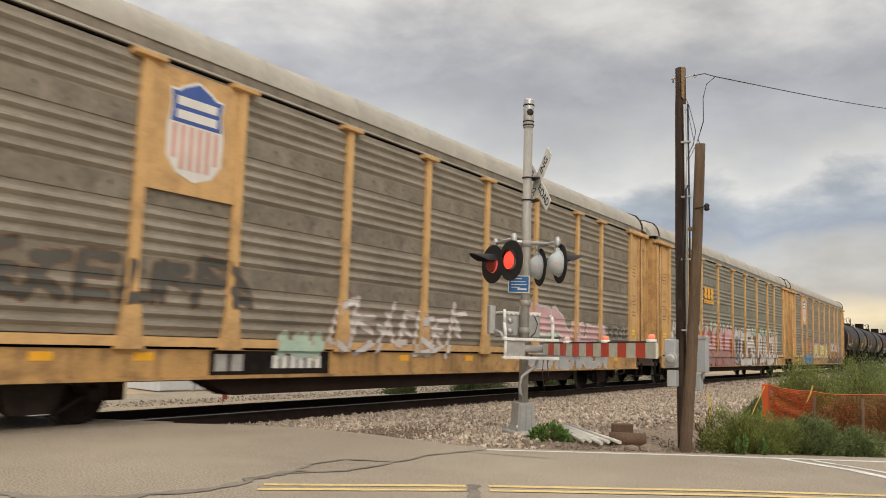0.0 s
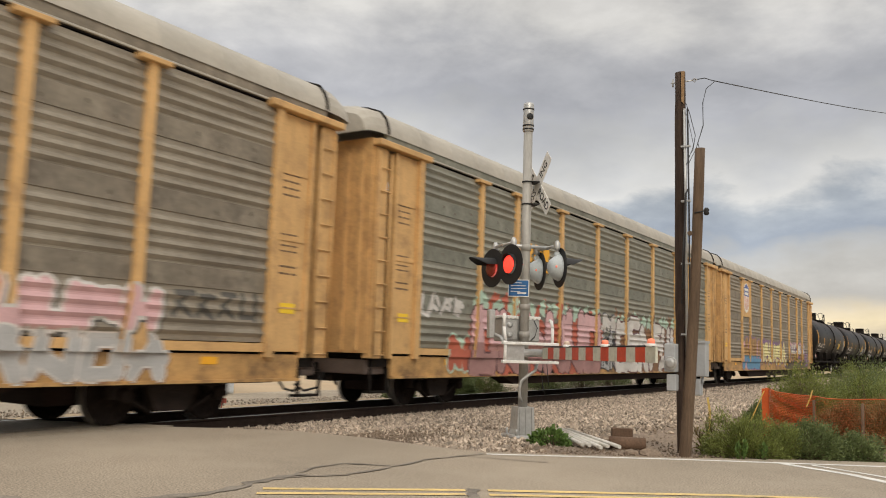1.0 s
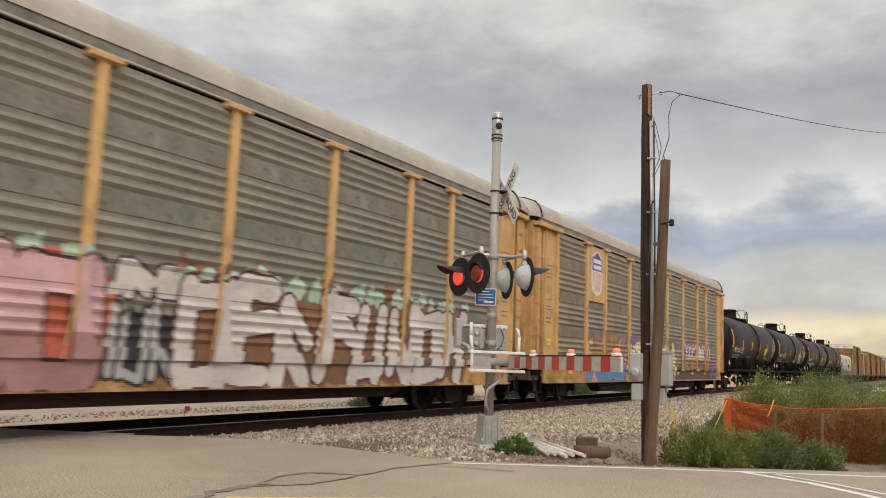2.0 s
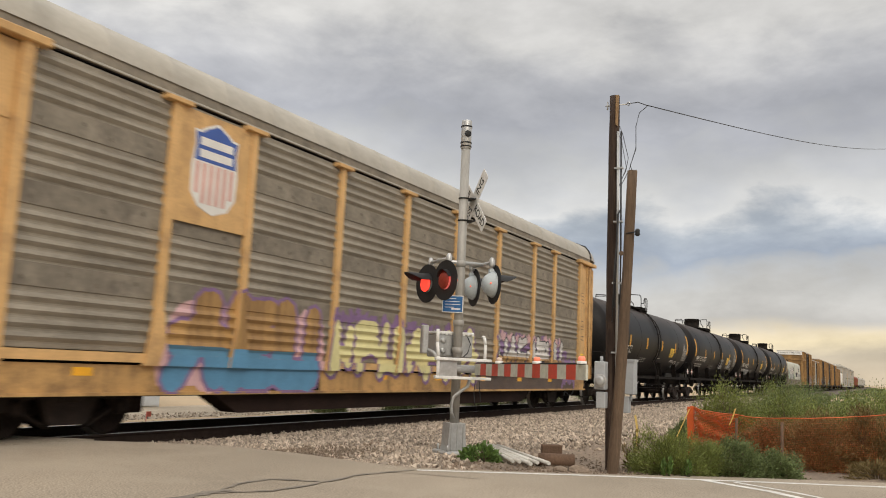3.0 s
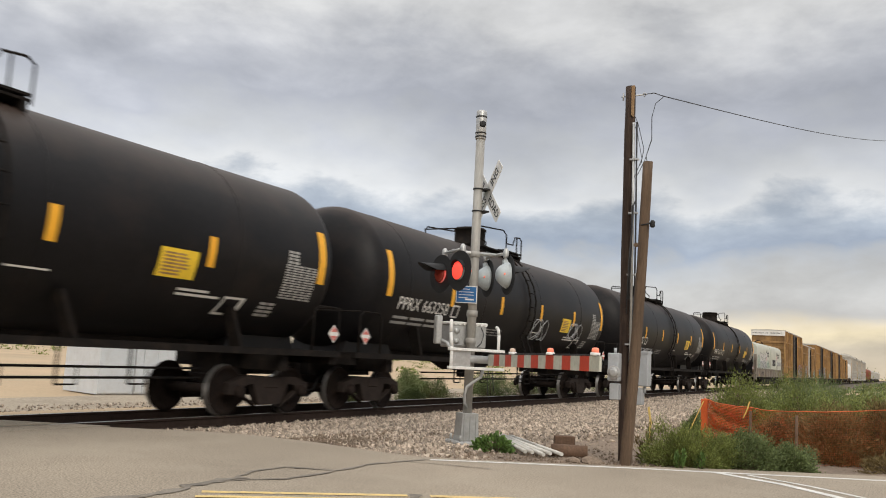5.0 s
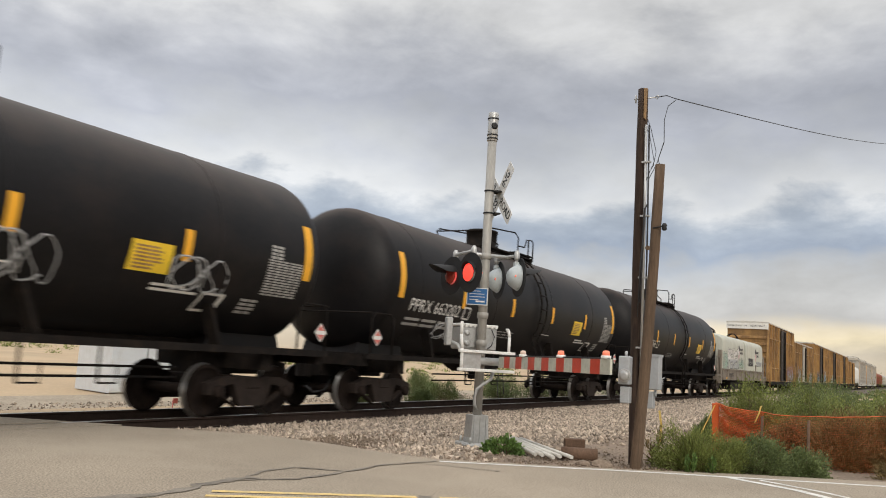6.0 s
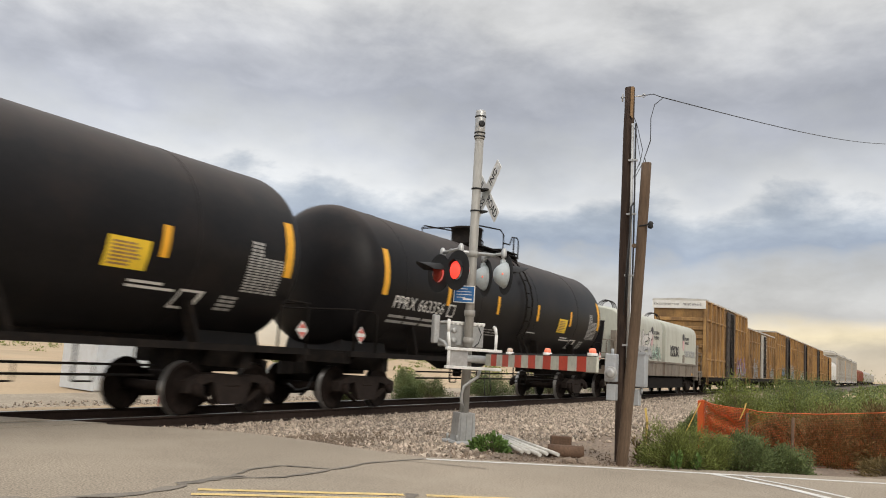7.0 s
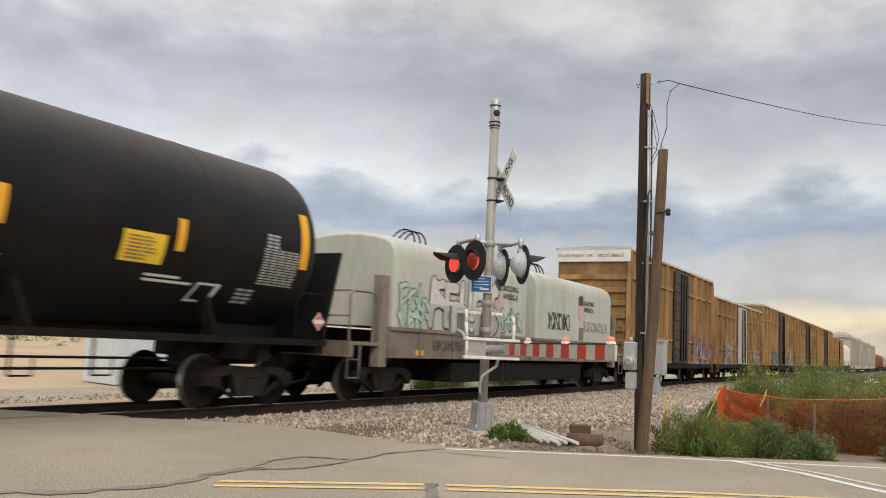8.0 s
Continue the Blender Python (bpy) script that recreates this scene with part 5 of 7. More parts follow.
    part("side_rail", bm, "frame_black", car)
    bm = B()
    for z in (0.86, 0.70):
        tube(bm, [(1.1, -5.0, z), (1.1, 5.0, z)], 0.022, 6)
    for y in (-3.2, -1.6, 1.0, 2.2, 3.5):
        tube(bm, [(1.1, y, 1.2), (1.1, y, 0.60)], 0.022, 6)
        tube(bm, [(1.1, y, 0.60), (1.1, y + 0.35, 0.60), (1.1, y + 0.35, 0.85)], 0.016, 5)
    part("brake_rigging", bm, "frame_black", car)
    bm = B()
    box(bm, -0.35, 0.35, -7.6, 7.6, 1.14, 1.46)
    part("centre_sill", bm, "frame_black", car)
    # manway, platform and hoops
    top = TANK_Z + TANK_R
    bm = B()
    lathe(bm, [(0.51, top - 0.1), (0.51, top + 0.10), (0.475, top + 0.11), (0.475, top + 0.52), (0.50, top + 0.525), (0.50, top + 0.58), (0.46, top + 0.61), (0.06, top + 0.63)], "z", 28, at=(0, -0.55, 0))
    part("manway", bm, "frame_black", car, "black domed manway with bolted lid")
    for x in (-0.62, 0.62):
        bm = B()
        box(bm, *sorted((x, x + math.copysign(0.22, x))), -1.8, 1.5, top - 0.06, top - 0.02)
        part("running_board", bm, "frame_black", car)
    bm = B()
    box(bm, -0.85, 0.85, 0.15, 1.5, top + 0.02, top + 0.06)
    part("top_platform", bm, "frame_black", car)
    for y in (-1.7, 0.2, 1.42):
        bm = B()
        box(bm, -0.85, 0.85, y - 0.04, y + 0.04, top - 0.28, top - 0.02)
        part("platform_bracket", bm, "frame_black", car)
    bm = B()
    r_ = 0.022
    for x in (-0.83, 0.83):
        tube(bm, [(x, -1.1, top - 0.2), (x, -1.1, top + 0.10), (x, -1.8, top + 0.22), (x, -1.9, top + 0.40), (x, -1.75, top + 0.50), (x, 0.10, top + 0.64), (x, 0.35, top + 0.52), (x, 0.35, top - 0.05)], r_, 6)
        tube(bm, [(x, 0.35, top + 0.26), (x, 0.85, top + 0.28), (x, 1.0, top + 0.54), (x, 1.38, top + 0.58), (x, 1.52, top + 0.50), (x, 1.52, top - 0.1)], r_, 6)
        tube(bm, [(x, 1.15, top + 0.55), (x, 1.15, top - 0.05)], r_, 6)
    tube(bm, [(-0.83, -1.9, top + 0.4), (0.83, -1.9, top + 0.4)], r_, 6)
    part("safety_rail", bm, "frame_black", car)
    # side ladder following the shell
    bm = B()
    for y in (0.32, 0.76):
        tube(bm, [(1.62, y, 0.55), (1.62, y, 1.6)] + [((TANK_R + 0.09) * math.cos(a), y, TANK_Z + (TANK_R + 0.09) * math.sin(a)) for a in [radians(q) for q in (-34, -22, -10, 5, 20, 35, 50, 62)]], 0.026, 6)
    for z in (0.58, 0.95, 1.32):
        tube(bm, [(1.62, 0.32, z), (1.62, 0.76, z)], 0.017, 5)
    for q in range(-30, 63, 14):
        a = radians(q)
        p0 = ((TANK_R + 0.09) * math.cos(a), TANK_Z + (TANK_R + 0.09) * math.sin(a))
        tube(bm, [(p0[0], 0.32, p0[1]), (p0[0], 0.76, p0[1])], 0.017, 5)
    part("ladder", bm, "frame_black", car)
    # tape, placards and lettering
    for y in (-7.5, 7.5):
        patch(car, "reflector_stripe", y - 0.11, y + 0.11, 2.56, 3.60, "tank_yellow")
    for y in (-4.5, -1.5, 1.5, 4.5):
        patch(car, "reflector_stripe", y - 0.085, y + 0.085, 2.55, 3.06, "tank_yellow")
    pl = patch(car, "notice_plate", 3.42, 4.22, 2.30, 2.76, "sign_yellow", 0.008, "yellow notice plate with small print")
    bars(pl, "stencil", 7, lambda z: tank_x(z, 0.012), 3.50, 4.14, 2.34, 2.72, "box_yellow", words=1, seed=3)
    tank_text(car, "PPRX " + number, -5.82, 2.44, 0.44, 0.98)
    patch(car, "stencil_square", -4.42, -4.06, 2.28, 2.60, "letter_white", 0.007)
    patch(car, "stencil_square", -4.37, -4.11, 2.32, 2.56, "tank_black", 0.010)
    bars(car, "stencil", 2, lambda z: tank_x(z, 0.008), -7.0, -4.7, 1.98, 2.22, "letter_grey", gap=0.5, words=3, seed=5)
    bars(car, "stencil", 3, lambda z: tank_x(z, 0.008), -2.05, -0.95, 1.94, 2.16, "letter_grey", gap=0.6, words=3, seed=6)
    bars(car, "stencil", 1, lambda z: tank_x(z, 0.008), 1.0, 1.9, 2.16, 2.21, "letter_white", seed=7)
    bars(car, "stencil", 2, lambda z: tank_x(z, 0.008), 4.0, 5.0, 2.05, 2.20, "letter_white", seed=8)
    bars(car, "stencil", 14, lambda z: tank_x(z, 0.008), 6.42, 7.38, 2.20, 2.86, "letter_grey", gap=0.38, words=5, seed=9)
    bars(car, "stencil", 4, lambda z: tank_x(z, 0.008), 6.46, 6.80, 2.86, 3.12, "letter_grey", gap=0.3, words=2, seed=12)
    bars(car, "stencil", 4, lambda z: tank_x(z, 0.008), 6.05, 6.5, 1.84, 2.12, "letter_grey", gap=0.35, words=2, seed=10)
    patch(car, "stencil_square", 5.02, 5.55, 1.80, 2.12, "letter_white", 0.007, skew=0.3)
    patch(car, "stencil_square", 5.08, 5.46, 1.84, 2.08, "tank_black", 0.010, skew=0.3)
    # sprayed tags
    for ya, yb, za, zb in tag:
        bm = B()
        rng = random.Random(11)
        n = max(2, int((yb - ya) / 0.5))
        for k in range(n):
            y0 = ya + (k + 0.5) * (yb - ya) / n
            pts = []
            fa, fb, fc = rng.uniform(0.35, 0.75), rng.uniform(0.3, 0.6), rng.uniform(0, 6)
            for q in range(26):
                z = za + (zb - za) * (0.5 + 0.5 * math.sin(q * fa + fc + rng.uniform(-0.1, 0.1)))
                pts.append((tank_x(z, 0.010), y0 + (yb - ya) / n * 0.75 * math.cos(q * fb + k + rng.uniform(-0.1, 0.1)), z))
            tube(bm, pts, 0.014, 4)
        part("graffiti", bm, "g_grey", car, "grey scribbled graffiti tag")
    if shield:
        bm = B()
        prism(bm, [(8.42, 1.27), (8.50, 1.27), (8.95, 3.05), (8.87, 3.05)], -1.45, 1.45)
        bmesh.ops.recalc_face_normals(bm, faces=bm.faces)
        part("head_shield", bm, "tank_black", car, "slanted black end plate")
    add_trucks(car, (-7.15, 6.9))
    tagged(car, label, "rail car", "train")
    return car


def coil_car():
    car = thing("coil_car")
    for s in (1, -1):
        # each hood: an arched cover with sloped, rounded ends
        hood_prof = [(1.45, 1.64), (1.45, 3.22), (1.42, 3.42), (1.34, 3.57), (1.18, 3.68), (0.9, 3.76), (0.45, 3.82), (0.0, 3.84)]
        prof = hood_prof + [(-x, z) for x, z in hood_prof[-2::-1]]
        y0, y1 = (0.45, 7.55) if s > 0 else (-7.55, -0.25)
        bm = B()
        rings = []
        for y, k in ((y0, 0.955), (y0 + 0.05, 0.98), (y0 + 0.16, 0.995), (y0 + 0.35, 1.0), ((y0 + y1) / 2, 1.0), (y1 - 0.35, 1.0), (y1 - 0.16, 0.995), (y1 - 0.05, 0.98), (y1, 0.955)):
            rings.append([bm.verts.new((x * (0.5 + 0.5 * k), y, 1.64 + (z - 1.64) * k)) for x, z in prof])
        for a, b in zip(rings, rings[1:]):
            for i in range(len(prof) - 1):
                bm.faces.new((a[i], b[i], b[i + 1], a[i + 1])).smooth = True
        bm.faces.new(rings[0])
        bm.faces.new(rings[-1][::-1])
        hood = part("hood", bm, "coil_grey", car, "pale grey-green arched steel hood")
        bm = B()
        for q in (-0.28, 0.0, 0.28):
            yc = (y0 + y1) / 2 + q - 0.9
            tube(bm, [(0.38 * math.cos(t), yc + 0.10 * math.sin(t), 3.80 + 0.44 * math.sin(t)) for t in [math.pi * k / 10 for k in range(11)]], 0.022, 6)
        box(bm, -0.3, 0.3, (y0 + y1) / 2 - 1.4, (y0 + y1) / 2 - 0.4, 3.80, 3.87)
        part("lifting_hoop", bm, "frame_black", hood)
        m = Matrix.Translation((1.465, (5.05 if s > 0 else -1.45), 2.85)) @ SIDE
        lettering("slogan", "BUILDING\nAMERICA", 0.23, "letter_dark", hood, m)
        bm = B()
        yy = 4.25 if s > 0 else -2.3
        shp = [(-0.2, 0.30), (0.0, 0.38), (0.2, 0.30), (0.21, 0.02), (-0.21, 0.02)]
        prism(bm, [(yy + a, 2.85 + b) for a, b in shp], 1.462, 1.468)
        bmesh.ops.recalc_face_normals(bm, faces=bm.faces)
        part("emblem", bm, "letter_dark", hood)
        bm = B()
        prism(bm, [(yy - 0.2, 2.85), (yy - 0.17, 2.42), (yy, 2.30), (yy + 0.17, 2.42), (yy + 0.2, 2.85)], 1.458, 1.466)
        bmesh.ops.recalc_face_normals(bm, faces=bm.faces)
        part("emblem_field", bm, "g_pink", hood)
        # end platforms, rails, ladders
        bm = B()
        a, b = sorted((s * 7.6, s * 9.15))
        box(bm, -1.45, 1.45, a, b, 1.20, 1.28)
        box(bm, -1.45, 1.50, min(s * 9.02, s * 9.15), max(s * 9.02, s * 9.15), 0.95, 1.28)
        part("end_platform", bm, "coil_body", car)
        bm = B()
        tube(bm, [(1.42, s * 8.1, 1.28), (1.42, s * 8.1, 2.25), (1.42, s * 8.25, 2.33), (1.42, s * 8.95, 2.33), (1.42, s * 9.1, 2.25), (1.42, s * 9.1, 0.5)], 0.025, 6)
        tube(bm, [(-1.42, s * 9.1, 1.28), (-1.42, s * 9.1, 2.33), (1.42, s * 9.1, 2.33)], 0.025, 6)
        tube(bm, [(-1.42, s * 9.1, 1.8), (1.42, s * 9.1, 1.8)], 0.02, 6)
        for z in (0.52, 0.9):
            tube(bm, [(1.42, s * 8.68, z), (1.42, s * 9.1, z)], 0.018, 5)
        tube(bm, [(1.42, s * 8.68, 1.28), (1.42, s * 8.68, 0.5)], 0.025, 6)
        part("hand_rail", bm, "coil_body", car)
        bm = B()
        box(bm, 1.25, 1.47, min(s * 7.75, s * 8.05), max(s * 7.75, s * 8.05), 0.75, 2.75)
        part("end_post", bm, "coil_body", car)
        coupler(car, s * 8.75, s)
        bm = B()
        box(bm, 1.505, 1.51, s * 6.4 - 0.18, s * 6.4 + 0.18, 1.02, 1.14)
        part("reflector", bm, "tank_yellow", car)
    bm = B()
    box(bm, 1.40, 1.50, -7.7, 7.7, 0.95, 1.58)
    box(bm, 1.38, 1.55, -7.7, 7.7, 1.56, 1.64)
    box(bm, -1.5, -1.40, -7.7, 7.7, 0.95, 1.6)
    for i in range(9):
        y = -6.4 + i * 1.6
        box(bm, 1.50, 1.53, y - 0.05, y + 0.05, 0.95, 1.56)
    part("side_sill", bm, "coil_body", car, "dusty grey cradle side")
    bm = B()
    box(bm, -1.3, 1.38, -4.6, 4.6, 0.36, 0.85)
    box(bm, -0.4, 0.4, -9.0, 9.0, 0.7, 1.2)
    part("underframe", bm, "frame_black", car)
    lettering("reporting_mark", "UP 210755", 0.34, "letter_dark", car, Matrix.Translation((1.536, -5.1, 1.26)) @ SIDE)
    piece(car, -6.0, -2.3, 1.72, 2.95, "g_white", "g_black", 5, 21, x=1.464, fat=0.16, edge=0.028, low="g_grey", shade="g_black", label="white and grey graffiti with black outline")
    piece(car, -7.3, -5.9, 1.72, 2.55, "g_mint", "letter_dark", 4, 27, x=1.464, fat=0.14, edge=0.022, rough=0.26, label="pale green graffiti outlined in black")
    piece(car, -2.2, -0.6, 1.72, 2.35, "g_mint", "letter_dark", 4, 26, x=1.464, fat=0.10, edge=0.03, rough=0.14, label="dark green spiky tag")
    scrawl(car, 1.4, 3.2, 1.95, 2.5, "letter_dark", 1.464, 24, 0.011, 4)
    scrawl(car, 4.6, 7.0, 2.0, 2.35, "g_grey", 1.464, 25, 0.010, 6)
    bm = B()
    box(bm, 1.452, 1.47, 4.15, 4.55, 1.68, 2.10)
    part("hood_hatch", bm, "coil_body", car)
    add_trucks(car, (-7.2, 7.2))
    return tagged(car, "pale grey covered coil car with two arched hoods and graffiti", "rail car", "train")


def boxcar(length, height, body, door="box_door", white_top=False, ribs=11, seed=0, label="", door_at=0.35, door_w=2.6, tags=()):
    car = thing("boxcar")
    h = length / 2
    z0 = 0.95
    bm = B()
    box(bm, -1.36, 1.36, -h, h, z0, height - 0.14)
    # walls take the darker copy, shade between the ribs being in its colour
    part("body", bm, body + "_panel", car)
    bm = B()
    n = 12
    prof = [(1.45, height - 0.16), (1.42, height - 0.06), (0.0, height), (-1.42, height - 0.06), (-1.45, height - 0.16)]
    sweep_y(bm, prof, -h - 0.02, h + 0.02, closed=True, caps=True)
    for i in range(n + 1):
        y = -h + 2 * h * i / n
        sweep_y(bm, [(x * 1.004, z + 0.025) for x, z in prof], y - 0.04, y + 0.04)
    part("roof", bm, "hopper_grey", car)
    bm = B()
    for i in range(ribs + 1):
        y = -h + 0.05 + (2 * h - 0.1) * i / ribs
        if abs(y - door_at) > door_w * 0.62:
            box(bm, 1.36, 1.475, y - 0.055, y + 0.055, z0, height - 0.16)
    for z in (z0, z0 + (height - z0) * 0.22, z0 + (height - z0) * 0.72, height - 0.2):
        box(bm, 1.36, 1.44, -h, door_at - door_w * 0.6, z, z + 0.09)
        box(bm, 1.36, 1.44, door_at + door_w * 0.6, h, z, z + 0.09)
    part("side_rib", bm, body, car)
    bm = B()
    box(bm, 1.41, 1.49, door_at - door_w / 2, door_at + door_w / 2, z0 + 0.05, height - 0.3)
    dr = part("door", bm, door, car, "sliding side door with pressed ribs")
    rib = None
    for i in range(9):
        z = z0 + 0.25 + i * (height - z0 - 0.7) / 9
        if rib is None:
            bm = B()
            box(bm, 1.49, 1.525, door_at - door_w / 2 + 0.1, door_at + door_w / 2 - 0.1, 0, 0.13, bev=0.012)
            rib = part("door_rib", bm, door, dr, loc=(0, 0, z))
        else:
            again("door_rib", rib, dr, (0, 0, z))
    bm = B()
    for y in (door_at - 0.5, door_at, door_at + 0.5):
        tube(bm, [(1.55, y, z0 + 0.1), (1.55, y, height - 0.4)], 0.03, 6)
    part("lock_rod", bm, "frame_black", dr)
    for s in (1, -1):
        k = 7
        rib = None
        for i in range(k):
            z = z0 + 0.15 + i * (height - (1.0 if white_top else 0.5) - z0) / k
            dz = (height - z0) / k * 0.33
            if rib is None:
                bm = B()
                box(bm, -1.3, 1.3, *sorted((s * h, s * (h + 0.09))), 0, dz, bev=0.03)
                rib = part("end_rib", bm, body, car, loc=(0, 0, z))
            else:
                again("end_rib", rib, car, (0, 0, z))
        bm = B()
        box(bm, 1.30, 1.44, *sorted((s * h, s * (h + 0.1))), z0, height - 0.16)
        part("end_post", bm, body, car)
        if white_top:
            bm = B()
            box(bm, -1.42, 1.42, *sorted((s * h, s * (h + 0.115))), height - 0.62, height - 0.15)
            tp = part("end_top", bm, "box_white", car, "white painted upper end")
            if s < 0:
                lettering("notice", "EXCESS HEIGHT CAR", 0.16, "letter_dark", tp, Matrix.Translation((-0.75, -h - 0.12, height - 0.38)) @ HEAD)
                lettering("notice", "FBOX 506615", 0.19, "letter_dark", tp, Matrix.Translation((0.78, -h - 0.12, height - 0.38)) @ HEAD)
        ladder(car, s * (h - 0.3) - 0.2, 0.5, height - 0.4 if s > 0 else 2.4, x=1.44, material=body)
        coupler(car, s * (h - 0.1), s)
        bm = B()
        tube(bm, [(1.40, s * (h + 0.02), 0.95), (1.40, s * (h + 0.02), 0.4), (1.40, s * (h - 0.4), 0.4), (1.40, s * (h - 0.4), 0.95)], 0.02, 5)
        part("step", bm, "frame_black", car)
    bm = B()
    box(bm, 1.36, 1.46, -h, h, 0.72, 0.96)
    box(bm, -1.3, 1.36, -h, h, 0.80, 0.95)
    box(bm, -0.35, 0.35, -h, h, 0.55, 0.9)
    part("underframe", bm, "frame_black", car)
    for k, (ya, yb, za, zb, f, l) in enumerate(tags):
        piece(car, ya, yb, za, zb, f, "letter_dark", 6, seed + k, x=1.476, fat=0.07, edge=0.015, rough=0.2, label="sprayed graffiti along the boxcar side")
        piece(car, ya + 0.3, yb - 0.2, za, za + 0.6 * (zb - za), l, l, 5, seed + k + 50, x=1.482, fat=0.04, edge=0.0, rough=0.3, label="thin sprayed tag along the boxcar side")
    wide = set()
    for o in car.children_recursive:
        if o.type == "MESH" and not o.name.startswith(("coupler", "brake_hose", "notice")) and o.data not in wide:
            wide.add(o.data)
            o.data.transform(Matrix.Diagonal((1.12, 1, 1, 1)))
    add_trucks(car, (-h + 2.3, h - 2.3), rolling=False)
    return tagged(car, label, "rail car", "train")


def hopper(body, label, length=14.5):
    car = thing("hopper_car")
    h = length / 2
    bm = B()
    prof = [(1.2, 1.1), (1.48, 1.9), (1.50, 3.6), (1.30, 4.1), (0.7, 4.4), (0, 4.5), (-0.7, 4.4), (-1.3, 4.1), (-1.5, 3.6), (-1.48, 1.9), (-1.2, 1.1)]
    sweep_y(bm, prof, -h + 1.0, h - 1.0, closed=True, caps=True)
    part("body", bm, body, car)
    bm = B()
    for i in range(8):
        y = -h + 1.2 + i * (2 * h - 2.4) / 7
        box(bm, 1.46, 1.54, y - 0.06, y + 0.06, 1.2, 3.7)
    part("side_rib", bm, body, car)
    bm = B()
    for i in range(3):
        y = -h * 0.5 + i * h * 0.5
        prism(bm, [(y - 1.4, 1.15), (y + 1.4, 1.15), (y + 0.4, 0.4), (y - 0.4, 0.4)], -0.9, 0.9)
    box(bm, -0.35, 0.35, -h, h, 0.75, 1.15)
    bmesh.ops.recalc_face_normals(bm, faces=bm.faces)
    part("outlet", bm, "frame_black", car)
    for s in (1, -1):
        ladder(car, s * (h - 0.8) - 0.2, 0.6, 3.9, x=1.42, material=body)
        coupler(car, s * (h - 0.2), s)
    add_trucks(car, (-h + 2.0, h - 2.0), rolling=False)
    return tagged(car, label, "rail car", "train")


def build_train():
    a = autorack("rack_grey", True, "grey ribbed autorack with faded yellow posts and a railway shield", 0.36)
    on_track(a, 16.6)
    piece(a, -11.2, -6.4, 1.75, 2.50, "rack_hole", "g_rust", 7, 31, fat=0.11, edge=0.02, rough=0.12, label="faded black and rust graffiti")
    piece(a, -4.4, 0.4, 1.14, 2.10, "g_white", "g_rose", 7, 32, fat=0.085, edge=0.02, lean=0.45, rough=0.2, label="white scratchy spiky graffiti")
    piece(a, -5.8, -4.7, 1.0, 1.45, "g_mint", "g_grey", 2, 33, fat=0.2, edge=0.02, label="mint graffiti blot")
    piece(a, 3.4, 6.2, 1.75, 2.45, "g_pink", "g_white", 3, 34, fat=0.18, edge=0.07, shade="g_mint", label="pink bubble graffiti outlined in white")
    piece(a, 6.0, 9.4, 1.42, 2.05, "g_pink", "g_white", 5, 36, fat=0.16, edge=0.05, shade="rack_hole", label="small pink and white bubble graffiti")
    piece(a, 3.6, 9.6, 0.72, 1.40, "g_grey", "g_white", 8, 37, fat=0.12, edge=0.03, shade="g_rust", label="silver and rust graffiti along the sill")
    piece(a, 9.6, 11.4, 1.65, 2.10, "rack_hole", "rack_grey_flat", 4, 35, fat=0.10, edge=0.01, label="faded dark tag")
    b = autorack("rack_green", False, "grey-green ribbed autorack with yellow posts and pink graffiti")
    on_track(b, 44.35)
    piece(b, -11.5, -9.6, 2.05, 2.5, "g_white", "g_grey", 4, 41, fat=0.09, edge=0.01, rough=0.2, lean=0.4, label="white spray scribbles")
    piece(b, -10.2, -8.9, 0.80, 1.7, "g_red", "g_mint", 2, 47, fat=0.2, edge=0.05, back="g_mint", label="red and mint graffiti points")
    piece(b, -9.2, -1.0, 0.70, 2.50, "g_pink", "g_maroon", 6, 42, fat=0.165, edge=0.05, low="g_rose", back="g_red", crown=("g_red", "g_mint"), label="large pink graffiti forms with maroon outline and red gaps")
    piece(b, -1.2, 1.1, 2.05, 2.60, "g_white", "g_black", 4, 44, fat=0.15, edge=0.05, label="small white graffiti forms")
    piece(b, -1.3, 0.5, 0.8, 2.0, "g_grey", "g_black", 3, 45, fat=0.10, edge=0.05, back="g_black", label="black graffiti forms")
    piece(b, 0.4, 9.8, 0.72, 2.58, "g_white", "g_maroon", 8, 46, fat=0.16, edge=0.055, lean=0.2, rough=0.09, back="g_rust", crown=("g_rust", "g_mint"), label="large white graffiti forms over rust brown")
    bm = B()
    # three block letters over two bars, as plain shapes
    for k in range(3):
        q = -6.52 + k * 0.54
        prism(bm, [(q, 3.80), (q + 0.08, 3.72), (q + 0.38, 3.72), (q + 0.46, 3.80), (q + 0.36, 3.90), (q + 0.46, 4.0), (q + 0.46, 4.15), (q + 0.38, 4.23), (q + 0.08, 4.23), (q, 4.15), (q + 0.1, 4.0), (q, 3.90)], 1.507, 1.515)
    for k in range(2):
        box(bm, 1.507, 1.515, -6.55, -4.92, 3.585 - k * 0.08, 3.645 - k * 0.08)
    bmesh.ops.recalc_face_normals(bm, faces=bm.faces)
    part("herald", bm, "tank_yellow", b, "yellow block herald over two bars")
    c = autorack("rack_grey", True, "grey ribbed autorack with yellow posts and pale yellow graffiti", 0.30)
    on_track(c, 71.75)
    piece(c, -8.6, -4.6, 0.75, 2.35, "box_yellow", "g_purple", 3, 51, fat=0.20, edge=0.07, low="g_blue", back="g_pink", label="yellow, pink and blue graffiti forms")
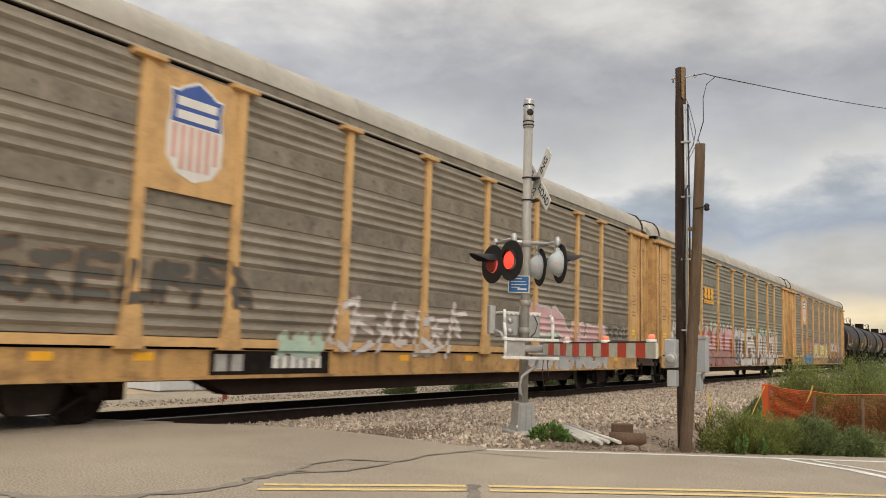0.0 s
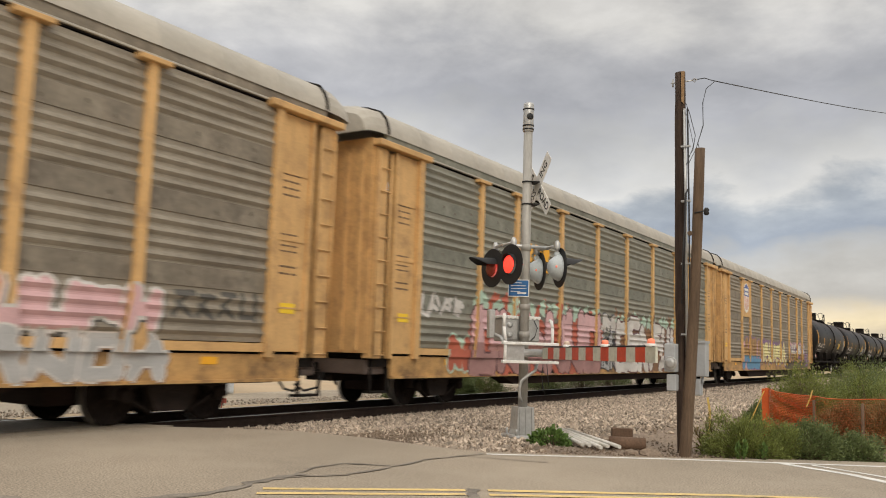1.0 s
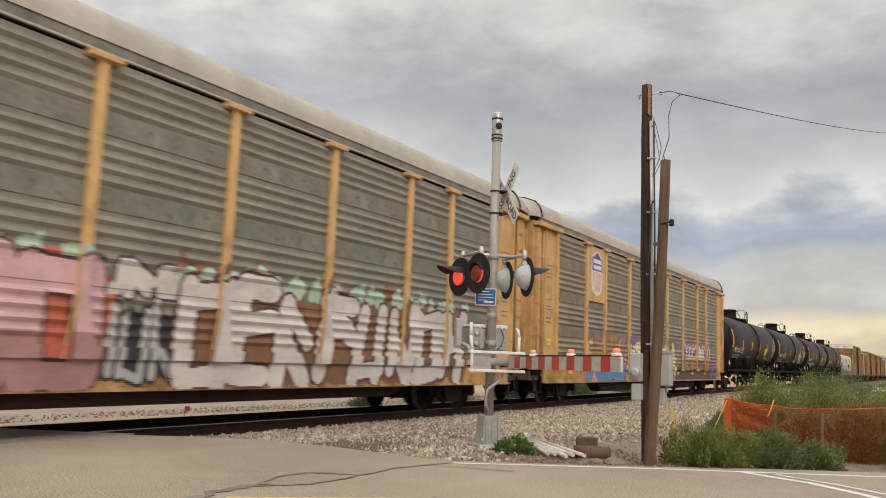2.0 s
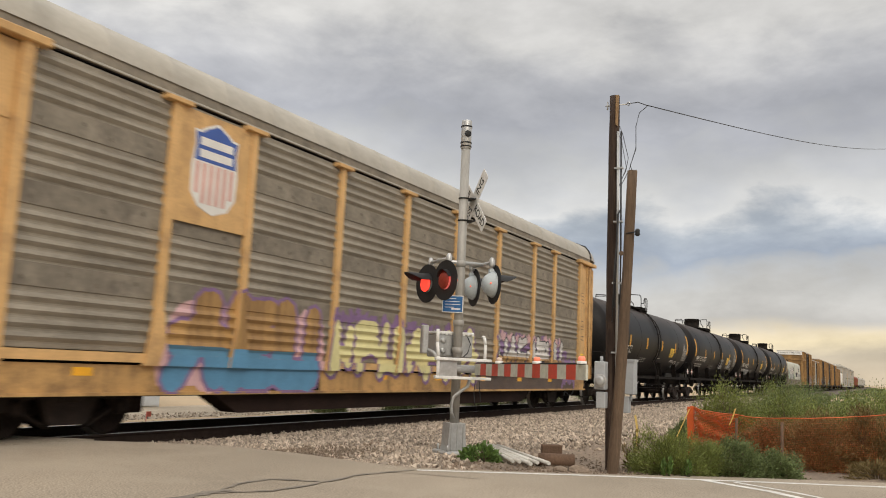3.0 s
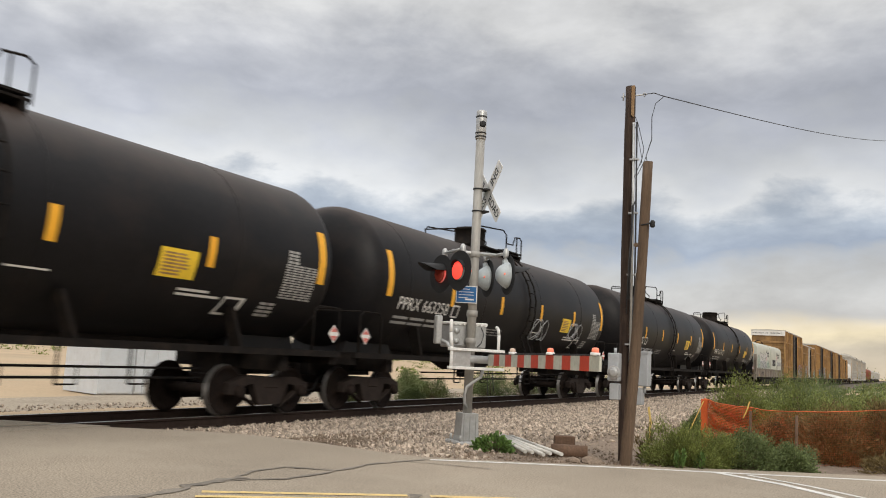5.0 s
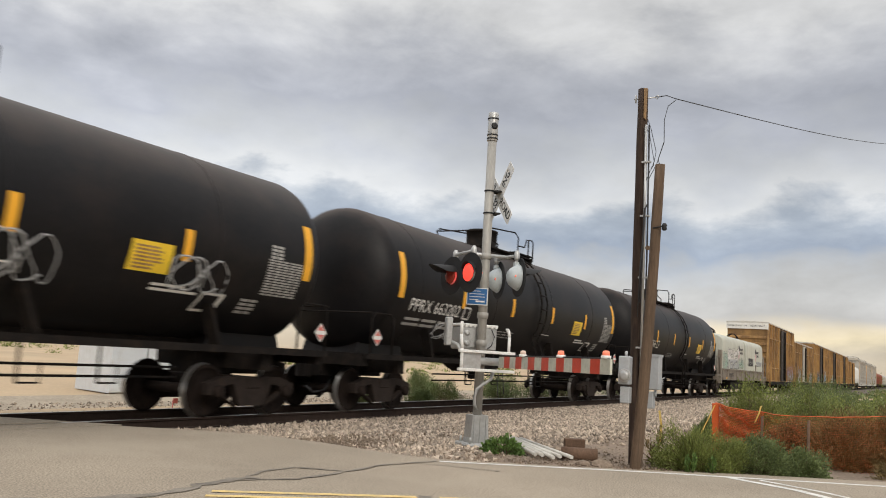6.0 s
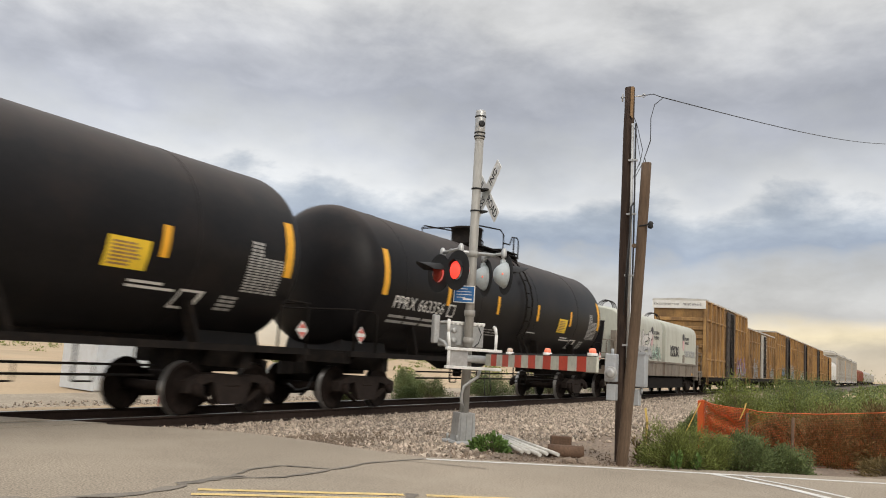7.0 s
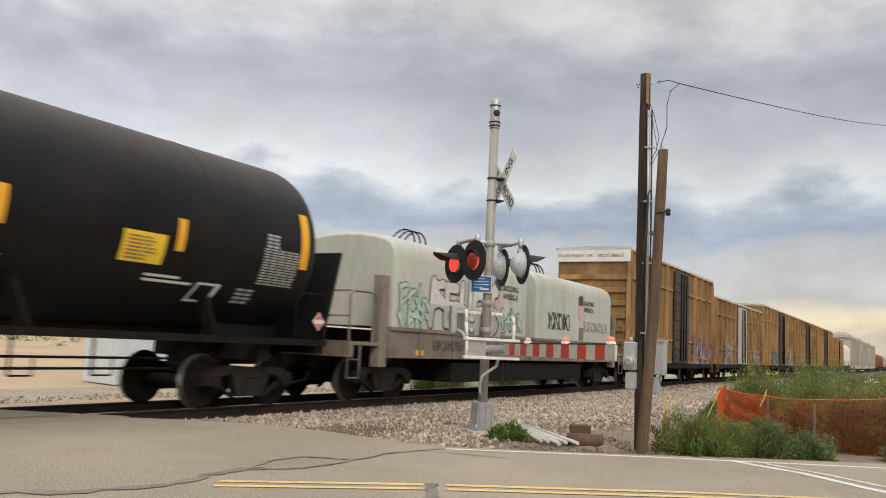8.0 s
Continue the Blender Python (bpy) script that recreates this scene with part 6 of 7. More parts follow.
    piece(c, -4.3, 2.9, 1.05, 2.30, "g_yellow", "g_purple", 7, 52, fat=0.155, edge=0.05, shade="g_purple", rough=0.14, crown=("g_purple",), label="pale yellow graffiti outlined in purple")
    for xa, xb, za, zb, nm in ((1.4705, 1.474, 0.695, 1.098, "sill_paint"), (1.5305, 1.533, 1.142, 1.283, "rail_paint")):
        bm = B()
        box(bm, xa, xb, 2.9, 11.3, za, zb)
        part(nm, bm, "sill_brown", c, "dull brown paint over the yellow")
    piece(c, 4.2, 9.9, 1.20, 2.32, "g_white", "g_black", 7, 53, fat=0.15, edge=0.045, low="box_yellow", back="g_purple", crown=("g_purple", "g_pink"), rough=0.1, label="white over ochre graffiti outlined in black")
    piece(c, 9.9, 11.4, 0.85, 1.85, "g_purple", "g_purple", 3, 55, fat=0.12, edge=0.02, rough=0.2, label="purple spray haze")
    for k, (num, tag) in enumerate((("663275", ()), ("663258", ((1.2, 2.2, 1.95, 2.6), (4.4, 5.4, 2.1, 2.65))), ("663202", ((-5.3, -2.75, 1.74, 2.12),)), ("663356", ()))):
        t = tank_car(num, tag, "black tank car with yellow reflector stripes and white lettering", k == 3)
        on_track(t, (94.64, 112.2, 130.6, 149.03)[k])
    on_track(coil_car(), 167.5)
    y = 176.5
    rows = (
        (15.9, 5.6, "box_yellow", "box_door", True, "yellow high-cube boxcar with white upper end", ((3.0, 7.4, 1.0, 2.3, "g_purple", "g_grey"),), 0.6),
        (16.4, 4.85, "box_brown", "hopper_grey", False, "dull ochre boxcar with a grey ribbed door", ((-5.5, -3.0, 1.0, 2.4, "g_grey", "g_grey"), (4.0, 6.5, 1.0, 2.0, "g_grey", "g_grey")), 0.2),
        (18.2, 5.45, "box_yellow", "box_door", False, "yellow high-cube boxcar with dark door and blue graffiti", ((-4.6, -2.2, 1.0, 2.2, "g_blue", "g_grey"), (2.6, 6.2, 1.0, 2.4, "g_grey", "g_blue")), 0.6),
        (18.2, 5.45, "box_brown", "box_door", False, "ochre high-cube boxcar with dark door", ((-5.6, -2.2, 1.0, 1.9, "g_mint", "g_grey"),), 0.6),
        (18.2, 5.45, "box_yellow", "box_door", False, "yellow high-cube boxcar with dark door", (), 0.6),
        (16.6, 4.9, "box_yellow", "box_yellow", False, "plain faded yellow boxcar without graffiti", (), 0.3),
    )
    for k, (ln, ht, body, door, wt, lab, tg, da) in enumerate(rows):
        on_track(boxcar(ln - 0.9, ht, body, door, wt, 11, 60 + 7 * k, lab, da, tags=tg), y + ln / 2)
        y += ln
    on_track(hopper("box_white", "dusty white covered hopper car"), y + 7.8)
    y += 15.4
    for k in range(3):
        r = autorack_far(a, pose(TRACK_X, y + 13.7, 0))
        ROLLING.append((r, y + 13.7))
        y += 27.4
    hp = hopper("box_red", "oxide red hopper car")
    on_track(hp, y + 7.8)
    y += 15.4
    for k in range(2):
        r = copy_thing(hp, pose(TRACK_X, y + 7.8, 0))
        ROLLING.append((r, y + 7.8))
        y += 15.4
    hg = hopper("hopper_grey", "light grey covered hopper car")
    on_track(hg, y + 7.8)
    y += 15.4
    for k in range(7):
        r = copy_thing(hg, pose(TRACK_X, y + 7.8, 0))
        ROLLING.append((r, y + 7.8))
        y += 15.4


def autorack_far(src, m):
    """A plain further autorack: the same car, without paintings."""
    r = copy_thing(src, m)
    for o in list(r.children_recursive):
        if o.name.startswith(("graffiti", "herald_panel", "shield")):
            bpy.data.objects.remove(o)
    for o in r.children_recursive:
        if o.name.startswith(("post", "end_cap", "end_panel", "end_stile", "corner_post", "panel_batten", "door_rib", "end_door", "side_sill", "rack_rail")):
            o.material_slots[0].link = "OBJECT"
            o.material_slots[0].material = M["hopper_grey"]
    return tagged(r, "grey ribbed autorack far along the train")


build_train()
for o in (*SPARE.children_recursive, SPARE):
    bpy.data.objects.remove(o)

# ---- the crossing signal ----
LAMP_DISCS = []   # (disc, place, True for the pair of lamps that is lit first)


def crossing_lamp(sig, x, s, first, reach):
    """One flashing lamp: background disc, housing, hood, lens ring, and a disc that turns its lit face out."""
    lamp = thing("flashing_lamp")
    lamp.parent = sig
    lamp.location = (x, s * 0.42, 2.60)
    lamp.rotation_euler.z = radians(12) if s < 0 else math.pi - radians(6)
    # it faces its own -y
    bm = B()
    n = 32
    for y0 in (0.0,):
        a = [(0.31 * math.cos(t), 0.31 * math.sin(t)) for t in [2 * math.pi * k / n for k in range(n)]]
        b = [(0.145 * math.cos(t), 0.145 * math.sin(t)) for t in [2 * math.pi * k / n for k in range(n)]]
        va = [[bm.verts.new((u, y, v)) for u, v in a] for y in (0.0, 0.008)]
        vb = [[bm.verts.new((u, y, v)) for u, v in b] for y in (0.0, 0.008)]
        for k in range(n):
            j = (k + 1) % n
            bm.faces.new((va[0][k], va[0][j], vb[0][j], vb[0][k]))
            bm.faces.new((va[1][k], vb[1][k], vb[1][j], va[1][j]))
            bm.faces.new((va[0][k], va[1][k], va[1][j], va[0][j]))
            bm.faces.new((vb[0][k], vb[0][j], vb[1][j], vb[1][k]))
    bmesh.ops.recalc_face_normals(bm, faces=bm.faces)
    part("background_disc", bm, "matt_black", lamp, "matt black round background")
    bm = B()
    lathe(bm, [(0.185, 0.010), (0.20, 0.02), (0.195, 0.06), (0.13, 0.15), (0.09, 0.18), (0.03, 0.19)], "y", 24)
    box(bm, -0.035, 0.035, 0.02, 0.09, 0.18, 0.24)
    lathe(bm, [(0.205, 0.012), (0.212, 0.02), (0.205, 0.03)], "y", 24)
    part("housing", bm, "lamp_case", lamp, "pale grey flared lamp housing")
    bm = B()
    m = 14
    for r, rev in ((0.165, False), (0.157, True)):
        rows = []
        for k in range(m + 1):
            t = math.radians(18 + 144 * k / m)
            drop = reach * math.sin(t) ** 0.8
            rows.append((bm.verts.new((r * math.cos(t), 0.0, r * math.sin(t))), bm.verts.new((r * math.cos(t), -drop - 0.03, r * math.sin(t) - 0.05 * drop))))
        for p_, q in zip(rows, rows[1:]):
            f = bm.faces.new((p_[0], q[0], q[1], p_[1]) if not rev else (p_[0], p_[1], q[1], q[0]))
            f.smooth = True
    part("hood", bm, "matt_black", lamp, "black visor hood")
    # the disc that turns: a lit face and a dark one
    bm = B()
    lathe(bm, [(0.05, -0.034), (0.10, -0.024), (0.138, -0.004), (0.138, 0.004), (0.10, 0.024), (0.05, 0.034)], "y", 24)
    for f in bm.faces:
        f.material_index = 0 if f.calc_center_median().y < 0 else 1
    for e in (1, -1):
        pb = B()
        lathe(pb, [(0.020, 0.0), (0.018, 0.010), (0.008, 0.014)], "x", 12)
        if e < 0:
            bmesh.ops.scale(pb, vec=(-1, 1, 1), verts=pb.verts)
            bmesh.ops.reverse_faces(pb, faces=pb.faces)
        part("sight_port", pb, "amber_lens", lamp, "small red sight port", loc=(e * 0.150, 0.11, 0.0))
    disc = part("lens", bm, ("lens_on", "lens_off"), lamp, "round red lens, lit when flashing", loc=(0, -0.03, 0))
    LAMP_DISCS.append((disc, (0, -0.03, 0), first))
    bm = B()
    tube(bm, [(0, 0.05, 0.2), (0, 0.05, 0.32)], 0.025, 8)
    lathe(bm, [(0.045, 0.30), (0.045, 0.36), (0.02, 0.40)], "z", 10, at=(0, 0.05, 0))
    part("hanger", bm, "galv", lamp)


def blade(sig, angle, words, z):
    m = Matrix.Translation((0, 0.17, z)) @ pose(0, 0, 0, 0, angle, 0)
    bm = B()
    prism(bm, [(-0.61, -0.10), (-0.565, -0.115), (0.565, -0.115), (0.61, -0.10), (0.61, 0.10), (0.565, 0.115), (-0.565, 0.115), (-0.61, 0.10)], 0.0, 0.006, "y")
    bmesh.ops.recalc_face_normals(bm, faces=bm.faces)
    b = part("crossbuck_blade", bm, "white_paint", sig, "white blade with black capitals")
    b.matrix_local = m
    for k, w in ((-1, words[0]), (1, words[1])):
        lettering("word", w, 0.185, "matt_black", b, Matrix.Translation((k * 0.34, -0.003, 0)) @ HEAD, 0.002, squeeze=0.92)


def build_signal():
    sig = thing("crossing_signal", pose(-5.95, 11.75, 0, 0, 0, -38.5))
    bm = B()
    box(bm, -0.26, 0.26, -0.26, 0.26, -0.25, 0.02, bev=0.02)
    part("foundation", bm, "silver_paint", sig, "pale foundation plate")
    bm = B()
    prism(bm, [(-0.17, 0.02), (0.17, 0.02), (0.15, 0.10), (0.13, 0.44), (-0.13, 0.44), (-0.15, 0.10)], -0.13, 0.13)
    for x in (-0.14, 0.13):
        for y in (-0.10, 0.0, 0.10):
            box(bm, x, x + 0.02, y - 0.012, y + 0.012, 0.04, 0.42)
    for a in (-0.18, 0.18):
        for b_ in (-0.18, 0.18):
            lathe(bm, [(0.02, 0.02), (0.02, 0.10), (0.008, 0.11)], "z", 8, at=(a, b_, 0))
    bmesh.ops.recalc_face_normals(bm, faces=bm.faces)
    part("junction_base", bm, "galv", sig, "galvanised ribbed junction base")
    bm = B()
    lathe(bm, [(0.072, 0.42), (0.072, 4.82)], "z", 20)
    for z in (1.55, 1.98, 2.92):
        lathe(bm, [(0.072, z - 0.05), (0.088, z - 0.045), (0.088, z + 0.045), (0.072, z + 0.05)], "z", 20)
    part("mast", bm, "alu_mast", sig, "weathered aluminium mast")
    bm = B()
    lathe(bm, [(0.080, 4.80), (0.085, 4.81), (0.085, 5.24), (0.080, 5.27), (0.03, 5.29)], "z", 20)
    cap = part("bell_cap", bm, "galv", sig, "grey cylindrical bell cap")
    bm = B()
    for z in (4.84, 4.90, 5.17):
        lathe(bm, [(0.084, z - 0.012), (0.092, z - 0.01), (0.092, z + 0.01), (0.084, z + 0.012)], "z", 20)
    part("cap_band", bm, "matt_black", cap)
    bm = B()
    lathe(bm, [(0.055, 0.075), (0.055, 0.090), (0.02, 0.092)], "x", 16, at=(0, -0.01, 5.04))
    part("bell_opening", bm, "matt_black", cap, "dark round bell opening")
    for z in (3.62, 3.98):
        bm = B()
        lathe(bm, [(0.074, z - 0.012), (0.084, z - 0.01), (0.084, z + 0.01), (0.074, z + 0.012)], "z", 20)
        box(bm, -0.10, 0.10, 0.07, 0.17, z - 0.012, z + 0.012)
        part("sign_clamp", bm, "matt_black", sig)
    blade(sig, -45, ("CROSS", "ING"), 3.92)
    blade(sig, 45, ("RAIL", "ROAD"), 3.914)
    # crossarm
    bm = B()
    tube(bm, [(0, -0.40, 2.94), (0, 0.40, 2.94)], 0.03, 8)
    for y in (-0.37, 0.37):
        tube(bm, [(-0.40, y, 2.94), (0.40, y, 2.94)], 0.027, 8)
        for x in (-0.36, 0.36):
            lathe(bm, [(0.04, 2.87), (0.045, 2.90), (0.045, 2.98), (0.02, 3.02)], "z", 10, at=(x, y, 0))
    part("crossarm", bm, "galv", sig, "galvanised pipe crossarm")
    for s in (-1, 1):
        crossing_lamp(sig, 0.36, s, s < 0, 0.05 if s < 0 else 0.34)
        crossing_lamp(sig, -0.36, s, s > 0, 0.40 if s < 0 else 0.36)
    # blue notice
    bm = B()
    box(bm, -0.008, 0.0, -0.165, 0.165, -0.135, 0.135)
    nt = part("notice_sign", bm, "white_paint", sig, "small blue emergency notice")
    nt.matrix_local = Matrix.Translation((0.06, -0.14, 2.27)) @ pose(0, 0, 0, 0, 0, -25)
    bm = B()
    box(bm, 0.0, 0.003, -0.152, 0.152, -0.122, 0.122)
    part("notice_face", bm, "sign_blue", nt)
    bm = B()
    for k in range(4):
        e = (0.06, 0.12, 0.13, 0.03)[k]
        box(bm, 0.003, 0.005, -0.12, e - 0.01, 0.079 - k * 0.045, 0.088 - k * 0.045)
    box(bm, 0.003, 0.005, -0.02, 0.12, -0.09, -0.065)
    part("notice_line", bm, "white_paint", nt, "rows of small white print")
    # gate mechanism
    bm = B()
    box(bm, -0.46, -0.085, -0.33, 0.31, 1.44, 1.80, bev=0.02)
    cs = part("mechanism_case", bm, "silver_paint", sig, "silver painted gate mechanism case")
    bm = B()
    box(bm, -0.475, -0.08, -0.345, 0.325, 1.802, 1.845, bev=0.01)
    for k in range(9):
        box(bm, -0.09, -0.066, -0.33 + k * 0.075, -0.295 + k * 0.075, 1.79, 1.83)
    part("case_lid", bm, "white_paint", cs, "pale lid with clamp lugs")
    bm = B()
    box(bm, -0.085, -0.071, -0.315, -0.08, 1.47, 1.77, bev=0.006)
    part("case_door", bm, "silver_paint", cs)
    for z in (1.54, 1.70):
        bm = B()
        lathe(bm, [(0.045, -0.071), (0.045, -0.045), (0.02, -0.03)], "x", 14, at=(0, -0.22, z))
        part("case_bolt", bm, "galv", cs)
    bm = B()
    tube(bm, [(-0.06, 0.20, 1.77), (-0.03, 0.24, 1.66), (-0.04, 0.20, 1.52), (-0.06, 0.14, 1.46)], 0.008, 5)
    part("case_wire", bm, "cable", cs)
    for z in (1.41, 1.13):
        bm = B()
        box(bm, 0.22, 0.30, -0.48, 0.46, z - 0.022, z + 0.022, bev=0.006)
        part("support_bar", bm, "white_paint", sig, "white painted support bar")
    for y, pts in ((-0.43, [(0.26, 1.10), (0.26, 1.45), (0.20, 1.66), (0.20, 1.86)]), (0.36, [(0.26, 1.40), (0.26, 1.66), (0.22, 1.76), (0.16, 1.78)])):
        bm = B()
        for (xa, za), (xb, zb) in zip(pts, pts[1:]):
            tube(bm, [(xa, y, za), (xb, y, zb)], 0.026, 6)
        part("support_arm", bm, "white_paint", sig)
    bm = B()
    box(bm, 0.20, 0.24, -0.40, -0.10, 1.15, 1.40)
    lathe(bm, [(0.06, -0.35), (0.06, 0.25)], "y", 12, at=(0.15, 0, 1.27))
    part("arm_hub", bm, "galv", sig)
    bm = B()
    box(bm, -0.10, 0.02, -0.60, -0.50, 1.48, 1.92, bev=0.015)
    part("counterweight", bm, "galv", sig, "flat steel counterweight")
    bm = B()
    tube(bm, [(-0.04, -0.52, 1.55), (0.1, -0.45, 1.50), (0.22, -0.43, 1.42)], 0.03, 6)
    part("counterweight_arm", bm, "galv", sig)
    # flexible conduit and loose wires under the mechanism
    bm = B()
    tube(bm, [(0.12, 0.18, 1.12), (0.15, 0.13, 1.0), (0.16, 0.0, 0.92), (0.16, -0.10, 0.84), (0.14, -0.13, 0.72), (0.10, -0.10, 0.60), (0.09, -0.06, 0.52)], 0.026, 8)
    part("conduit", bm, "silver_paint", sig, "grey flexible conduit")
    bm = B()
    tube(bm, [(0.2, 0.30, 1.12), (0.21, 0.32, 0.9), (0.2, 0.34, 0.78)], 0.006, 5)
    tube(bm, [(0.2, 0.24, 1.12), (0.2, 0.22, 0.92), (0.2, 0.25, 0.7), (0.2, 0.30, 0.62)], 0.006, 5)
    part("loose_wire", bm, "cable", sig)
    # striped gate arm
    a, b = Vector((0.28, 0.20, 1.27)), Vector((4.15, -0.33, 1.30))
    arm = thing("gate_arm")
    arm.parent = sig
    d = (b - a)
    arm.matrix_local = Matrix.Translation(a) @ Matrix.Rotation(math.atan2(d.y, d.x), 4, "Z") @ Matrix.Rotation(-math.atan2(d.z, d.to_2d().length), 4, "Y")
    L_ = d.length
    n = 15
    for k in range(n):
        bm = B()
        box(bm, k * L_ / n, (k + 1) * L_ / n, -0.014, 0.014, -0.085, 0.085)
        part("stripe", bm, "stripe_red" if k % 2 == 1 else "stripe_white", arm)
    bm = B()
    box(bm, 0.4, L_ - 0.05, -0.010, 0.010, 0.085, 0.094)
    tube(bm, [(0.0, 0.02, 0.105), (L_ * 0.5, 0.02, 0.10), (L_ - 0.15, 0.02, 0.10)], 0.008, 5)
    part("lamp_cable", bm, "cable", arm)
    for k, (q, mt) in enumerate(((0.27, "clear_lens"), (0.63, "amber_lens"), (0.965, "amber_lens"))):
        bm = B()
        lathe(bm, [(0.055, 0.09), (0.058, 0.10), (0.058, 0.125)], "z", 14, at=(q * L_, 0, 0))
        base = part("arm_lamp_base", bm, "white_paint", arm)
        bm = B()
        lathe(bm, [(0.042, 0.125), (0.042, 0.155), (0.034, 0.175), (0.01, 0.18)], "z", 14, at=(q * L_, 0, 0))
        part("arm_lamp_lens", bm, mt, base, "small red marker lens")
    tagged(sig, "aluminium railroad crossing signal with red flashers and lowered striped gate arm", "crossing signal")


# ---- utility poles ----


def rough_pole(pts, r0, r1, seed, mi=0, seg=14):
    rng = random.Random(seed)
    bm = B()
    n = 18
    a, b = Vector(pts[0]), Vector(pts[1])
    rings = []
    bow = Vector((rng.uniform(-0.03, 0.03), 0, 0))
    for i in range(n + 1):
        t = i / n
        c = a.lerp(b, t) + bow * math.sin(math.pi * t)
        r = r0 + (r1 - r0) * t
        rings.append([bm.verts.new(c + Vector((math.cos(q), math.sin(q), 0)) * r * (1 + rng.uniform(-0.05, 0.05))) for q in [2 * math.pi * k / seg for k in range(seg)]])
    for p_, q in zip(rings, rings[1:]):
        for k in range(seg):
            f = bm.faces.new((p_[k], p_[(k + 1) % seg], q[(k + 1) % seg], q[k]))
            f.smooth = True
    bm.faces.new(rings[-1]).material_index = mi
    bm.faces.new(rings[0][::-1])
    return bm


def build_poles():
    tall = thing("utility_pole", pose(-3.50, 11.85, 0))
    part("pole_shaft", rough_pole([(0.03, 0, -0.6), (-0.02, 0.0, 5.44)], 0.088, 0.074, 1), "pole_dark", tall, "dark creosoted pole shaft")
    bm = B()
    prism(bm, [(0.02, 4.98), (0.05, 4.95), (0.062, 5.43), (0.015, 5.43)], -0.086, -0.06, "y")
    bmesh.ops.recalc_face_normals(bm, faces=bm.faces)
    part("split_face", bm, "cut_wood", tall, "bare orange split wood at the top")
    bm = B()
    tube(bm, [(-0.16, 0, 5.30), (0.16, 0, 5.30)], 0.010, 6)
    tube(bm, [(0.16, 0, 5.30), (0.19, 0, 5.33), (0.22, 0, 5.30), (0.19, 0, 5.27), (0.16, 0, 5.30)], 0.008, 5)
    tube(bm, [(-0.13, 0, 5.24), (-0.13, 0, 5.36)], 0.012, 6)
    part("eye_bolt", bm, "galv", tall)
    for dx, r_ in ((0.075, 0.020), (0.12, 0.013)):
        bm = B()
        tube(bm, [(dx + 0.02, -0.09, 0.95), (dx + 0.01, -0.09, 3.2), (dx - 0.01, -0.09, 4.86)], r_, 8)
        part("conduit", bm, "galv" if r_ > 0.015 else "cable", tall)
    for z in (1.6, 2.6, 3.5, 4.3):
        bm = B()
        box(bm, 0.02, 0.15, -0.12, -0.06, z - 0.012, z + 0.012)
        part("conduit_strap", bm, "galv", tall)
    bm = B()
    tube(bm, [(0.07, -0.09, 4.84), (0.09, -0.1, 4.94), (0.14, -0.1, 4.80), (0.22, -0.08, 4.45), (0.18, -0.06, 4.25), (0.10, -0.06, 4.12)], 0.005, 5)
    tube(bm, [(0.07, -0.09, 4.82), (0.12, -0.1, 4.72), (0.20, -0.1, 4.30), (0.13, -0.1, 4.12), (0.09, -0.1, 4.02)], 0.004, 5)
    tube(bm, [(0.43, 0.15, 5.28), (0.33, 0.1, 5.18), (0.30, 0.02, 4.95), (0.31, 0.0, 4.60), (0.24, -0.03, 4.35), (0.27, -0.02, 4.22)], 0.006, 6)
    tube(bm, [(0.10, -0.06, 4.02), (0.22, -0.03, 4.28), (0.31, 0.0, 4.62)], 0.005, 5)
    part("drip_loop", bm, "cable", tall, "loose black service wires")
    bm = B()
    box(bm, 0.13, 0.36, -0.12, 0.06, 1.02, 1.50, bev=0.012)
    box(bm, 0.12, 0.37, -0.135, 0.06, 1.48, 1.515)
    part("breaker_box", bm, "grey_box", tall, "grey steel breaker box")
    bm = B()
    box(bm, 0.15, 0.28, -0.10, 0.03, 0.76, 0.99, bev=0.01)
    tube(bm, [(0.30, -0.05, 1.02), (0.30, -0.05, 0.93)], 0.02, 6)
    part("switch_box", bm, "grey_box", tall)
    tagged(tall, "tall dark wooden utility pole with conduit and service wires", "utility pole", "utility poles")

    short = thing("utility_pole", pose(-3.34, 11.31, 0))
    part("pole_shaft", rough_pole([(0, 0, -0.5), (0.235, 0.06, 4.15)], 0.080, 0.068, 2), "pole_tan", short, "weathered leaning pole shaft")
    bm = B()
    tube(bm, [(0.18, -0.02, 3.24), (0.33, -0.03, 3.26)], 0.010, 6)
    lathe(bm, [(0.02, 3.20), (0.04, 3.22), (0.03, 3.25), (0.04, 3.27), (0.02, 3.30)], "z", 10, at=(0.34, -0.03, 0))
    part("insulator", bm, "matt_black", short, "small black spool insulator")
    bm = B()
    tube(bm, [(0.05, -0.10, 2.2), (0.07, -0.10, 3.0), (0.08, -0.10, 3.50), (0.10, -0.06, 3.56)], 0.014, 6)
    tube(bm, [(0.02, -0.09, 2.0), (0.05, -0.14, 2.7), (0.08, -0.09, 3.3)], 0.008, 5)
    part("cable", bm, "cable", short)
    bm = B()
    lathe(bm, [(0.03, -0.13), (0.035, -0.11), (0.03, -0.09)], "y", 10, at=(0.14, 0.0, 2.95))
    part("knot", bm, "pole_tan", short)
    bm = B()
    box(bm, -0.20, -0.05, -0.16, 0.0, 1.08, 1.46, bev=0.012)
    mb = part("meter_box", bm, "grey_box", short, "grey electric meter socket")
    bm = B()
    lathe(bm, [(0.085, -0.17), (0.09, -0.20), (0.085, -0.215)], "y", 20, at=(-0.10, 0, 1.20))
    part("meter_ring", bm, "galv", mb)
    bm = B()
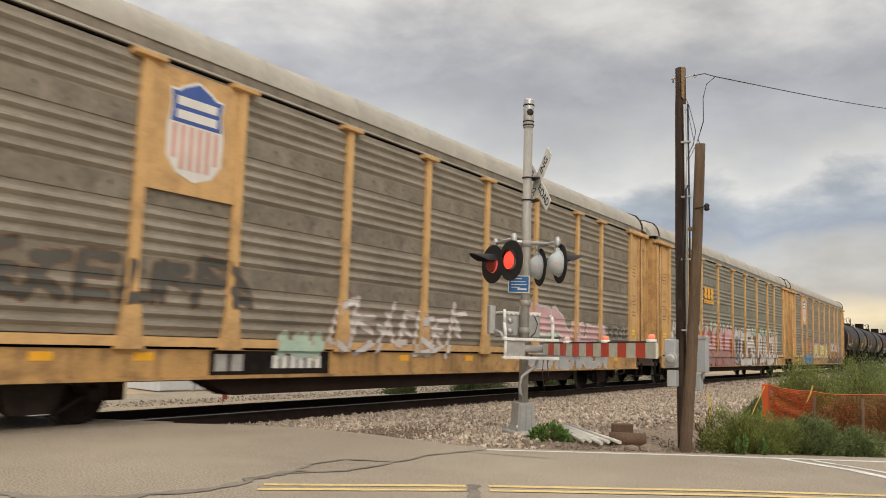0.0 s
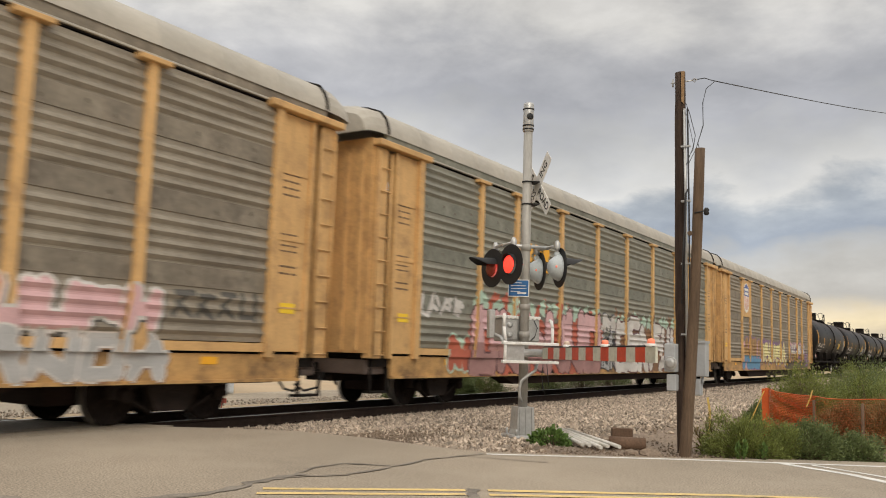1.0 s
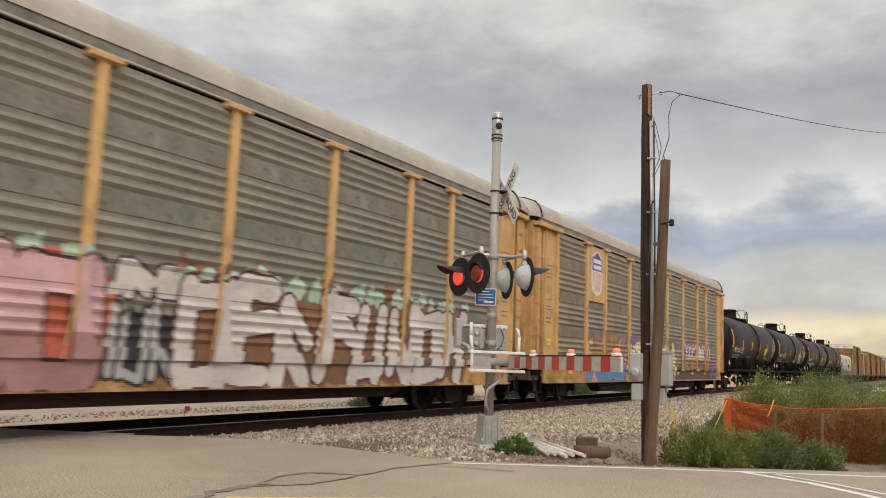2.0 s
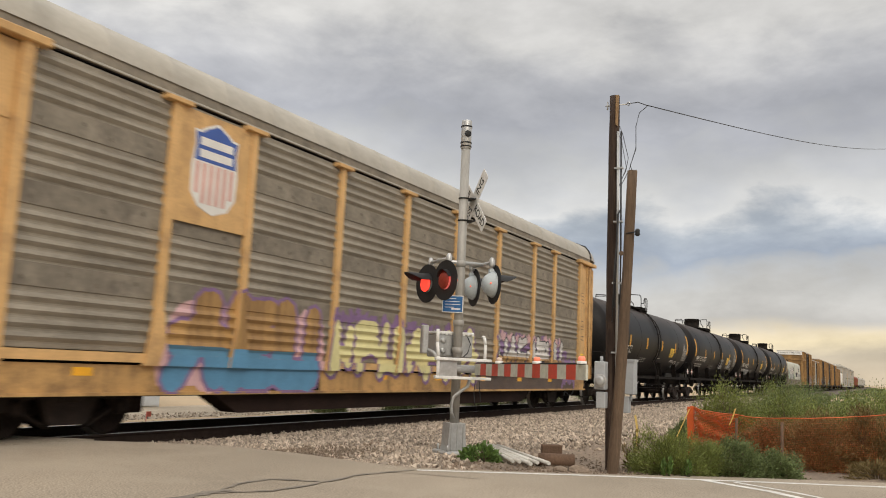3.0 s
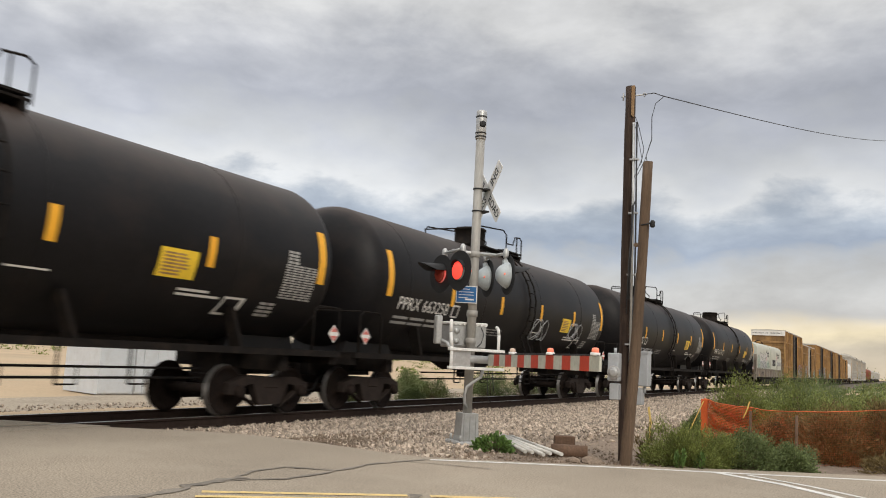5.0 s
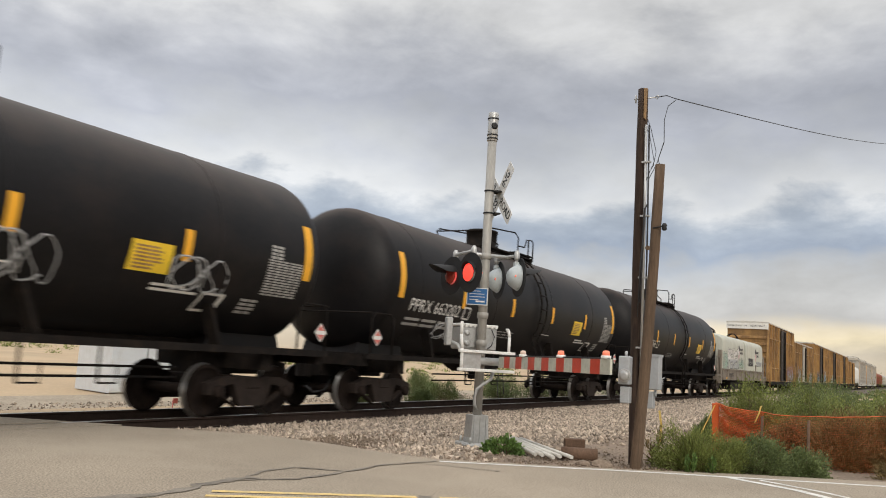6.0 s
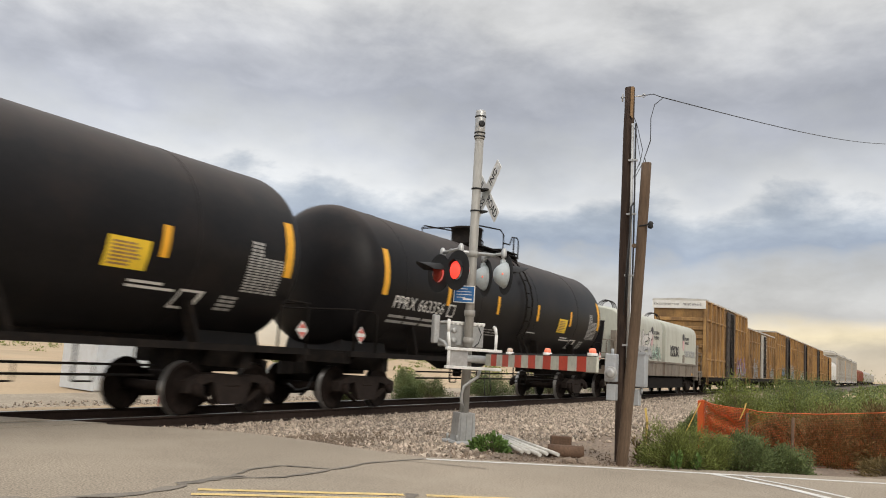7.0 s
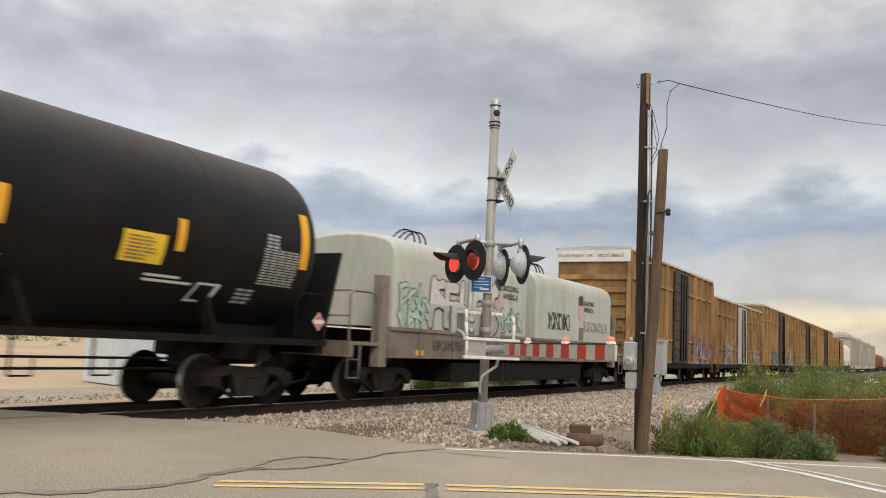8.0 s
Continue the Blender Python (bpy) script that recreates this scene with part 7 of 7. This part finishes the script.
    lathe(bm, [(0.07, -0.216), (0.065, -0.24), (0.03, -0.25)], "y", 20, at=(-0.10, 0, 1.20))
    part("meter_glass", bm, "silver_paint", mb)
    bm = B()
    box(bm, -0.17, -0.045, -0.15, -0.01, 0.83, 1.05, bev=0.01)
    part("lower_box", bm, "grey_box", short)
    bm = B()
    tube(bm, [(-0.12, -0.08, 1.45), (-0.12, -0.08, 1.53)], 0.022, 8)
    part("conduit_stub", bm, "grey_box", short)
    tagged(short, "short sawn-off leaning wooden pole with meter box", "utility pole", "utility poles")

    bm = B()
    a, e = Vector((-3.08, 12.0, 5.30)), Vector((-0.81, 25.9, 8.32))
    pts = []
    for i in range(41):
        t = i / 40 * 1.8
        p_ = a.lerp(e, t)
        p_.z -= 0.55 * math.sin(math.pi * min(1, t / 1.8)) * 0.55
        pts.append(p_)
    tube(bm, pts, 0.0075, 6)
    tube(bm, [a, a + Vector((-0.12, -0.03, 0.05)), a + Vector((-0.26, -0.1, 0.02))], 0.007, 5)
    tagged(part("service_wire", bm, "cable"), "black service wire hanging from the wooden pole", "wire")


# ---- plants ----


def leaves(n, seed, spots, size, slim, up, out=0.0, h=1.0):
    """n leaves at the given spots, as two-triangle blades bent outwards."""
    rng = np.random.default_rng(seed)
    p = spots
    d = rng.normal(0, 1, (n, 3))
    d[:, 2] = np.abs(d[:, 2]) * up + 0.15
    if out:
        away = p - np.array([0, 0, 0.15 * h])
        away /= np.linalg.norm(away, axis=1, keepdims=True) + 1e-6
        d = d * 0.45 + away * out
    d /= np.linalg.norm(d, axis=1, keepdims=True)
    s = np.cross(d, rng.normal(0, 1, (n, 3)))
    s /= np.linalg.norm(s, axis=1, keepdims=True)
    L_ = size * rng.uniform(0.6, 1.4, (n, 1))
    w = L_ * slim
    v = np.stack([p, p + d * L_ * 0.5 + s * w, p + d * L_, p + d * L_ * 0.5 - s * w], 1)
    f = (np.arange(n)[:, None] * 4 + np.array([[0, 1, 2, 3]])).tolist()
    return v.reshape(-1, 3), f


def plant(name, at, rx, ry, h, material, n, size, slim, up, seed, label, category="shrub", stems=16, group=""):
    """A shrub: stems from one root, with leaf tufts round their ends."""
    rng = np.random.default_rng(seed)
    sh = thing(name, pose(*at))
    bm = B()
    tips = []
    lump = rng.uniform(0, 6.28, 3)
    for k in range(stems):
        a, u = rng.uniform(0, 2 * np.pi), rng.uniform(0.02, 1.0)
        e = np.sqrt(max(0.0, 1 - u * u))
        q = rng.uniform(0.78, 1.0) * (1 + 0.14 * np.sin(2 * a + lump[0]) + 0.13 * np.sin(4 * a + lump[1] + 5 * u) + 0.08 * np.sin(7 * a + lump[2]))
        tip = np.array([rx * e * np.cos(a), ry * e * np.sin(a), h * u]) * q
        tips.append(tip)
        tube(bm, [(0.05 * np.cos(a), 0.05 * np.sin(a), -0.05), tuple(tip * 0.5 + np.array([0, 0, 0.03])), tuple(tip * 0.94)], 0.012, 4, r2=0.004)
    part("stem", bm, "twig", sh)
    tips = np.array(tips)
    pick = rng.integers(0, stems, n)
    t = np.where(rng.uniform(0, 1, (n, 1)) < 0.7, rng.uniform(0.86, 1.04, (n, 1)), rng.uniform(0.3, 0.9, (n, 1)))
    spread = np.array([rx, ry, h]) * 0.11
    spots = tips[pick] * t + np.clip(rng.normal(0, 1, (n, 3)), -1.8, 1.8) * spread
    spots[:, 2] = np.maximum(spots[:, 2], 0.01)
    v, f = leaves(n, seed + 1, spots, size, slim, up, 1.2, h)
    me = bpy.data.meshes.new("foliage")
    me.from_pydata(v.tolist(), [], f)
    me.materials.append(M[material])
    ob = new("foliage", me)
    ob.parent = sh
    return tagged(sh, label, category, group)


def scrub(name, label, n, spot, material, seed, lo, hi):
    """Low far-off scrub, too many to count."""
    rng = np.random.default_rng(seed)
    c = spot(rng, n)
    k = 60
    r = rng.uniform(lo, hi, (len(c), 1, 1))
    off = rng.normal(0, 1, (len(c), k, 3)) * np.array([0.5, 0.5, 0.28]) * r
    off[..., 2] = np.minimum(np.abs(off[..., 2]), 0.45 * r[..., 0])
    p = (c[:, None, :] + off).reshape(-1, 3)
    d = rng.normal(0, 1, p.shape)
    s = rng.normal(0, 1, p.shape)
    q = np.repeat(r, k, 1).reshape(-1, 1) * 0.13
    v = np.stack([p, p + d * q, p + s * q], 1).reshape(-1, 3)
    f = (np.arange(len(p))[:, None] * 3 + np.array([[0, 1, 2]])).tolist()
    me = bpy.data.meshes.new(name)
    me.from_pydata(v.tolist(), [], f)
    me.materials.append(M[material])
    return tagged(new(name, me), label, "scrub", kind="stuff")


def build_plants():
    g = "roadside shrubs"
    plant("shrub", (-2.70, 11.92, -0.06), 0.52, 0.40, 0.54, "leaf", 32000, 0.034, 0.12, 1.8, 11, "rounded bright green needle-leaved shrub beside the pole", stems=170, group=g)
    plant("shrub", (-2.30, 12.15, -0.06), 0.34, 0.34, 0.44, "leaf", 16000, 0.034, 0.12, 1.8, 12, "small bright green needle-leaved shrub", stems=90, group=g)
    plant("shrub", (-1.92, 12.42, -0.06), 0.48, 0.38, 0.52, "leaf_blue", 15000, 0.030, 0.26, 1.0, 13, "grey-green leafy shrub at the road edge", stems=120, group=g)
    plant("shrub", (-1.45, 12.75, -0.06), 0.44, 0.34, 0.36, "leaf_blue", 11000, 0.030, 0.26, 1.0, 14, "low sprawling grey-green shrub", stems=90, group=g)
    plant("weed", (-2.62, 11.42, -0.03), 0.09, 0.07, 0.26, "leaf_bright", 260, 0.05, 0.2, 1.4, 15, "pale upright weed in front of a shrub", "weed", stems=6)
    plant("weed", (-2.38, 11.62, -0.03), 0.07, 0.07, 0.24, "leaf_bright", 220, 0.05, 0.2, 1.4, 16, "pale upright weed at the road edge", "weed", stems=6)
    plant("weed", (-5.18, 11.15, -0.04), 0.30, 0.22, 0.20, "leaf_bright", 1700, 0.055, 0.30, 0.8, 17, "leafy green weed clump below the signal mast", "weed", stems=26)
    plant("weed", (-3.25, 12.05, -0.04), 0.12, 0.12, 0.45, "leaf_dry", 260, 0.10, 0.06, 2.0, 18, "dry yellow weed behind the pole", "weed", stems=9)
    # brush behind the net fence
    for k, (x, y, h) in enumerate(((-1.75, 14.75, 0.66), (-1.05, 14.62, 0.84), (-0.35, 14.82, 0.90), (0.35, 15.15, 0.92), (1.3, 15.75, 0.92))):
        plant("brush", (x, y, -0.1), 0.7, 0.5, h, "leaf_dry", 30000, 0.050, 0.12, 1.4, 21 + k, "dry brown brush pressed behind the net fence", "brush", stems=130, group="brush")
    plant("brush", (-0.15, 13.9, -0.06), 0.55, 0.32, 0.26, "leaf_dry", 3000, 0.06, 0.08, 1.2, 28, "low dry grass tuft before the fence", "brush", stems=30)
    plant("brush", (0.9, 14.5, -0.06), 0.6, 0.35, 0.28, "leaf_dry", 3000, 0.06, 0.08, 1.2, 29, "low dry grass tuft before the fence", "brush", stems=30)
    far = (((-3.15, 19.6), 0.95, 1.62, "leaf"), ((-2.0, 20.8), 1.1, 0.98, "leaf"), ((-3.65, 17.4), 0.34, 0.48, "leaf_blue"), ((-1.7, 24.2), 1.3, 1.42, "leaf_blue"), ((-0.4, 22.5), 1.2, 1.15, "leaf"),
           ((0.9, 21.0), 1.1, 1.2, "leaf_blue"), ((1.2, 25.0), 1.3, 1.45, "leaf"), ((2.4, 22.5), 1.2, 1.35, "leaf"), ((-0.8, 18.8), 0.9, 0.95, "leaf"), ((0.7, 18.3), 0.9, 1.0, "leaf_blue"), ((3.6, 25.0), 1.4, 1.5, "leaf"),
           ((-2.6, 27.5), 1.3, 1.3, "leaf_blue"), ((0.2, 29.0), 1.5, 1.5, "leaf"), ((-3.2, 31.0), 1.3, 1.25, "leaf"), ((2.6, 30.0), 1.5, 1.5, "leaf_blue"))
    for k, ((x, y), r, h, mt) in enumerate(far):
        plant("bush", (x, y, -0.22), r, r * 0.9, (h - (0.10 if x > 0 else 0.0)) * (0.78 if k % 3 == 0 else 1.1), mt, 27000, 0.044, 0.17, 0.9, 40 + k, "large %s bush beyond the net fence" % ("bright green" if mt == "leaf" else "dark grey-green"), "bush", stems=190, group="bushes beyond the fence")
    beyond = (((-15.9, 22.6), 0.55, 0.6), ((-15.2, 25.5), 0.5, 0.55), ((-16.2, 29.0), 0.8, 0.8), ((-15.6, 33.0), 0.9, 0.9), ((-16.0, 38.0), 0.9, 1.0), ((-17.5, 36.0), 0.7, 0.8), ((-18.5, 31.0), 0.8, 0.9), ((-19.5, 41.0), 1.2, 1.1), ((-16.6, 43.0), 1.1, 1.1),
              ((-18.0, 47.0), 1.3, 1.2), ((-16.4, 51.0), 1.2, 1.2), ((-20.0, 53.0), 1.4, 1.3), ((-17.2, 57.0), 1.3, 1.3), ((-21.5, 36.0), 0.9, 0.9))
    for k, ((x, y), r, h) in enumerate(beyond):
        plant("bush", (x, y, -0.45), r, r, h, "leaf_blue", 7000, 0.055, 0.2, 1.2, 60 + k, "green desert bush beyond the tracks", "bush", stems=70, group="bushes beyond the track")

    def right_side(rng, n):
        x = rng.uniform(-6.0, 60, n)
        y = rng.uniform(34, 420, n)
        ok = x > -7.2 + 0.004 * y
        return np.stack([x[ok], y[ok], np.full(ok.sum(), -0.45)], 1)

    def left_side(rng, n):
        a = rng.uniform(radians(15), radians(75), n)
        r = rng.uniform(70, 600, n)
        return np.stack([-r * np.sin(a) - 16, r * np.cos(a), np.full(n, -0.5)], 1)

    scrub("scrub", "dark green desert scrub toward the horizon", 1500, right_side, "leaf_blue", 5, 0.7, 1.6)
    scrub("scrub", "sparse green scrub on the plain beyond the tracks", 900, left_side, "leaf", 6, 0.6, 1.6)


# ---- net fence ----


def build_fence():
    fence = thing("net_fence")
    corners = [(-3.05, 15.15), (-2.2, 14.51), (-1.45, 13.95), (0.35, 14.55), (2.3, 15.6), (4.6, 16.9)]
    tops = [0.80, 0.73, 0.74, 0.93, 0.95, 0.90]
    for k, (x, y) in enumerate(corners):
        bm = B()
        if k == 0:
            box(bm, -0.055, 0.055, -0.04, 0.04, -0.4, tops[k] + 0.07, bev=0.006)
        else:
            tube(bm, [(0, 0, -0.4), (0.01, 0, tops[k] + 0.02)], 0.022, 8)
        part("fence_post", bm, "orange_net" if k == 0 else "log", fence, "orange wrapped end post" if k == 0 else "thin dark stake", loc=(x, y, -0.08))
    rng = random.Random(3)
    for k, ((xa, ya), (xb, yb)) in enumerate(zip(corners, corners[1:])):
        L_ = math.dist((xa, ya), (xb, yb))
        nx_, nz = int(L_ / 0.029), 32
        sag = (0.03, 0.02, 0.03, 0.13, 0.12)[k]
        thick = (0.0056, 0.0012, 0.0009, 0.0026, 0.0036)[k]

        def spot(i, j):
            t = i / nx_
            top = tops[k] + (tops[k + 1] - tops[k]) * t - sag * math.sin(math.pi * t)
            bow = 0.05 * math.sin(math.pi * t) * math.sin(j * 0.5 + i * 0.13) + 0.03 * math.sin(i * 0.4)
            dx, dy = (xb - xa) / L_, (yb - ya) / L_
            z = -0.06 + (top + 0.06) * j / nz
            return Vector((xa + (xb - xa) * t - dy * bow + 0.012 * math.sin(j * 0.9 + i * 0.3), ya + (yb - ya) * t + dx * bow, z))
        bm = B()
        for i in range(nx_ + 1):
            tube(bm, [spot(i, j) for j in range(nz + 1)], thick, 3, caps=False)
        for j in range(nz + 1):
            tube(bm, [spot(i, j) for i in range(nx_ + 1)], thick * 1.1 if j < nz else 0.009, 3, caps=False)
        part("net_panel", bm, "orange_net", fence, "sagging orange plastic mesh")
    tagged(fence, "sagging orange plastic net fence on thin stakes", "fence")
    for at, pts in (((-3.05, 15.05, 0), [(0, 0, 0.75), (-0.10, -0.05, 0.5), (-0.25, -0.1, 0.15), (-0.4, -0.1, 0.05)]), ((-2.2, 14.45, 0), [(0, 0, 0.82), (-0.03, -0.02, 0.7), (-0.09, -0.03, 0.55)]), ((-3.22, 12.1, 0), [(0, 0, 0.72), (0.03, 0.02, 0.5), (0.01, 0.02, 0.2)])):
        bm = B()
        w = 0.012
        prev = None
        for p_ in pts:
            row = (bm.verts.new((p_[0] - w, p_[1], p_[2])), bm.verts.new((p_[0] + w, p_[1] + 0.02, p_[2] + 0.015)))
            if prev:
                bm.faces.new((prev[0], prev[1], row[1], row[0]))
            prev = row
        bmesh.ops.solidify(bm, geom=bm.faces[:], thickness=0.002)
        tagged(part("flagging_tape", bm, "ribbon", loc=at), "strip of yellow flagging tape hanging loose", "tape", "flagging tapes")


# ---- things on the verge, and beyond the tracks ----


def build_verge():
    a, b = Vector((-5.62, 12.45, 0.03)), Vector((-4.36, 11.05, 0.02))
    d = (b - a).normalized()
    n = Vector((-d.y, d.x, 0))
    for k in range(7):
        o = n * (k - 3) * 0.062 * (1.0 + 0.2 * (k % 2))
        bm = B()
        s = 0.1 * (k % 3) - 0.1
        p0, p1 = a + o * 0.7 + d * s, b + o * 1.25 + d * s * 1.5
        tube(bm, [p0 + Vector((0, 0, 0.04 + 0.012 * (k % 2))), p1 + Vector((0, 0, 0.015 + 0.012 * (k % 2)))], 0.026, 10, caps=True)
        tagged(part("plastic_pipe", bm, "pvc"), "dusty white plastic pipe lying in a loose bundle", "pipe", "pipes")
    bm = B()
    tube(bm, [(-0.25, 0, 0), (0.26, 0.03, 0)], 0.092, 16)
    bmesh.ops.bevel(bm, geom=[e for e in bm.edges if len(e.link_faces) == 2 and e.calc_face_angle() > 1], offset=0.012, segments=1, affect="EDGES")
    lg = part("log", bm, "log", loc=(-4.20, 11.55, 0.045))
    lg.rotation_euler.z = radians(20)
    tagged(lg, "short round brown log lying on the dirt", "log")
    bm = B()
    box(bm, -0.15, 0.15, -0.07, 0.07, -0.05, 0.20, bev=0.01)
    bl = part("timber_block", bm, "log", loc=(-4.42, 11.95, 0.02))
    bl.rotation_euler.z = radians(30)
    tagged(bl, "dark squared timber block behind the log", "timber")
    for k, (x, y, r) in enumerate(((-3.72, 11.15, 0.16), (-3.95, 11.05, 0.10), (-4.9, 12.6, 0.09))):
        bm = B()
        bmesh.ops.create_icosphere(bm, subdivisions=2, radius=r)
        for v in bm.verts:
            v.co *= 1 + 0.25 * noise.noise(v.co * 6 + Vector((k * 9, 0, 0)))
            v.co.z *= 0.5
        tagged(part("rock", bm, "dirt", loc=(x, y, -0.02)), "brown clod of earth beside the road", "rock", "rocks")

    # white equipment shed beyond the tracks
    shed = thing("equipment_shed", pose(-24.2, 18.35, -0.47, 0, 0, 79))
    bm = B()
    box(bm, 0, 2.75, -2.2, 0, 0.0, 2.5)
    part("shed_wall", bm, "shed", shed)
    for k, x in enumerate((0.0, 1.15, 1.5, 2.0)):
        bm = B()
        box(bm, x + 0.02, x + (0.32 if k in (1, 2) else 1.1 if k == 0 else 0.7), -2.24, -2.2, 0.04, 2.4)
        part("wall_panel", bm, "shed", shed)
    bm = B()
    box(bm, 1.20, 1.26, -2.27, -2.24, 0.1, 0.35)
    box(bm, 1.18, 1.22, -2.27, -2.24, 0.0, 2.4)
    part("door_trim", bm, "grey_box", shed)
    bm = B()
    prism(bm, [(-0.1, 2.5), (2.85, 2.5), (2.85, 2.56), (1.4, 2.75), (-0.1, 2.56)], -2.3, 0.1, "y")
    bmesh.ops.recalc_face_normals(bm, faces=bm.faces)
    part("shed_roof", bm, "shed", shed)
    tagged(shed, "white sheet-metal equipment shed beyond the tracks", "shed")
    bm = B()
    tube(bm, [(0, 0, -0.3), (0, 0, 0.3)], 0.012, 6)
    box(bm, -0.01, 0.01, 0.0, 0.14, 0.2, 0.32)
    tagged(part("marker_flag", bm, "placard", loc=(-15.5, 14.5, -0.4)), "small pink survey flag in the gravel", "flag")


build_signal()
build_poles()
build_fence()
build_plants()
build_verge()


def rolled(t):
    """Metres that the train has rolled: it gathers a little speed after the fourth second."""
    d = max(0.0, min(t, 6.5) - 4.0)
    return SPEED * t + 0.20 * d * d + 0.73 * max(0.0, t - 6.5)


def motions():
    """The train rolls by at an even speed; its wheels turn; the crossing lamps flash."""
    for car, y0 in ROLLING:
        walk(car, [(k / 4, pose(TRACK_X, y0 - rolled(k / 4), 0)) for k in range(33)])
    for ws, (x, y, z) in WHEELSETS:
        walk(ws, [(k / 30, pose(x, y, z, math.degrees(rolled(k / 30) / 0.457) % 360)) for k in range(241)])
    # the lamps of each pair take turns, a little over half a second each
    turns = (0.37, 0.95, 1.55, 2.13, 2.72, 3.31, 3.90, 4.48, 5.08, 5.67, 6.25, 6.84, 7.43)
    for disc, (x, y, z), first in LAMP_DISCS:
        angle = 0 if first else 180
        rows = [(0.0, pose(x, y, z, 0, 0, angle))]
        for t in turns:
            rows.append((t - 1 / 30, pose(x, y, z, 0, 0, angle)))
            rows.append((t, pose(x, y, z, 0, 0, angle + 60)))
            rows.append((t + 1 / 30, pose(x, y, z, 0, 0, angle + 120)))
            rows.append((t + 2 / 30, pose(x, y, z, 0, 0, angle + 180)))
            angle += 180
        rows.append((8.0, pose(x, y, z, 0, 0, angle)))
        walk(disc, rows)


motions()
